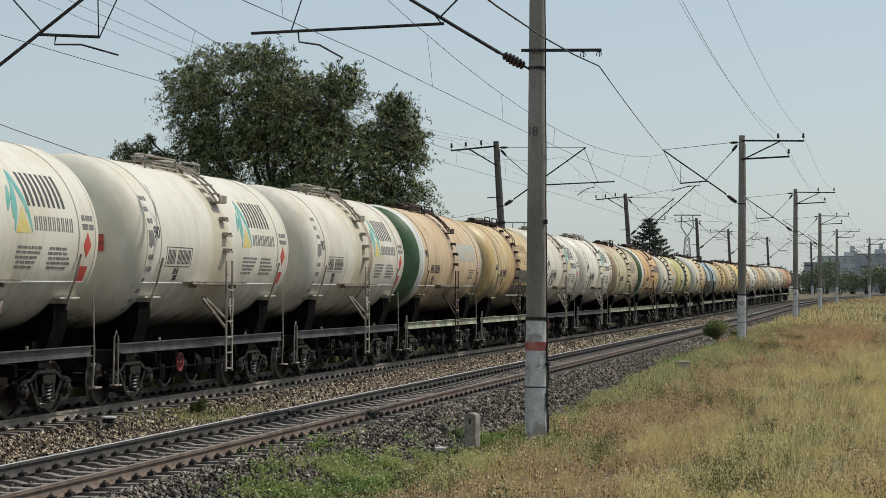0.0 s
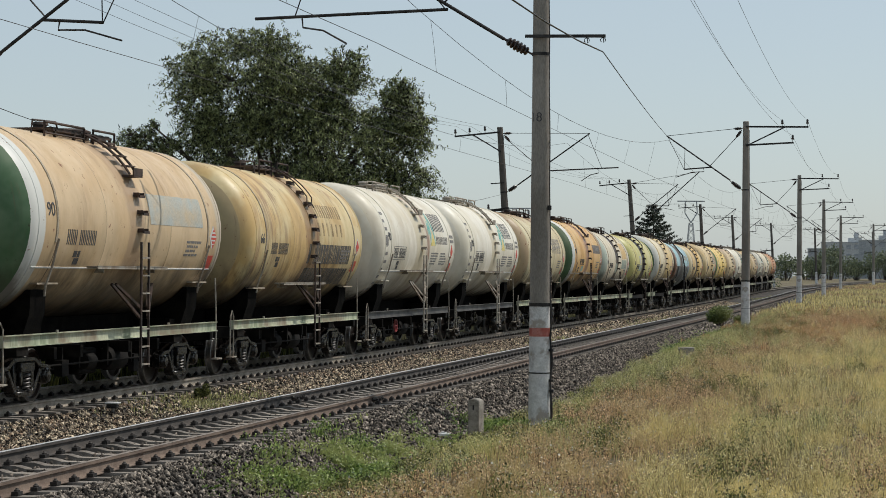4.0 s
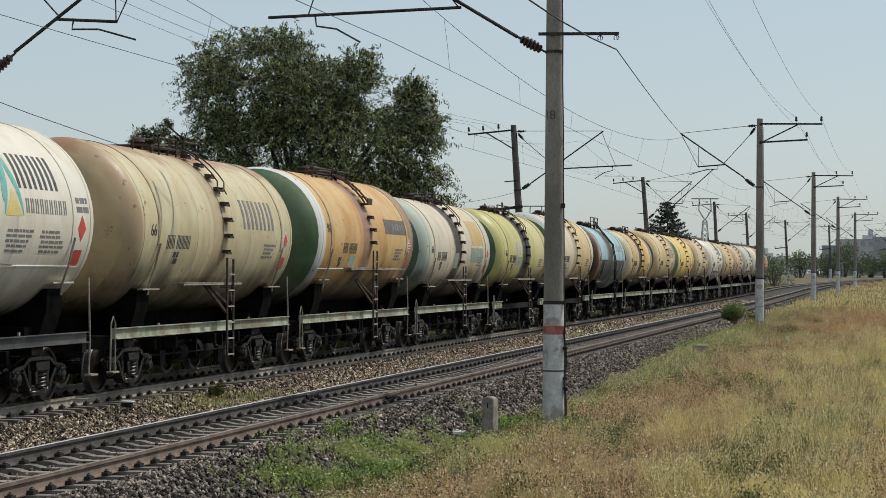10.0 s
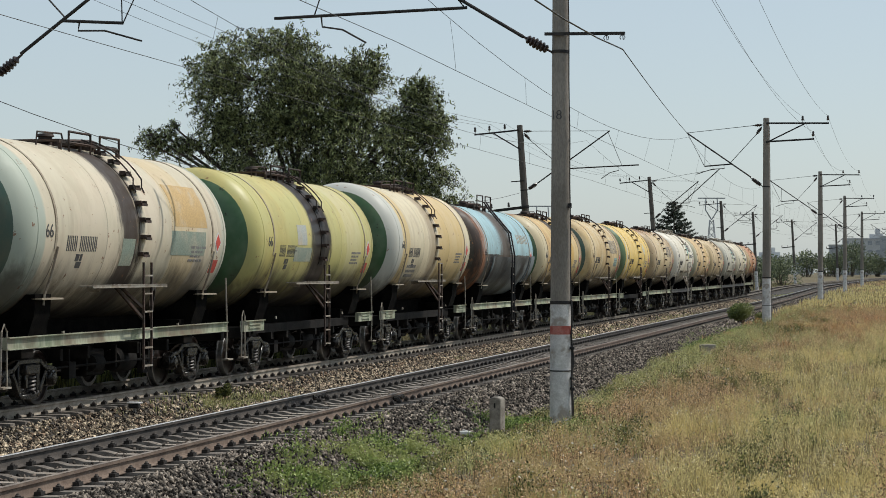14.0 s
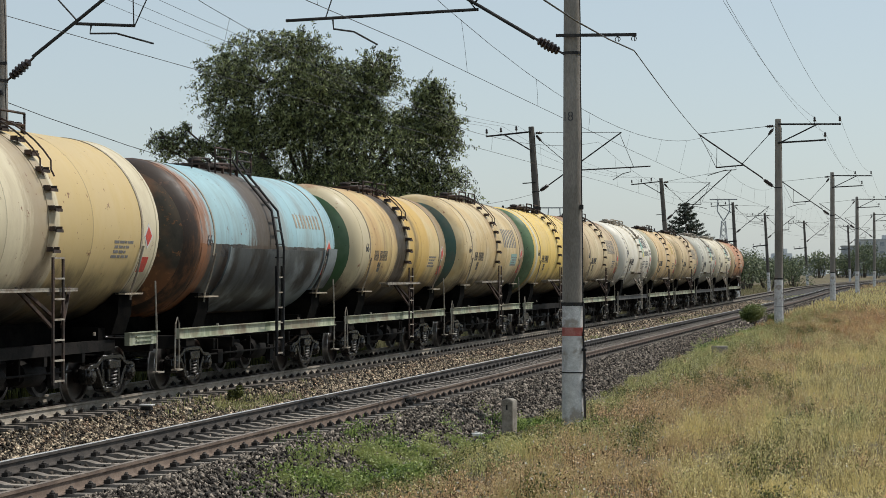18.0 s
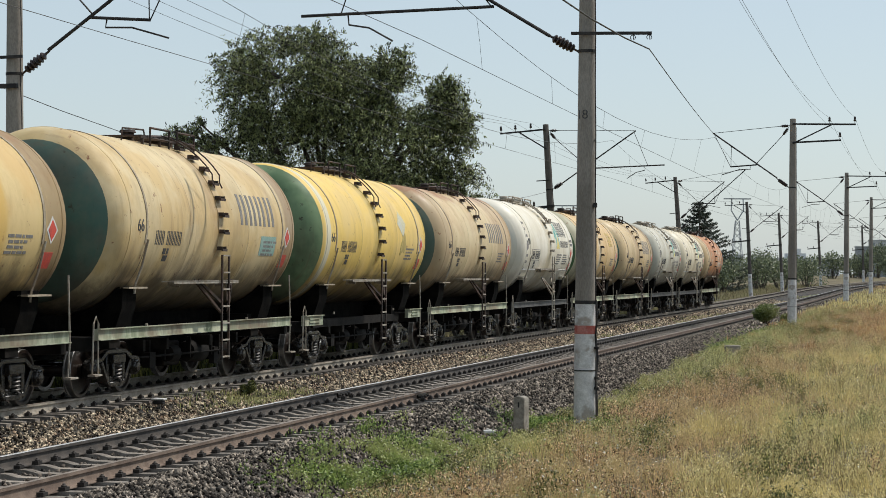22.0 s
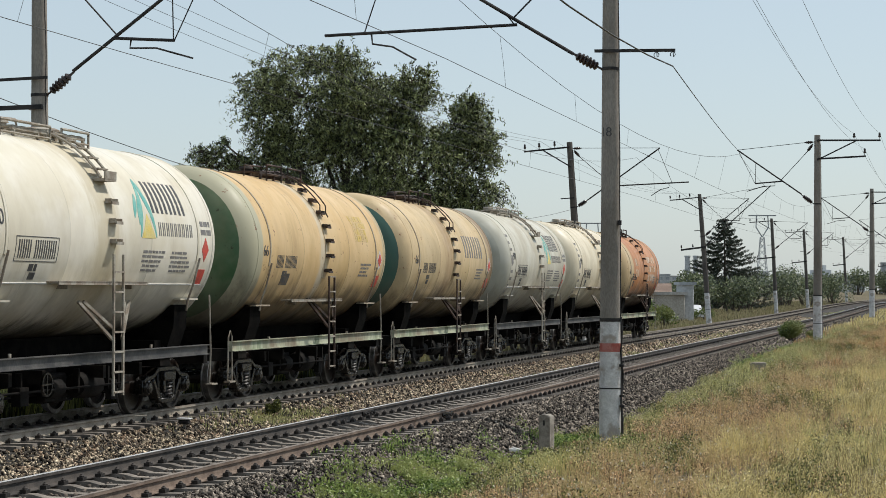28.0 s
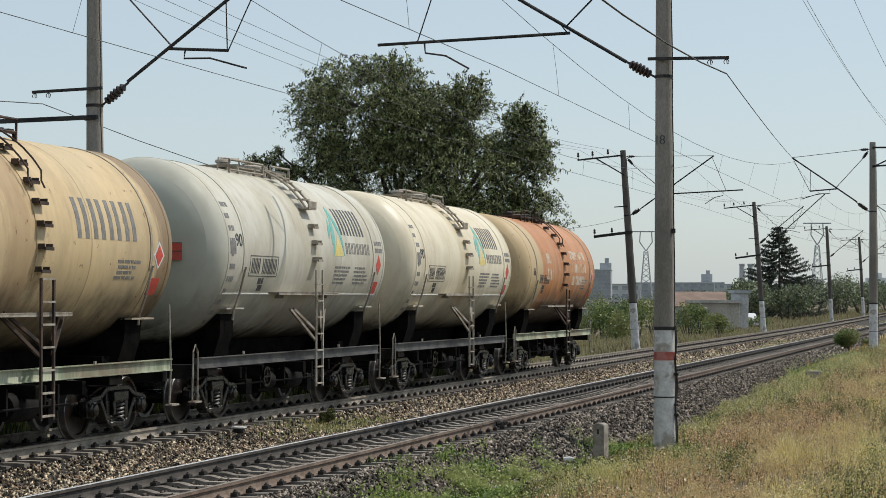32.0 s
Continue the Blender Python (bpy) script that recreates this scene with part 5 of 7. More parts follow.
def build_train():
    rust, dark = (0.2, 0.09, 0.045), (0.022, 0.015, 0.011)
    ends = lambda col: ((-6, -4.35, col, 1.0, 0.25), (4.5, 6, col, 0.6, 0.3))
    spill = lambda a, b, col=dark, much=0.9: ((a, b, col, much, 1.3),)
    wht = tank_paint("white_tank_paint", (0.66, 0.625, 0.535), (0.6, 0.555, 0.445), (0.42, 0.35, 0.24), 0.14, 0.25, spill(-0.7, 0.3, (0.46, 0.39, 0.25), 0.6), spots=0.7, seams=0.45, darken_low=0.36)
    warm = tank_paint("warm_white_tank_paint", (0.62, 0.56, 0.43), (0.57, 0.51, 0.38), (0.4, 0.32, 0.2), 0.2, 0.3, spill(-0.7, 0.3, (0.44, 0.36, 0.22), 0.6), spots=0.68, seams=0.45, darken_low=0.36)
    worn = tank_paint("rust_streaked_white_paint", (0.64, 0.605, 0.515), (0.58, 0.53, 0.42), (0.42, 0.33, 0.22), 0.2, 0.35, spill(-0.8, 0.4, (0.46, 0.39, 0.25), 0.6) + spill(0.62, 0.95, (0.22, 0.1, 0.06), 0.8), spots=0.66, seams=0.45, darken_low=0.36)
    gry = tank_paint("grey_white_tank_paint", (0.5, 0.485, 0.415), (0.46, 0.44, 0.36), (0.28, 0.24, 0.17), 0.32, 0.4, ((-6, -4.7, (0.36, 0.37, 0.32), 0.45, 0.6),) + spill(-0.7, 0.3, (0.4, 0.36, 0.26), 0.5), spots=0.68, seams=0.45, darken_low=0.36)
    beige = tank_paint("beige_tank_paint", (0.54, 0.41, 0.23), (0.49, 0.38, 0.22), rust, 0.3, 0.25, ((4.2, 6, (0.14, 0.085, 0.05), 0.7, 1.2),) + spill(-1.0, -0.2, (0.3, 0.2, 0.11), 0.6), darken_low=0.75)
    brown = tank_paint("brown_beige_tank_paint", (0.55, 0.445, 0.265), (0.5, 0.375, 0.215), rust, 0.35, 0.3, ((-6, -4.2, (0.32, 0.23, 0.14), 0.6, 0.6), (2.6, 6, (0.34, 0.22, 0.13), 0.4, 1.0)), darken_low=0.85, crust=0.8)
    sand = tank_paint("sand_tank_paint", (0.56, 0.45, 0.26), (0.52, 0.38, 0.18), rust, 0.35, 0.28, spill(-0.5, 0.1, (0.36, 0.24, 0.13), 0.5) + ((4.1, 6, (0.17, 0.1, 0.065), 0.6, 0.7),), darken_low=0.85)
    stained = tank_paint("stained_sand_tank_paint", (0.57, 0.46, 0.25), (0.5, 0.34, 0.14), rust, 0.35, 0.85, spill(-0.6, 0.6, (0.2, 0.1, 0.05), 0.7), darken_low=0.85)
    apricot = tank_paint("apricot_tank_paint", (0.57, 0.41, 0.21), (0.55, 0.38, 0.18), rust, 0.22, 0.25, ends((0.4, 0.38, 0.27)) + spill(-0.5, -0.15, (0.55, 0.5, 0.4), 0.8), darken_low=0.8)
    yellow = tank_paint("yellow_tank_paint", (0.67, 0.475, 0.13), (0.62, 0.45, 0.16), rust, 0.12, 0.2, ((-4.75, -4.4, (0.6, 0.57, 0.45), 0.9, 0.1),) + spill(-0.6, -0.1, (0.4, 0.3, 0.1), 0.7), darken_low=0.75)
    ochre = tank_paint("ochre_tank_paint", (0.56, 0.425, 0.2), (0.53, 0.365, 0.15), (0.22, 0.09, 0.045), 0.3, 0.55, ((-6, -3.9, (0.53, 0.45, 0.29), 1.0, 0.2), (-3.8, -2.8, (0.5, 0.3, 0.13), 0.4, 0.8), (0.3, 2.6, (0.56, 0.36, 0.09), 0.75, 0.9)) + spill(-1.2, 0.0, dark, 0.95) + spill(0.9, 1.25, dark, 0.6) + spill(3.9, 6, (0.12, 0.07, 0.045), 0.6), darken_low=0.85, crust=0.75)
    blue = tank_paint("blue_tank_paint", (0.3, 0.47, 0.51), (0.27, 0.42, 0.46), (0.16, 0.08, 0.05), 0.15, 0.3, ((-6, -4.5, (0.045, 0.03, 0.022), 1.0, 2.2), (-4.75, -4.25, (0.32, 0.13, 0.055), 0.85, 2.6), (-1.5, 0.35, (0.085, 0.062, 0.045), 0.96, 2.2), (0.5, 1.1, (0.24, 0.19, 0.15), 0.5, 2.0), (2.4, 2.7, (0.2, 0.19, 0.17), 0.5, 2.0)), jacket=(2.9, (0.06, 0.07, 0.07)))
    cream = tank_paint("cream_tank_paint", (0.6, 0.53, 0.37), (0.56, 0.49, 0.34), rust, 0.2, 0.2, ((-6, -4.25, (0.5, 0.5, 0.45), 1.0, 0.15), (-4.2, -3.4, (0.56, 0.42, 0.19), 0.8, 0.2), (0.3, 3.9, (0.56, 0.42, 0.2), 1.0, 0.12)) + spill(-0.9, 0.1, (0.25, 0.17, 0.1), 0.6), darken_low=0.75)
    olive = tank_paint("olive_tank_paint", (0.44, 0.41, 0.16), (0.47, 0.41, 0.15), rust, 0.25, 0.25, spill(-0.9, 0.7, (0.018, 0.012, 0.009), 1.0) + ((2.2, 3.6, (0.55, 0.5, 0.3), 0.5, 0.4),), darken_low=0.85)
    ivory = tank_paint("ivory_tank_paint", (0.57, 0.5, 0.38), (0.53, 0.48, 0.36), rust, 0.2, 0.2, ends((0.4, 0.44, 0.37)) + spill(-1.0, -0.05, (0.035, 0.022, 0.016), 0.97) + ((1.6, 3.0, (0.56, 0.42, 0.2), 0.5, 0.3),), darken_low=0.8)
    peach = tank_paint("peach_tank_paint", (0.56, 0.37, 0.16), (0.5, 0.28, 0.09), (0.2, 0.1, 0.07), 0.25, 0.28, ((-6, -4.42, (0.6, 0.6, 0.56), 1.0, 0.04), (4.5, 6, (0.42, 0.4, 0.34), 0.6, 0.3)) + spill(-0.9, 0.1, (0.2, 0.11, 0.1), 0.7) + ((4.1, 6, (0.17, 0.1, 0.065), 0.6, 0.7),), darken_low=0.9)
    rosy = tank_paint("rosy_beige_tank_paint", (0.56, 0.42, 0.26), (0.52, 0.37, 0.21), rust, 0.25, 0.25, ((-6, -4.42, (0.6, 0.6, 0.56), 1.0, 0.04), (4.5, 6, (0.42, 0.4, 0.34), 0.6, 0.3)) + spill(-0.6, 0.2, (0.3, 0.2, 0.13), 0.6), darken_low=0.8)
    khaki = tank_paint("khaki_tank_paint", (0.53, 0.475, 0.305), (0.5, 0.42, 0.25), rust, 0.3, 0.28, ((-6, -4.75, (0.3, 0.19, 0.11), 0.7, 0.5),) + spill(-0.8, 0.2, (0.3, 0.2, 0.12), 0.5), darken_low=0.8, crust=0.75)
    orange = tank_paint("orange_tank_paint", (0.45, 0.2, 0.08), (0.4, 0.18, 0.08), (0.12, 0.055, 0.035), 0.3, 0.5, ((-6, -3.1, (0.46, 0.35, 0.2), 0.95, 0.3),), darken_low=0.9)
    green = tank_paint("green_end_paint", (0.045, 0.105, 0.045), (0.085, 0.145, 0.08), (0.04, 0.04, 0.025), 0.25, 0.4, seams=0, darken_low=0.6)
    palegreen = tank_paint("pale_green_end_paint", (0.15, 0.23, 0.12), (0.08, 0.14, 0.07), (0.06, 0.06, 0.035), 0.25, 0.4, seams=0, darken_low=0.6)
    greygreen = tank_paint("grey_green_end_paint", (0.055, 0.12, 0.095), (0.06, 0.1, 0.08), (0.06, 0.06, 0.04), 0.3, 0.4, darken_low=0.6)
    tan = tank_paint("tan_end_paint", (0.42, 0.32, 0.18), (0.37, 0.28, 0.16), rust, 0.3, 0.5, darken_low=0.7)
    burnt = tank_paint("rusty_end_paint", (0.035, 0.03, 0.024), (0.2, 0.085, 0.04), (0.32, 0.14, 0.06), 0.35, 0.8, spots=0.56)
    plan = [
        ("old", orange, tan, "rusty orange tank wagon at the train's tail", old_marks()),
        ("white", warm, warm, "warm white tank wagon with black name bars", white_marks),
        ("white", gry, gry, "greyish white tank wagon with black name bars", white_marks),
        ("old", beige, greygreen, "beige tank wagon with a green end and grey name bars", old_marks(True)),
        ("old", apricot, green, "apricot tank wagon with a green end", old_marks()),
        ("white", wht, wht, "white tank wagon with black name bars", white_marks),
        ("old", brown, greygreen, "brownish beige tank wagon with a dull green end", old_marks(True)),
        ("stub", yellow, palegreen, "bright yellow tank wagon with a pale green end", old_marks()),
        ("old", sand, greygreen, "sand-coloured tank wagon with large name bars", old_marks(True)),
        ("old", ochre, green, "ochre tank wagon with black spills and a green end", old_marks()),
        ("blue", blue, burnt, "light blue tank wagon with a grey lower jacket and rust", old_marks()),
        ("stub", cream, green, "cream tank wagon with an ochre half", old_marks()),
        ("stub", olive, green, "olive yellow tank wagon with a black spill", old_marks()),
        ("old", ivory, greygreen, "ivory tank wagon with a dark spill and green end", old_marks()),
        ("late", peach, green, "peach-coloured tank wagon with a green end", old_marks()),
        ("old", khaki, tan, "khaki beige tank wagon with large grey name bars", old_marks(True)),
        ("white", wht, wht, "white tank wagon with black name bars", white_marks),
        ("white", worn, wht, "rust-streaked white tank wagon with black name bars", white_marks),
        ("old", stained, tan, "stained sand-coloured tank wagon", old_marks()),
        ("late", rosy, green, "rosy beige tank wagon with a green end", old_marks()),
        ("white", worn, wht, "rust-streaked white tank wagon with black name bars", white_marks),
        ("white", wht, wht, "white tank wagon with black name bars", white_marks),
        ("white", wht, wht, "white tank wagon with black name bars", white_marks),
        ("white", worn, wht, "rust-streaked white tank wagon with black name bars", white_marks),
    ]
    for k, (style, paint, end, label, mark) in enumerate(plan):
        build_wagon(k, style, paint, end, label, mark)


JOINT = 37.1
build_train()
build_masts()
build_wires()
build_track("near_track", NEAR, "empty railway track with rusty rails on concrete sleepers", (RAIL_DARK, RAIL_RUST), (RAIL_TOP, RAIL_DULL), (JOINT,))
build_track("far_track", FAR, "railway track with dusty rails on concrete sleepers", (RAIL_PALE, RAIL_PALE), (RAIL_DULL, RAIL_DULL))


# ---- stones, grass and weeds ----
RNG = np.random.default_rng(7)


def line_points(s, u, z):
    """Places on the line for arrays; only for its straight part."""
    g = np.where(s > 110, 1.77e-5 * (s - 110) ** 2, 0)
    return np.stack([u, s, z + g], 1)


def scatter_stones(name, count, s0, s1, u0, u1, size, mt, label, lift=0.0, thin=None):
    s = s0 + (s1 - s0) * RNG.random(count) ** 1.25
    u = u0 + (u1 - u0) * RNG.random(count)
    z = np.interp(u, [p[0] for p in BED], [p[1] for p in BED]) + lift
    c = line_points(s, u, z + RNG.uniform(-0.015, 0.03, count))
    base = np.array([(1, 0, 0), (-0.9, 0.15, 0.1), (0.1, 0.9, -0.1), (-0.1, -1, 0.1), (0.15, 0.1, 0.95), (0, -0.1, -0.9)])
    tri = np.array([(0, 2, 4), (2, 1, 4), (1, 3, 4), (3, 0, 4), (2, 0, 5), (1, 2, 5), (3, 1, 5), (0, 3, 5)])
    rad = size * RNG.uniform(0.6, 1.35, (count, 1, 1))
    v = base[None] * RNG.uniform(0.5, 1.4, (count, 6, 3)) * rad * [1.25, 0.75, 0.95]
    a = RNG.uniform(0, 2 * np.pi, count)
    b = RNG.uniform(-1.1, 1.1, count)
    ca, sa, cb, sb = np.cos(a), np.sin(a), np.cos(b), np.sin(b)
    x, y, w = v[..., 0], v[..., 1], v[..., 2]
    x, w = x * cb[:, None] + w * sb[:, None], -x * sb[:, None] + w * cb[:, None]
    x, y = x * ca[:, None] - y * sa[:, None], x * sa[:, None] + y * ca[:, None]
    v = np.stack([x, y, w], -1) + c[:, None]
    f = tri[None] + 6 * np.arange(count)[:, None, None]
    solid(name, fast_mesh(name, v.reshape(-1, 3), f.reshape(-1, 3)), mt, label, "ballast stones", "stuff")


def value_noise(x, y, scale, seed):
    """Smooth random patches for arrays, 0 to 1."""
    r = np.random.default_rng(seed)
    t = r.random((128, 128))
    x, y = x / scale + 1000, y / scale + 1000
    i, j = np.floor(x).astype(int), np.floor(y).astype(int)
    fx, fy = x - i, y - j
    fx, fy = fx * fx * (3 - 2 * fx), fy * fy * (3 - 2 * fy)
    q = lambda a, b: t[a % 128, b % 128]
    return (q(i, j) * (1 - fx) + q(i + 1, j) * fx) * (1 - fy) + (q(i, j + 1) * (1 - fx) + q(i + 1, j + 1) * fx) * fy


def blade_field(name, x, y, z, high, wide, per, spread_r, mt, label, bend=0.35, category="grass"):
    """Tufts at x, y, z: per blades each, thin and bent."""
    n = len(x)
    c = np.repeat(np.stack([x, y, z], 1), per, 0)
    h = np.repeat(high, per) * RNG.uniform(0.55, 1.15, n * per)
    c[:, :2] += RNG.normal(0, spread_r, (n * per, 2))
    a = RNG.uniform(0, 2 * np.pi, n * per)
    lean = RNG.uniform(0.05, bend, n * per) * h
    d = np.stack([np.cos(a), np.sin(a)], 1)
    w = wide * RNG.uniform(0.7, 1.3, n * per)
    b = RNG.uniform(0, 2 * np.pi, n * per)
    e = np.stack([np.cos(b), np.sin(b), 0 * b], 1) * w[:, None] / 2
    p0 = c - [0, 0, 0.03]
    p1 = c + np.stack([d[:, 0] * lean * 0.35, d[:, 1] * lean * 0.35, h * 0.6], 1)
    p2 = c + np.stack([d[:, 0] * lean, d[:, 1] * lean, h], 1)
    v = np.stack([p0 - e, p0 + e, p1 - e * 0.8, p1 + e * 0.8, p2], 1)
    k = 5 * np.arange(n * per)[:, None]
    f = np.concatenate([k + [0, 1, 3], k + [0, 3, 2], k + [2, 3, 4]])
    solid(name, fast_mesh(name, v.reshape(-1, 3), f), mt, label, category, "stuff")


def leaf_cloud(c, size, aspect, droop=0.3):
    """One pointed four-cornered leaf at each centre."""
    n = len(c)
    d = RNG.normal(0, 1, (n, 3))
    d[:, 2] -= droop * 2
    d /= np.linalg.norm(d, axis=1)[:, None]
    e = np.cross(d, RNG.normal(0, 1, (n, 3)))
    e /= np.linalg.norm(e, axis=1)[:, None]
    l = size * RNG.uniform(0.6, 1.3, (n, 1))
    d, e = d * l, e * l * aspect
    v = np.stack([c - d / 2, c + e / 2, c + d / 2, c - e / 2], 1)
    f = 4 * np.arange(n)[:, None] + [0, 1, 2, 3]
    return v.reshape(-1, 3), f


def foliage(name, dark, light, other=None, warm=0.0, through=0.25):
    mt, nt, bsdf = shader(name)
    geo = nt.nodes.new("ShaderNodeNewGeometry")
    c = mixed(nt, spread(nt, geo.outputs["Random Per Island"], 0.15, 0.95), dark, light)
    if other:
        c = mixed(nt, spread(nt, speckle(nt, geo.outputs["Position"], 0.35, 4.0), 0.45, 0.6), c, other)
    nt.links.new(c, bsdf.inputs["Base Color"])
    bsdf.inputs["Roughness"].default_value = 0.5
    tr = nt.nodes.new("ShaderNodeBsdfTranslucent")
    nt.links.new(c, tr.inputs[0])
    mx = nt.nodes.new("ShaderNodeMixShader")
    mx.inputs[0].default_value = through
    nt.links.new(bsdf.outputs[0], mx.inputs[1])
    nt.links.new(tr.outputs[0], mx.inputs[2])
    nt.links.new(mx.outputs[0], nt.nodes["Material Output"].inputs[0])
    return mt


STRAW = foliage("straw", (0.2, 0.155, 0.055), (0.95, 0.82, 0.42), (0.76, 0.63, 0.28), through=0.28)
RUSSET = foliage("russet_weed", (0.07, 0.04, 0.016), (0.88, 0.6, 0.34), (0.57, 0.44, 0.22), through=0.28)
FRESH = foliage("fresh_weed", (0.045, 0.09, 0.014), (0.35, 0.45, 0.125), (0.36, 0.39, 0.14), through=0.35)
SAGE = foliage("sage_weed", (0.07, 0.08, 0.028), (0.68, 0.66, 0.3), (0.48, 0.46, 0.19), through=0.28)
RUSTY = foliage("rusty_grass", (0.2, 0.1, 0.04), (0.78, 0.45, 0.22), (0.55, 0.33, 0.15), through=0.3)
FORB = foliage("dark_forb", (0.025, 0.034, 0.01), (0.24, 0.25, 0.07), None, through=0.3)
WILLOW = foliage("tree_leaf", (0.007, 0.011, 0.004), (0.3, 0.345, 0.135), None, through=0.15)
BUSH_LEAF = foliage("bush_leaf", (0.05, 0.085, 0.022), (0.22, 0.27, 0.085), (0.19, 0.21, 0.07), through=0.35)
VERGE = foliage("verge_grass", (0.09, 0.075, 0.035), (0.46, 0.39, 0.22), (0.3, 0.28, 0.14), through=0.25)
# haze over the far bushes is mixed into this paler, greyer green
FAR_LEAF = foliage("hazy_far_leaf", (0.065, 0.085, 0.05), (0.22, 0.255, 0.135), None)
SPRUCE_LEAF = foliage("spruce_needle", (0.03, 0.042, 0.026), (0.075, 0.09, 0.06), None, through=0.05)
BARK = surface("bark", (0.06, 0.05, 0.04), (0.12, 0.1, 0.08), 0.9, 0, 3, 20, 0.8, 0.03)
FLOWER = surface("pale_seed_head", (0.6, 0.56, 0.46), (0.7, 0.68, 0.6), 0.8, 0, 5, 30, 0)


def field_z(x, y):
    """Height of the field for arrays."""
    return np.array([ground_z(a, b) for a, b in zip(x, y)])


def field_points(n, y0, y1, power):
    y = y0 + (y1 - y0) * RNG.random(n) ** power
    x = RNG.uniform(-8.2, 2.6 + 0.012 * y.mean(), n)
    return x, y


def bell(v, c, w):
    return np.exp(-((v - c) / w) ** 2)


def ramp(v, a, b):
    return np.clip((v - a) / (b - a), 0, 1)


def build_field():
    x, y = field_points(52000, 21, 125, 1.6)
    edge = -7.5 + 0.55 * value_noise(x * 0 + 3, y, 1.6, 4)
    green = bell(y, 29.0, 1.6) * bell(x, -7.75, 0.45) + 0.7 * bell(y, 38.6, 1.4) * bell(x, -6.9, 0.6)
    clump = value_noise(x, y / 1.6, 0.2, 31) * 0.65 + value_noise(x, y / 1.6, 0.5, 32) * 0.35
    keep = (x > edge) & (green < 0.6) & (clump > 0.42)
    x, y, clump = x[keep], y[keep], clump[keep]
    noise = lambda seed, much: much * (value_noise(x, y / 3, 0.6, seed) - 0.5) + 0.5 * (value_noise(x, y / 3, 1.9, seed + 40) - 0.5) + 0.5 * (RNG.random(len(x)) - 0.5)
    a = 0.27 + 0.46 * ramp(x, -4.2, -2.4) * ramp(-y, -95, -80) + noise(1, 0.9)
    b = 0.33 + 0.5 * bell(x, -4.3, 1.6) * ramp(-y, -64, -46) + 0.7 * ramp(y, 76, 92) * bell(x, -1.6, 1.8) + 0.3 * bell(y, 66, 9) * bell(x, -3.2, 0.8) + noise(2, 0.9)
    c = 0.34 - 0.14 * ramp(x, -5.0, -3.0) + 0.5 * bell(x, -6.4, 1.0) * ramp(y, 40, 52) + 0.22 * ramp(-x, 5.6, 6.6) + 0.4 * bell(x, -2.0, 0.8) * bell(y, 36, 5) + noise(3, 0.9)
    d = 0.24 + 0.14 * bell(x, -5.8, 1.4) + 0.2 * ramp(-x, 5.2, 6.8) + noise(5, 0.9)
    kind = np.argmax(np.stack([a, b, c, d]), 0)
    z = field_z(x, y)
    low = (0.45 + 0.55 * ramp(x, -7.2, -5.6)) * (1 - 0.6 * bell(x, -7.2, 0.5) * bell(y, 34.8, 1.4))
    low *= 1 - 0.75 * bell(x, -6.3, 0.7) * bell(y, 37.4, 1.3)
    high = low * (0.05 + 0.9 * np.clip(clump - 0.4, 0, 1) + 0.25 * value_noise(x, y / 2, 0.9, 9) ** 2)
    rows = (("dry_grass", "dry_leaves", 7, 12, 0.01, 0.034, STRAW, "straw-coloured dry summer grass", "small dry straw-coloured leaves and husks"),
            ("brown_weeds", "brown_leaves", 4, 20, 0.01, 0.036, RUSSET, "russet brown dried weeds", "small russet leaves of dried weeds"),
            ("grey_green_weeds", "dusty_leaves", 4, 17, 0.011, 0.038, SAGE, "grey green dusty weeds", "small grey green leaves of dusty weeds"),
            ("dark_forbs", "forb_leaves", 3, 18, 0.011, 0.042, FORB, "dark green forbs among dry grass", "small dark green leaves of forbs"))
    for i, (name, leaves, per, many, wide, size, mt, label, label_2) in enumerate(rows):
        q = kind == i
        blade_field(name, x[q], y[q], z[q], high[q], wide, per, 0.06, mt, label, 0.8, "grass" if i == 0 else "weeds")
        c = np.repeat(np.stack([x[q], y[q], z[q]], 1), many, 0) + RNG.normal(0, 0.05, (q.sum() * many, 3)) * [1, 1, 0.3]
        c[:, 2] += np.repeat(high[q], many) * RNG.uniform(0.15, 1.05, len(c))
        lv, lf = leaf_cloud(c, size, 0.55, 0)
        solid(leaves, fast_mesh(leaves, lv, lf), mt, label_2, "weeds", "stuff")
    # seed heads
    q = RNG.choice(len(x), 8000, replace=False)
    q = q[RNG.random(len(q)) < 0.3 + 0.7 * bell(x[q], -4.6, 1.3)]
    c = np.stack([x[q], y[q], z[q] + high[q] * RNG.uniform(0.7, 1.2, len(q))], 1)
    lv, lf = leaf_cloud(c, 0.036, 0.9, 0)
    solid("seed_heads", fast_mesh("seed_heads", lv, lf), FLOWER, "pale seed heads and small dry flowers", "weeds", "stuff")
    # rusty patch of dry grass
    px, py = RNG.normal(-2.8, 1.7, 5200), RNG.normal(104, 14, 5200)
    blade_field("rusty_grass", px, py, field_z(px, py), RNG.uniform(0.1, 0.34, 5200), 0.025, 9, 0.1, RUSTY, "orange brown patch of dry grass", 0.8)
    # far field
    x, y = RNG.uniform(-8.0, 14, 9000), 120 + 260 * RNG.random(9000) ** 1.5
    u = np.array([station(a, b)[1] for a, b in zip(x, y)])
    x, y = x[u > -7.2], y[u > -7.2]
    z = field_z(x, y)
    m = value_noise(x, y, 9, 12) - 0.35 * bell(x, 1.2, 3.0) * bell(y, 145, 25) > 0.42
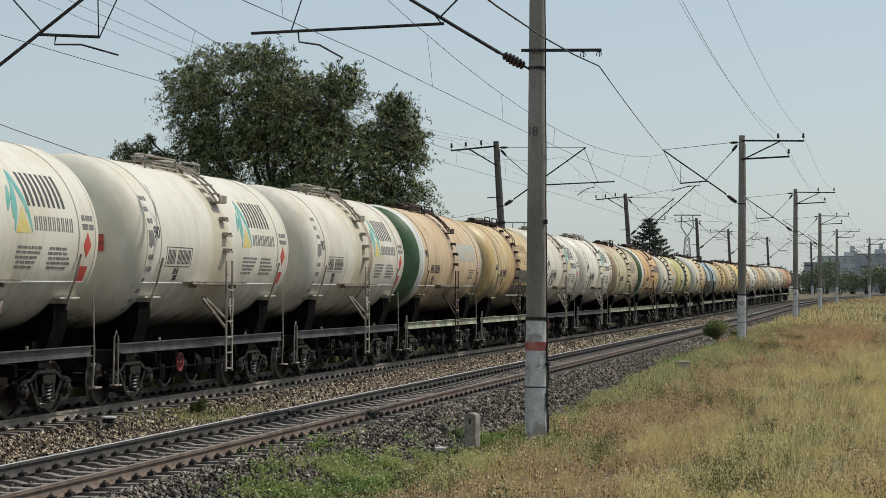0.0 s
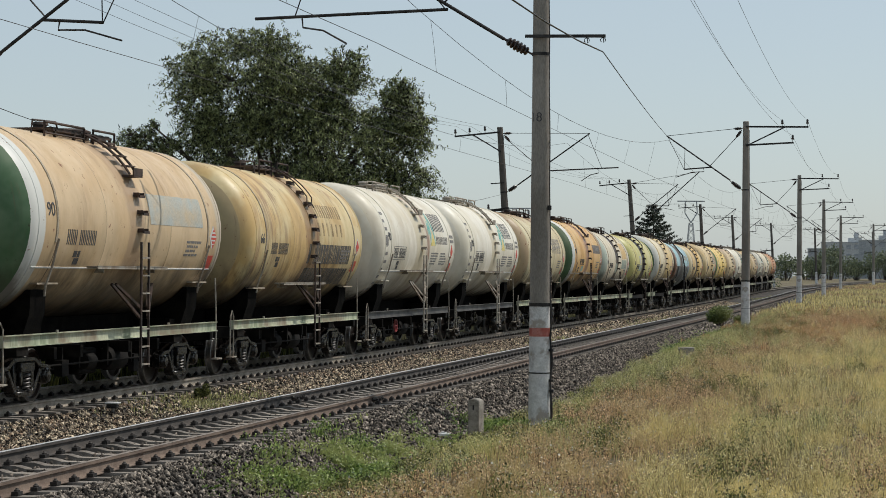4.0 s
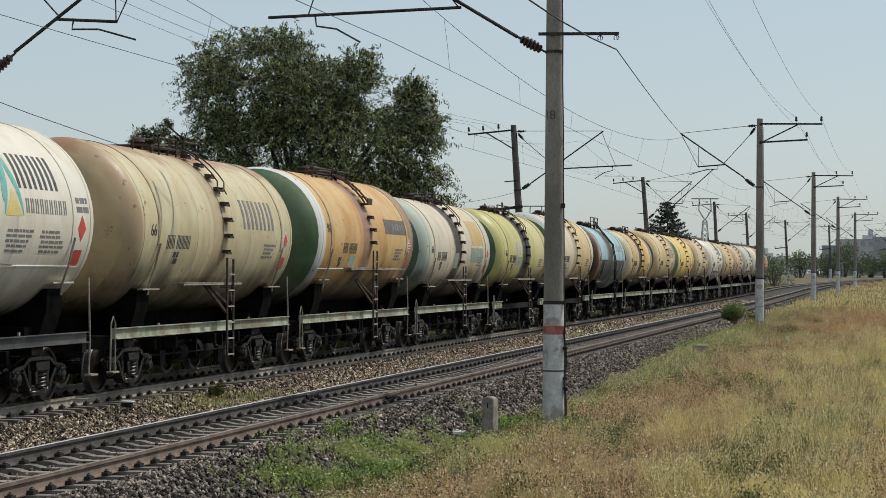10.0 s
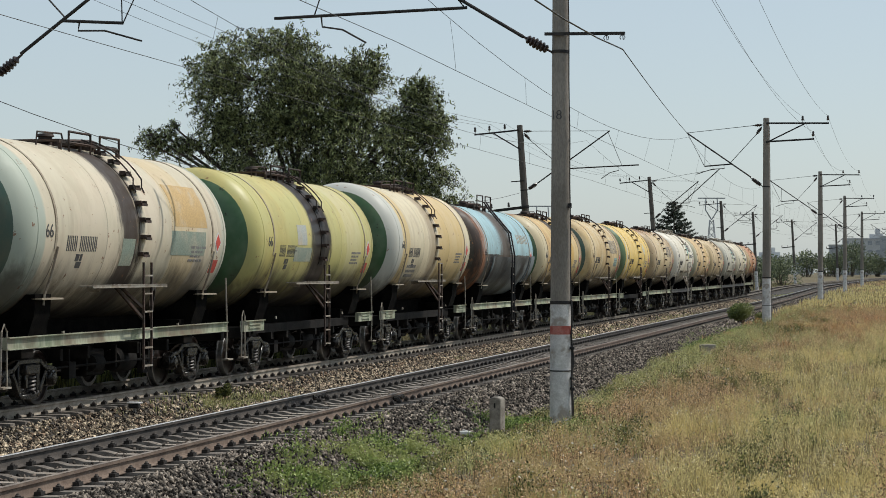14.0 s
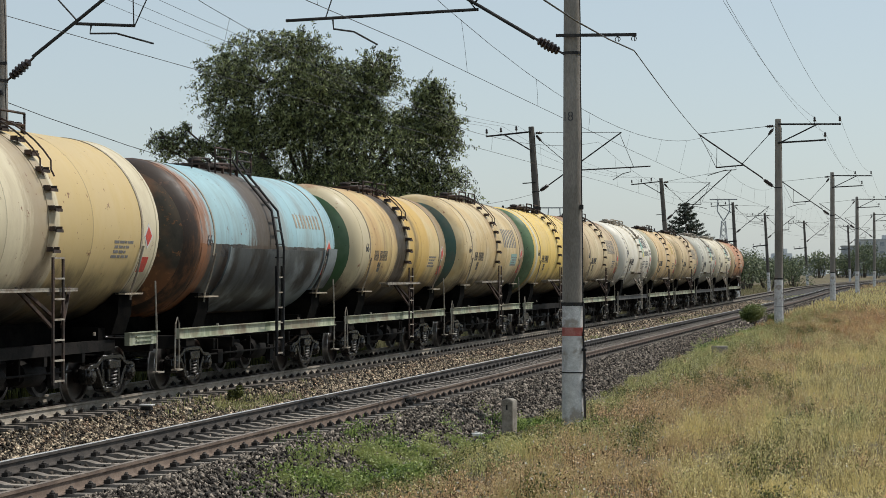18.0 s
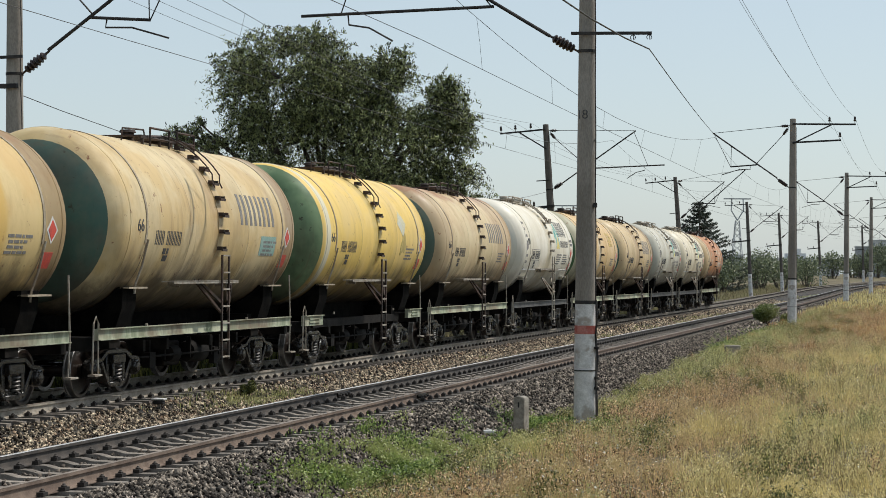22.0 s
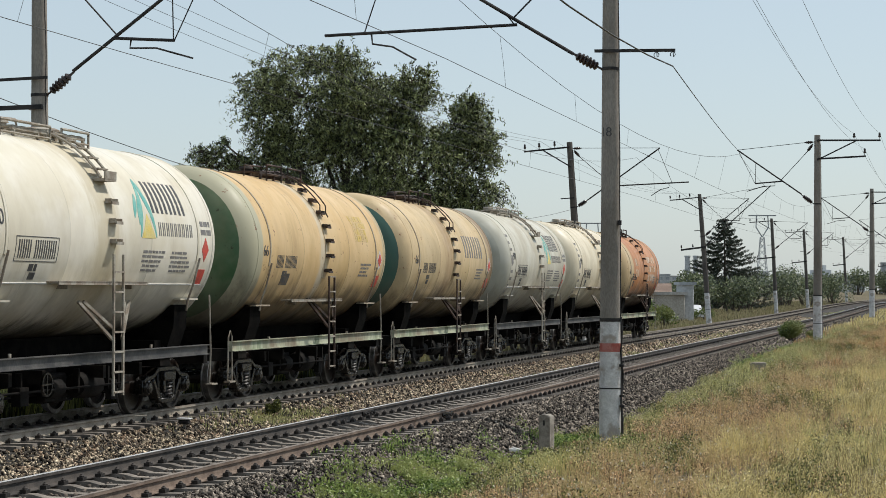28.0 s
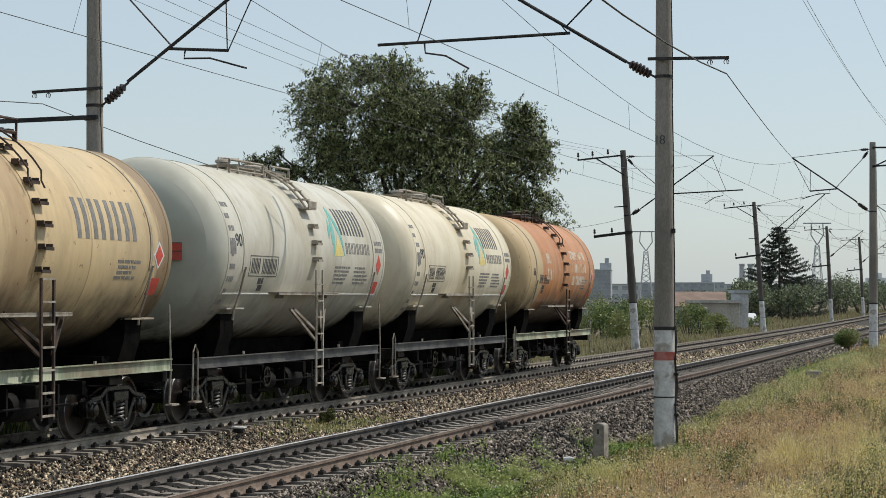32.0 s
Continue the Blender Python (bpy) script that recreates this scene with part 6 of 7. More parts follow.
    blade_field("far_dry_grass", x[m], y[m], z[m], np.full(m.sum(), 0.3), 0.05, 4, 0.25, STRAW, "straw-coloured dry grass in the distance")
    blade_field("far_brown_weeds", x[~m], y[~m], z[~m], np.full((~m).sum(), 0.3), 0.05, 4, 0.25, RUSSET, "russet weeds in the distance", category="weeds")
    # green weeds by the ballast, in clumps
    gx, gy = [], []
    for cx, cy, sx, sy, n in ((-7.75, 29.4, 0.3, 1.2, 330), (-7.5, 28.3, 0.3, 0.9, 150), (-8.0, 26.6, 0.25, 0.9, 120), (-7.75, 32.4, 0.3, 1.2, 130), (-7.6, 33.8, 0.15, 0.4, 25), (-7.35, 38.0, 0.3, 0.7, 170), (-6.2, 38.5, 0.22, 0.5, 90), (-7.6, 77, 0.4, 3.5, 200), (-6.9, 71, 0.5, 2.5, 110), (-7.4, 90, 0.5, 5, 200), (-8.4, 30.5, 0.3, 2.5, 60), (-7.6, 26.2, 0.3, 0.9, 60), (-7.9, 24.9, 0.25, 0.7, 25)):
        gx.append(RNG.normal(cx, sx, n)), gy.append(RNG.normal(cy, sy, n))
    x, y = np.concatenate(gx), np.concatenate(gy)
    keep = value_noise(x, y / 2, 0.24, 61) > 0.47
    x, y = x[keep], y[keep]
    z = np.maximum(field_z(x, y), np.interp(x, [p[0] for p in BED], [p[1] for p in BED]))
    blade_field("green_weeds", x, y, z, RNG.uniform(0.06, 0.18, len(x)), 0.016, 4, 0.07, FRESH, "fresh green weeds along the ballast edge", 0.8, "weeds")
    v, f = leaf_cloud(np.repeat(np.stack([x, y, z], 1), 22, 0) + RNG.normal(0, 0.085, (len(x) * 22, 3)) * [1, 1, 0.6] + [0, 0, 0.1], 0.05, 0.6, 0)
    solid("weed_leaves", fast_mesh("weed_leaves", v, f), FRESH, "small green leaves of low weeds", "weeds", "stuff")
    # weeds between the tracks
    x, y = RNG.normal(-13.7, 0.3, 260), RNG.normal(39.5, 1.7, 260)
    z = np.interp(x, [p[0] for p in BED], [p[1] for p in BED])
    blade_field("track_weeds", x, y, z, RNG.uniform(0.06, 0.16, 260), 0.015, 7, 0.06, SAGE, "thin yellowish weeds in the ballast", 0.7, "weeds")
    x, y = RNG.uniform(-14, -11.9, 900), RNG.uniform(60, 230, 900)
    keep = value_noise(x, y / 4, 2.0, 41) > 0.5
    x, y = x[keep], y[keep]
    z = np.interp(x, [p[0] for p in BED], [p[1] for p in BED]) + np.where(y > 110, 1.77e-5 * (y - 110) ** 2, 0)
    blade_field("sparse_weeds", x, y, z, RNG.uniform(0.06, 0.2, len(x)), 0.03, 7, 0.12, SAGE, "sparse yellowish weeds between the tracks", 0.7, "weeds")
    # strip beyond the tracks
    y = 22 + 300 * RNG.random(16000) ** 1.6
    x = -18.9 - 9 * RNG.random(16000) ** 1.3
    p = np.array([along(b, a) for a, b in zip(x, y)])
    z = field_z(p[:, 0], p[:, 1])
    # added dark weeds hiding the sunlit verge, as shade behind the wheels
    wy, wx = RNG.uniform(14, 64, 9000), RNG.uniform(-19.3, -17.7, 9000)
    wz = np.maximum(field_z(wx, wy), np.interp(wx, [b[0] for b in BED], [b[1] for b in BED]))
    blade_field("shade_weeds", wx, wy, wz, RNG.uniform(0.4, 0.95, 9000), 0.035, 7, 0.1, FORB, "tall dark weeds added beyond the far rail as a shade screen", 0.5, "weeds")
    blade_field("verge_grass", p[:, 0], p[:, 1], z, RNG.uniform(0.15, 0.5, 16000), 0.035, 6, 0.15, VERGE, "dry grass strip beyond the tracks")


def tree(name, x, y, lobes, right, mt, leaf, aspect, per, trunk_r, label, twigs_per=1.0, forks=None):
    """A tree at x, y; lobes: (offset along right, height, radius across, radius up, depth offset)."""
    z0 = ground_z(x, y) - 0.1
    base = Vector((x, y, z0))
    t = empty(name, Matrix.Translation(base), label, "tree")
    rt, fw = Vector((right[0], right[1], 0)).normalized(), Vector((-right[1], right[0], 0)).normalized()
    g = Geo()
    top = max(l[1] for l in lobes)
    mean = sum(l[0] for l in lobes) / len(lobes)
    fork = rt * (mean * 0.4) + Vector((0, 0, top * 0.3))
    g.tube([(0, 0, -0.2), fork * 0.5 + Vector((0.05, 0.02, 0)), fork], trunk_r, 9, trunk_r * 0.75)
    pts = []
    for a, h, ra, rh, dp in lobes:
        c = rt * a + fw * dp + Vector((0, 0, h))
        mid = fork.lerp(c, 0.5) + Vector((RNG.normal(0, 0.2), RNG.normal(0, 0.2), 0.3))
        limbs = Geo()
        limbs.tube([fork * 0.96, mid, c], trunk_r * 0.45, 6, trunk_r * 0.1)
        n = int(twigs_per * 34 * ra * rh)
        d = RNG.normal(0, 1, (n, 3))
        d /= np.linalg.norm(d, axis=1)[:, None]
        q = d * (0.3 + 0.75 * RNG.random((n, 1)) ** 0.55)
        local = np.outer(q[:, 0] * ra, rt) + np.outer(q[:, 1] * ra * 0.9, fw)
        local[:, 2] = q[:, 2] * rh
        ends = np.array(c) + local
        if twigs_per > 2 and ra > 1.15:
            across, tall = ends @ np.array(rt), ends[:, 2]
            ends = ends[0.6 * value_noise(across, tall, 0.8, 77) + 0.4 * value_noise(ends @ np.array(fw), tall, 0.6, 78) > 0.34]
        for e in ends[:: max(1, len(ends) // 14)]:
            limbs.tube([c, Vector(c).lerp(Vector(e), 0.6) + Vector((0, 0, 0.1)), e], trunk_r * 0.1, 4, trunk_r * 0.03)
        pts.append(ends)
        part("limb", limbs.mesh("limb", fix=False), BARK, t)
    ends = np.concatenate(pts)
    n = len(ends)
    way = RNG.normal(0, 1, (n, 3)) * 0.5 + [0, 0, -0.2]
    out = ends - ends.mean(0)
    way += out / (np.linalg.norm(out, axis=1)[:, None] + 0.1) * 0.6
    k = RNG.random((n, per, 1))
    c = ends[:, None] + way[:, None] * k * leaf * 3.6 + RNG.normal(0, leaf * 0.3, (n, per, 3)) - np.array([0, 0, 1]) * k * k * leaf * 1.5
    v, f = leaf_cloud(c.reshape(-1, 3), leaf, aspect, 0.35)
    part("trunk", g.mesh("trunk"), BARK, t, "grey brown trunk")
    part("crown", fast_mesh("crown", v, f), mt, t, "loose crown of narrow leaves")
    return t


def build_trees():
    right = (0.977, 0.213)
    px = lambda a, b, ra, rh, dp=0.0: ((a - 500) / 36.9, 2.7 + (511 - b) / 36.9, ra, rh, dp)
    lobes = [px(405, 165, 2.9, 2.4), px(490, 205, 2.0, 2.3, -0.8), px(592, 200, 1.6, 1.9, 0.6), px(675, 255, 1.3, 1.9), px(338, 175, 1.3, 1.5, 0.7),
             px(452, 275, 3.1, 2.4, 0.4), px(590, 300, 2.9, 2.2, -0.5), px(715, 335, 1.2, 0.9), px(252, 266, 0.75, 0.45), px(262, 246, 0.35, 0.35, 0.4), px(226, 264, 0.4, 0.25, -0.3), px(292, 278, 0.9, 0.45, 0.2), px(236, 284, 0.5, 0.3), px(352, 250, 1.1, 1.1, 0.3),
             px(560, 360, 3.6, 1.8), px(410, 360, 3.6, 1.8), px(462, 106, 1.5, 0.9), px(598, 140, 1.0, 0.8), px(688, 190, 0.7, 0.7), px(675, 380, 1.9, 1.6), px(530, 430, 3.6, 1.4), px(515, 168, 1.3, 1.3, 0.5), px(560, 195, 1.4, 1.6, -0.4), px(700, 215, 1.1, 1.4, 0.3), px(725, 265, 0.7, 1.0), px(745, 385, 0.8, 0.6)]
    tree("willow_tree", -27.8, 91.2, lobes, right, WILLOW, 0.2, 0.26, 26, 0.38, "large dense willow with dark narrow leaves behind the train", 3.9)


def bush(name, x, y, wide, high, mt, leaf, count, label, group="", category="bush", z=None):
    z = ground_z(x, y) if z is None else z
    t = empty(name, Matrix.Translation((x, y, z)), label, category, group)
    cs = []
    n = max(4, int(wide * 2.2))
    for i in range(n):
        a = RNG.uniform(0, 2 * np.pi)
        r = wide / 2 * RNG.uniform(0.1, 0.75)
        cs.append((r * math.cos(a), r * math.sin(a), high * RNG.uniform(0.3, 0.78), wide * RNG.uniform(0.16, 0.3), high * RNG.uniform(0.18, 0.3)))
        part("stem", Geo().tube([(0.3 * r * math.cos(a), 0.3 * r * math.sin(a), -0.1), cs[-1][:3]], 0.02 + 0.012 * high, 5, 0.008), BARK, t)
    cs = np.array(cs)
    q = RNG.integers(0, n, count)
    d = RNG.normal(0, 1, (count, 3))
    d /= np.linalg.norm(d, axis=1)[:, None]
    d *= 0.45 + 0.65 * RNG.random((count, 1))
    c = cs[q, :3] + d * cs[q][:, [3, 3, 4]]
    c[:, 2] = np.maximum(c[:, 2], 0.03)
    v, f = leaf_cloud(c, leaf, 0.6, 0.1)
    part("foliage", fast_mesh("foliage", v, f), mt, t)
    return t


def build_bushes():
    row = "bushes beyond the tracks"
    for x, y, w, h in ((-27.5, 130, 3.2, 2.3), (-25.4, 126, 3.0, 2.6), (-23.6, 122, 2.6, 2.1), (-23.4, 128, 3.2, 2.9), (-21.9, 139, 3.4, 2.6), (-20.8, 138, 3.0, 2.5), (-20.0, 141, 2.6, 2.0), (-29.5, 141, 4.5, 3.4), (-26.2, 150, 4.0, 3.0), (-30.5, 120, 4, 2.6), (-26, 112, 3.5, 2.2)):
        bush("bush", x, y, w, h, BUSH_LEAF, 0.16, 1500, "leafy green bush in dry grass beyond the tracks", row)
    for x, y, w, h in ((-25.6, 205, 5, 4.4), (-23.0, 214, 5, 4.2), (-27.2, 214, 5, 5), (-22.9, 228, 5, 4.6), (-24.9, 262, 6, 5.2), (-22.0, 268, 6, 5.6), (-19.5, 276, 6, 5.0), (-23.5, 290, 7, 6), (-17.5, 300, 6, 5), (-31, 240, 7, 3.6), (-36, 190, 6, 2.8), (-33, 170, 5, 2.6)):
        bush("bush", x, y, w, h, FAR_LEAF, 0.3, 1900, "broad green bush in the distance", "far bushes")
    for i, x in enumerate(np.linspace(-14, 22, 13)):
        y = 440 + 9 * math.sin(i * 2.3)
        bush("bush", x, y, 7, 6.5 + 1.5 * math.sin(i * 1.7), FAR_LEAF, 0.45, 1400, "dense tree belt bush in the far distance", "far tree belt")
    for i, x in enumerate(np.linspace(-60, -16, 12)):
        y = 395 + 20 * math.sin(i * 1.3) + i * 3
        bush("bush", x, y, 8, 3.0 + 0.5 * math.sin(i * 2.1) + (2.4 if x > -30 else 0), FAR_LEAF, 0.5, 1200, "dense tree belt bush in the far distance", "far tree belt")
    bush("shrub", -13.95, 39.6, 0.5, 0.4, FORB, 0.04, 2600, "small dark green shrub between the tracks", z=-0.36)
    bush("shrub", -8.0, 106.0, 2.4, 1.45, BUSH_LEAF, 0.1, 6000, "low green shrub beside a mast")
    for x, w in ((-22.6, 2.0), (-21.2, 1.8), (-20.2, 1.6)):
        bush("bush", x, 168.4, w, 1.25, BUSH_LEAF, 0.1, 1100, "low green bush in dry grass", row)
    bush("shrub", 0.9, 117, 1.8, 1.6, BUSH_LEAF, 0.1, 1200, "green shrub in dry grass")


def build_spruce():
    x, y, high = -26.5, 236.8, 11.0
    z = ground_z(x, y)
    t = empty("spruce_tree", Matrix.Translation((x, y, z)), "dark spruce with drooping branches and gaps", "tree")
    part("trunk", Geo().tube([(0, 0, -0.3), (0.05, 0, high * 0.5), (0, 0.05, high)], 0.22, 8, 0.03), BARK, t)
    c, g = [], Geo()
    for i in range(26):
        h = 1.0 + (high - 1.2) * i / 25
        reach = 7.0 * (1 - i / 26.5) ** 0.95 + 0.25
        for k in range(9):
            a = RNG.uniform(0, 2 * np.pi)
            r = reach * RNG.uniform(0.6, 1.12)
            p0 = np.array([0, 0, h])
            p1 = np.array([math.cos(a) * r * 0.6, math.sin(a) * r * 0.6, h - 0.13 * r])
            p2 = np.array([math.cos(a) * r, math.sin(a) * r, h - 0.04 * r + 0.1])
            g.tube([p0, p1, p2], 0.035, 4, 0.01)
            for m in np.linspace(0.2, 1, int(8 + 9 * r)):
                q = p0 + (p1 - p0) * min(m / 0.6, 1) + (p2 - p1) * max((m - 0.6) / 0.4, 0)
                c += [q + RNG.normal(0, 0.07, 3) - [0, 0, 0.08] for _ in range(4)]
    tagged(part("crown", g.mesh("crown", fix=False), BARK, t), kind="stuff")
    v, f = leaf_cloud(np.array(c), 0.34, 0.22, 0.6)
    part("needles", fast_mesh("needles", v, f), SPRUCE_LEAF, t)


# ---- distant buildings ----
# grey and pale walls and panes carry distance haze as lighter, bluer colour
WALL_GREY = surface("haze_grey_wall", (0.36, 0.385, 0.41), (0.44, 0.46, 0.48), 0.9, 0, 0.3, 4, 0.1, 0.02, each=0.12)
WALL_PALE = surface("haze_pale_wall", (0.5, 0.515, 0.525), (0.58, 0.59, 0.595), 0.9, 0, 0.3, 4, 0.1, 0.02, each=0.12)
GARAGE_WALL = surface("garage_wall", (0.36, 0.33, 0.29), (0.46, 0.43, 0.38), 0.9, 0, 0.6, 8, 0.2, 0.01)
ROOF_SHEET = surface("roof_sheet", (0.4, 0.38, 0.35), (0.5, 0.48, 0.45), 0.8, 0, 0.8, 8, 0.2, 0.02)
ROOF_RED = surface("red_brown_roof", (0.2, 0.135, 0.1), (0.26, 0.18, 0.14), 0.85, 0, 0.8, 8, 0.2, 0.02)
GLASS_HAZED = surface("hazed_pane", (0.3, 0.33, 0.36), (0.4, 0.42, 0.45), 0.15, 0, 0.5, 3, 0)


def house(name, x, y, w, d, h, wall, roof, label, rows=0, cols=0, turn=0.0, pitch=0.0, category="building", tower=None):
    z = ground_z(x, y) - 0.3
    b = empty(name, pose(x, y, z, 0, 0, turn), label, category)
    part("wall", Geo().box(0, 0, h / 2, w, d, h).mesh("wall", bevel=0.03), wall, b)
    if pitch:
        g = Geo().add([(-w / 2 - 0.3, -d / 2 - 0.3, h), (w / 2 + 0.3, -d / 2 - 0.3, h), (w / 2 + 0.3, d / 2 + 0.3, h), (-w / 2 - 0.3, d / 2 + 0.3, h), (-w / 2 - 0.3, 0, h + pitch), (w / 2 + 0.3, 0, h + pitch)],
                      [(0, 1, 5, 4), (2, 3, 4, 5), (0, 4, 3), (1, 2, 5), (0, 3, 2, 1)])
        part("roof", g, roof, b)
    else:
        part("roof", Geo().box(0, 0, h + 0.12, w + 0.4, d + 0.4, 0.24), roof, b)
    if rows:
        ww, hh = w / cols * 0.55, h / rows * 0.5
        pane = Geo().box(0, 0, 0, ww, 0.12, hh).mesh("window")
        frame_me = Geo().box(0, 0.0, -hh / 2, ww * 1.1, 0.3, 0.12).mesh("sill")
        for i in range(cols):
            for j in range(rows):
                m = pose(-w / 2 + (i + 0.5) * w / cols, -d / 2 - 0.03, (j + 0.55) * h / rows)
                win = part("window", pane, GLASS_HAZED, b, "", m)
                part("sill", frame_me, wall, win)
    if tower:
        tx, tw, th = tower
        part("tower", Geo().box(tx, 0, h + th / 2, tw, tw, th).box(tx + tw * 0.1, 0, h + th + 0.8, tw * 0.35, tw * 0.35, 1.8), wall, b, "square roof tower")
    return b


def chimney(x, y, h, r):
    part("shaft", Geo().lathe([(r, -0.5), (r * 0.75, h), (r * 0.95, h), (r * 0.95, h + 0.8), (r * 0.6, h + 0.8)], 12, "z"), WALL_GREY, empty("chimney", pose(x, y, ground_z(x, y)), "tall grey factory chimney", "chimney", "factory chimneys"))


def pylon(x, y, h):
    p = empty("power_pylon", pose(x, y, ground_z(x, y) - 0.2, 0, 0, 15), "grey lattice power pylon with forked head", "pylon", "power pylons")
    waist = h * 0.72
    wid = lambda z: 1.9 - 1.35 * z / waist
    for a in (-1, 1):
        for b in (-1, 1):
            part("leg", Geo().beam((a * wid(0), b * wid(0), 0), (a * wid(waist), b * wid(waist), waist), 0.16, 0.16), WALL_GREY, p)
    g = Geo()
    n = 9
    for i in range(n):
        z0, z1 = waist * i / n, waist * (i + 1) / n
        for a in (-1, 1):
            g.beam((-wid(z0), a * wid(z0), z0), (wid(z1), a * wid(z1), z1), 0.09, 0.09).beam((wid(z0), a * wid(z0), z0), (-wid(z1), a * wid(z1), z1), 0.09, 0.09)
            g.beam((a * wid(z0), -wid(z0), z0), (a * wid(z1), wid(z1), z1), 0.09, 0.09)
    tagged(part("lattice", g, WALL_GREY, p), kind="stuff")
    part("fork", Geo().beam((0, 0, waist), (-1.9, 0, h * 0.85), 0.4, 0.3).beam((0, 0, waist), (1.9, 0, h * 0.85), 0.4, 0.3).beam((-1.9, 0, h * 0.85), (-1.7, 0, h), 0.3, 0.3).beam((1.9, 0, h * 0.85), (1.7, 0, h), 0.3, 0.3), WALL_GREY, p)
    part("cross_arm", Geo().beam((-4.2, 0, h), (4.2, 0, h), 0.35, 0.35), WALL_GREY, p)


def build_town():
    house("garage", -23.9, 164.8, 3.8, 5, 2.6, GARAGE_WALL, ROOF_SHEET, "low grey concrete garage with a pale roof edge", turn=14, category="garage")
    house("shed", -21.8, 165.6, 1.0, 4, 3.4, WALL_PALE, WALL_GREY, "narrow pale concrete shed beside a garage", turn=14, category="shed")
    house("house", -28.9, 184.5, 6.0, 7, 2.2, WALL_PALE, ROOF_RED, "low house with a red brown roof", 1, 4, 10, 1.35, "house")
    house("house", -37.5, 176, 7, 6, 2.6, WALL_PALE, ROOF_SHEET, "low pale house with a sheet roof", 1, 3, 10, 0, "house")
    house("factory", -139, 845, 34, 14, 7.5, WALL_GREY, WALL_PALE, "wide grey factory block on the skyline", 3, 10, 8, category="factory")
    house("factory", -121, 872, 24, 14, 7, WALL_PALE, WALL_GREY, "pale factory block on the skyline", 3, 8, 8, category="factory")
    house("factory", -134, 905, 16, 14, 8, WALL_GREY, WALL_PALE, "grey factory with a square roof tower", 3, 6, 8, category="factory", tower=(0, 5, 4))
    house("factory", -140, 690, 8, 10, 11, WALL_GREY, WALL_PALE, "tall grey factory block among trees", 4, 5, 8, category="factory", tower=(2, 4, 2.5))
    house("factory", -164, 790, 40, 12, 6.5, WALL_PALE, WALL_GREY, "long low pale factory hall", 2, 10, 8, category="factory")
    house("factory", -66, 660, 13, 10, 7, WALL_PALE, WALL_GREY, "pale factory block behind bushes", 2, 5, 8, category="factory")
    house("factory", -46, 715, 30, 12, 6.2, WALL_PALE, WALL_GREY, "large pale factory hall with a roof tower", 2, 8, 8, category="factory", tower=(0, 7, 2))
    house("apartment_block", -14, 530, 9, 10, 8, WALL_GREY, WALL_PALE, "grey block of flats behind bushes", 3, 4, 4)
    house("apartment_block", -9.5, 612, 16, 12, 11, WALL_PALE, WALL_GREY, "pale block of flats on the skyline", 4, 7, 2, tower=(2, 4, 1.5))
    house("apartment_block", 3, 575, 18, 12, 11, WALL_GREY, WALL_PALE, "grey block of flats on the skyline", 4, 7, 0, tower=(-2, 3, 1.5))
    chimney(-117.6, 902, 15.5, 1.5)
    chimney(-113.9, 903, 15.5, 1.5)
    chimney(-150, 800, 13, 1.3)
    pylon(-106.3, 593.5, 21)
    pylon(-56.5, 607.8, 23.5)


CAR_PAINT = surface("white_car_paint", (0.7, 0.71, 0.72), (0.66, 0.67, 0.68), 0.25, 0, 1, 20, 0.02)


def build_car():
    x, y = -22.3, 173.0
    c = empty("parked_car", pose(x, y, ground_z(x, y), 0, 0, 20), "small white parked car beside a shed", "car")
    body = Geo()
    prof = [(-2.0, 0.35), (-2.05, 0.7), (-1.9, 0.85), (-1.1, 0.95), (-0.6, 1.38), (0.8, 1.4), (1.4, 0.98), (1.95, 0.9), (2.0, 0.5), (1.95, 0.32)]
    n = len(prof)
    body.add([(sx * 0.8, a, b) for sx in (-1, 1) for a, b in prof], [(i, (i + 1) % n, n + (i + 1) % n, n + i) for i in range(n)] + [tuple(range(n)), tuple(range(n, 2 * n))])
    part("body", body.mesh("body", bevel=0.05), CAR_PAINT, c)
    for sx in (-1, 1):
        part("window", Geo().add([(sx * 0.806, a, b) for a, b in ((-0.95, 0.97), (-0.55, 1.32), (0.75, 1.34), (1.2, 0.99))] + [(sx * 0.79, a, b) for a, b in ((-0.95, 0.97), (-0.55, 1.32), (0.75, 1.34), (1.2, 0.99))], [(0, 1, 2, 3), (4, 5, 6, 7)]), GLASS_HAZED, c)
        for yy in (-1.3, 1.25):
            part("wheel", Geo().lathe([(0.0, -0.09), (0.24, -0.1), (0.3, -0.07), (0.3, 0.07), (0.24, 0.1), (0.0, 0.09)], 16, "x", (sx * 0.76, yy, 0.3)), STEEL_DARK, c)


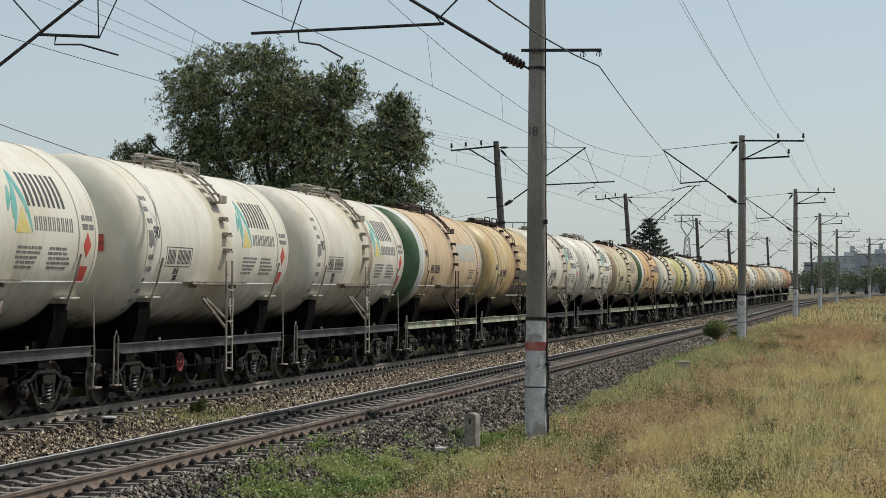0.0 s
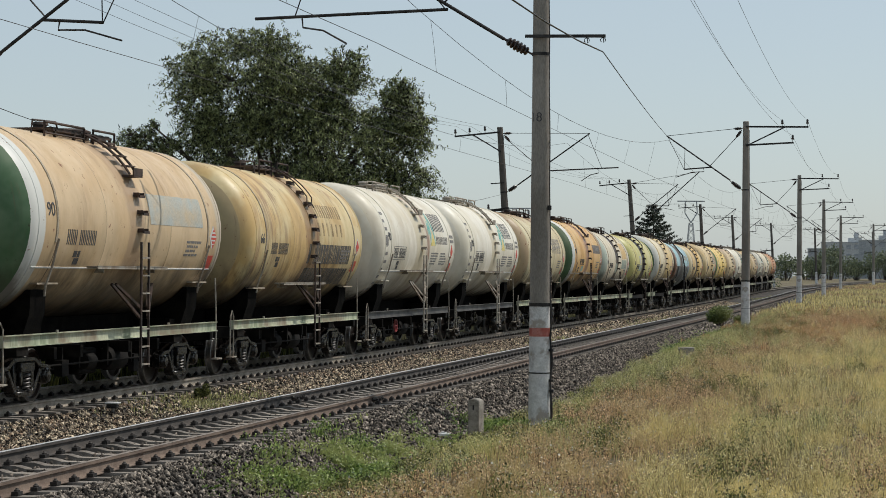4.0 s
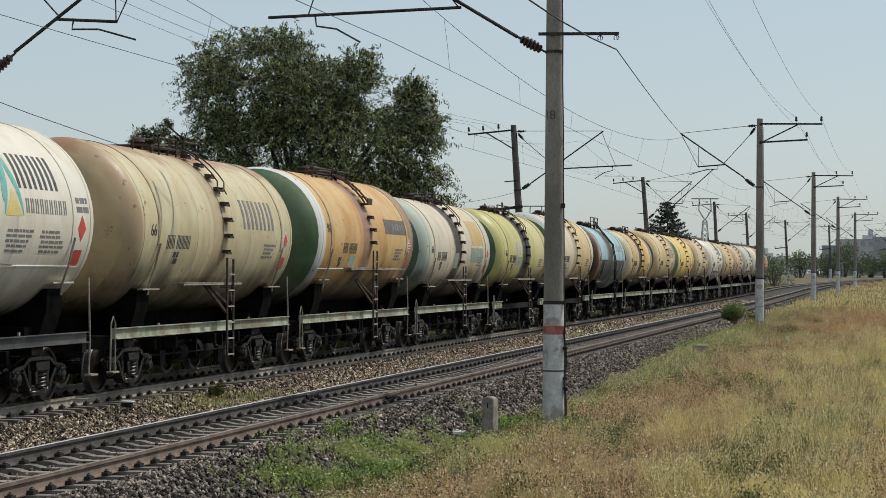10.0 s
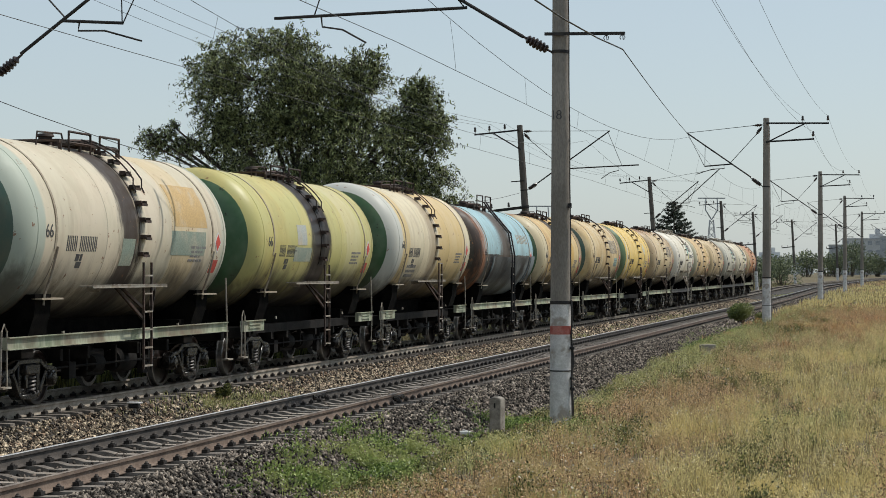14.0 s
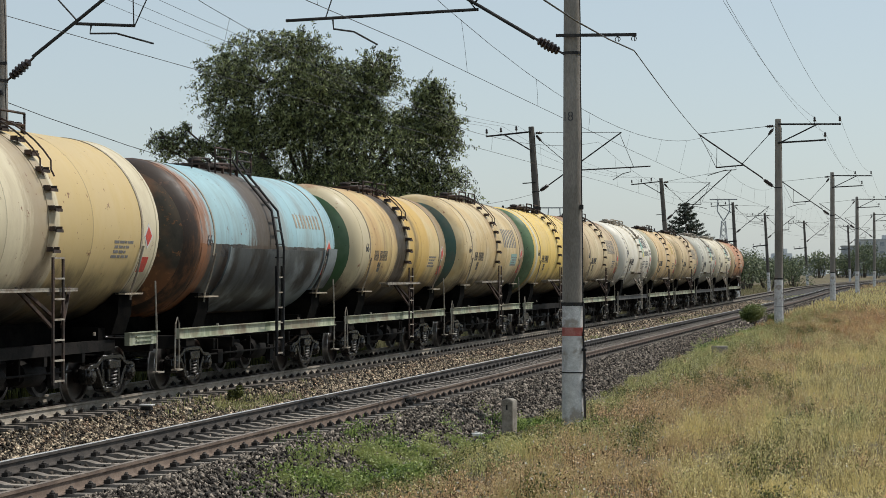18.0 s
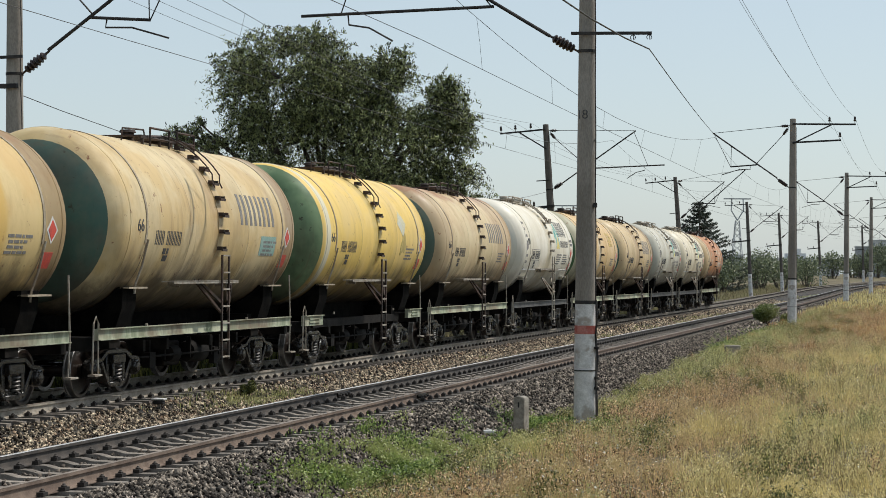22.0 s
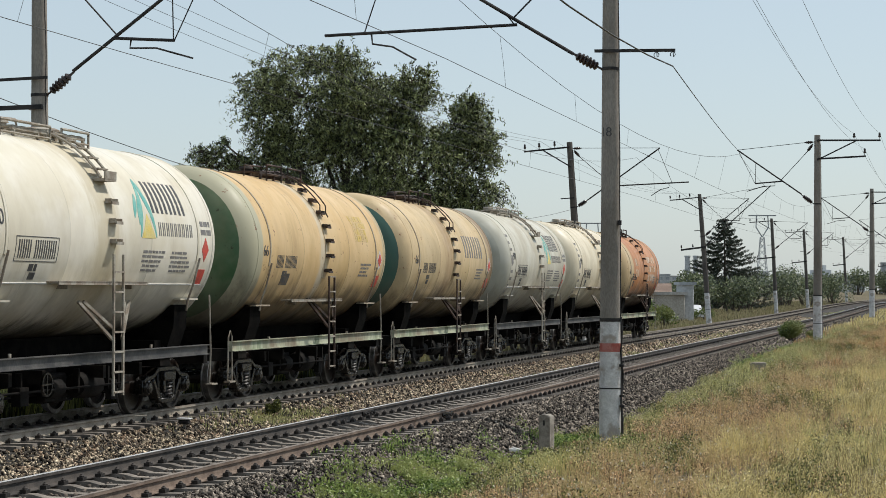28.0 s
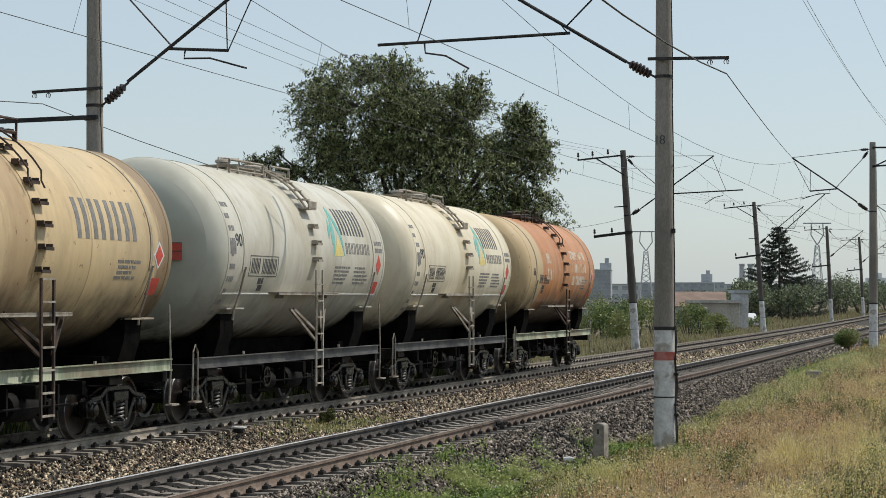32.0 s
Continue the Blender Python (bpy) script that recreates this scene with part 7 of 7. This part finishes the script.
# ---- small things by the track ----
def build_small():
    def spot(x, y):
        return max(ground_z(x, y), bed_z(x)) if -19 < x < -7.2 else ground_z(x, y)
    x, y = -7.3, 36.0
    post = empty("marker_post", pose(x, y, -0.66, 0, 0, -16), "short weathered concrete marker post", "marker post")
    stone = Geo()
    arch = [(-0.115, 0), (-0.115, 0.62)] + [(-0.115 * math.cos(a), 0.62 + 0.06 * math.sin(a)) for a in np.linspace(0.3, math.pi - 0.3, 6)] + [(0.115, 0.62), (0.115, 0)]
    n = len(arch)
    stone.add([(a, d, b) for d in (-0.1, 0.1) for a, b in arch], [(i, (i + 1) % n, n + (i + 1) % n, n + i) for i in range(n)] + [tuple(range(n)), tuple(range(n, 2 * n))])
    part("slab", stone.mesh("slab", bevel=0.012), WHITEWASH_OLD, post)
    part("slot", Geo().box(0, -0.102, 0.52, 0.03, 0.012, 0.1), IRON, post, "dark slot")
    solid("concrete_block", Geo().box(0, 0, 0.07, 0.5, 0.3, 0.3).mesh("concrete_block", bevel=0.02), CONCRETE, "small concrete block lying in grass", "block", m=pose(-6.26, 65.8, ground_z(-6.26, 65.8) + 0.14, 0, 0, 20))
    st = empty("track_marker", pose(-14.0, 34.9, -0.44), "small marker stake with a pale cap", "stake")
    part("stake", Geo().beam((0, 0, -0.1), (0, 0, 0.3), 0.05, 0.05), CONCRETE, st)
    part("bracket", Geo().box(0, 0, 0.26, 0.2, 0.14, 0.07).mesh("bracket", bevel=0.015), IRON, st, "dark bracket")
    part("cap", Geo().box(0, 0, 0.32, 0.26, 0.18, 0.035).mesh("cap", bevel=0.012), WHITEWASH, st, "pale flat cap")
    fr = empty("steel_hoop", pose(-14.6, 34.5, -0.33), "low thin steel hoop beside the rail", "hoop")
    part("rod", Geo().tube([(0, 0, -0.1), (0.0, 0, 0.28), (-0.48, -0.3, 0.28), (-0.48, -0.3, -0.1)], 0.014, 6), LADDER_PALE, fr)
    bag = Geo()
    for i in range(3):
        bag.box(0.05 * i, 0.02 * i, 0.04 + 0.02 * i, 0.2 - 0.04 * i, 0.12, 0.06, pose(0, 0, 0, 10 * i, 14 * i, 30 * i))
    solid("litter", bag.mesh("litter", bevel=0.01), WHITE_MARK, "crumpled white litter by the marker post", "litter", m=pose(-7.75, 35.3, bed_z(-7.75) + 0.03, 0, 0, 30))
    # figures on the first mast
    verts, faces = text_shape("18", 0.26, 0.002)
    s, u, z = RIGHT[0]
    r = 0.222 - 0.0077 * 6.0 + 0.002
    out = [((r + c) * math.cos(radians(-112) + a / r), (r + c) * math.sin(radians(-112) + a / r), 5.88 + b) for a, b, c in verts]
    mast_one = [o for o in scene.objects if o.name == "catenary_mast"][0]
    part("mast_number", Geo().add(out, faces), INK, mast_one, "black painted figures")


WHITEWASH_OLD = surface("old_whitewash", (0.34, 0.31, 0.265), (0.2, 0.175, 0.145), 0.9, 0, 6, 50, 0.4, 0.006)
build_trees()
build_spruce()
build_bushes()
build_town()
build_car()
build_small()
build_field()
scatter_stones("brown_ballast", 50000, 19, 90, -14.32, -11.55, 0.036, STONE_BROWN, "rusty brown crushed ballast stones between the tracks")
scatter_stones("crib_ballast", 18000, 18, 80, -11.6, -8.95, 0.034, STONE_CRIB, "dark brown crushed ballast stones between sleepers", -0.015)
scatter_stones("grey_ballast", 50000, 17, 95, -9.2, -7.35, 0.035, STONE_GREY, "grey crushed ballast stones on the track shoulder")
scatter_stones("far_ballast", 9000, 22, 75, -17.2, -14.3, 0.04, STONE_SHADED, "ballast stones under the train, coloured dark for its shade", -0.01)
scatter_stones("distant_ballast", 9000, 85, 190, -14.35, -11.6, 0.075, STONE_BROWN, "brown ballast stones further along the tracks")
scatter_stones("distant_shoulder", 7000, 90, 190, -9.0, -7.2, 0.08, STONE_GREY, "grey shoulder stones further along the tracks")


def motions():
    """The train rolls towards the camera and past it; its wheels turn."""
    times = [0, 0.5] + list(range(1, 32)) + [31.5, 32]
    for wagon, k in TRAIN:
        walk(wagon, [(t, on_line(travel(t, k), FAR)) for t in times])
    for wheel in WHEELS:
        y = wheel.location.y
        walk(wheel, [(i / 10, pose(0, y, WHEEL_R, math.degrees((travel(0, 0) - travel(i / 10, 0)) / WHEEL_R), 0, 0)) for i in range(321)])


motions()
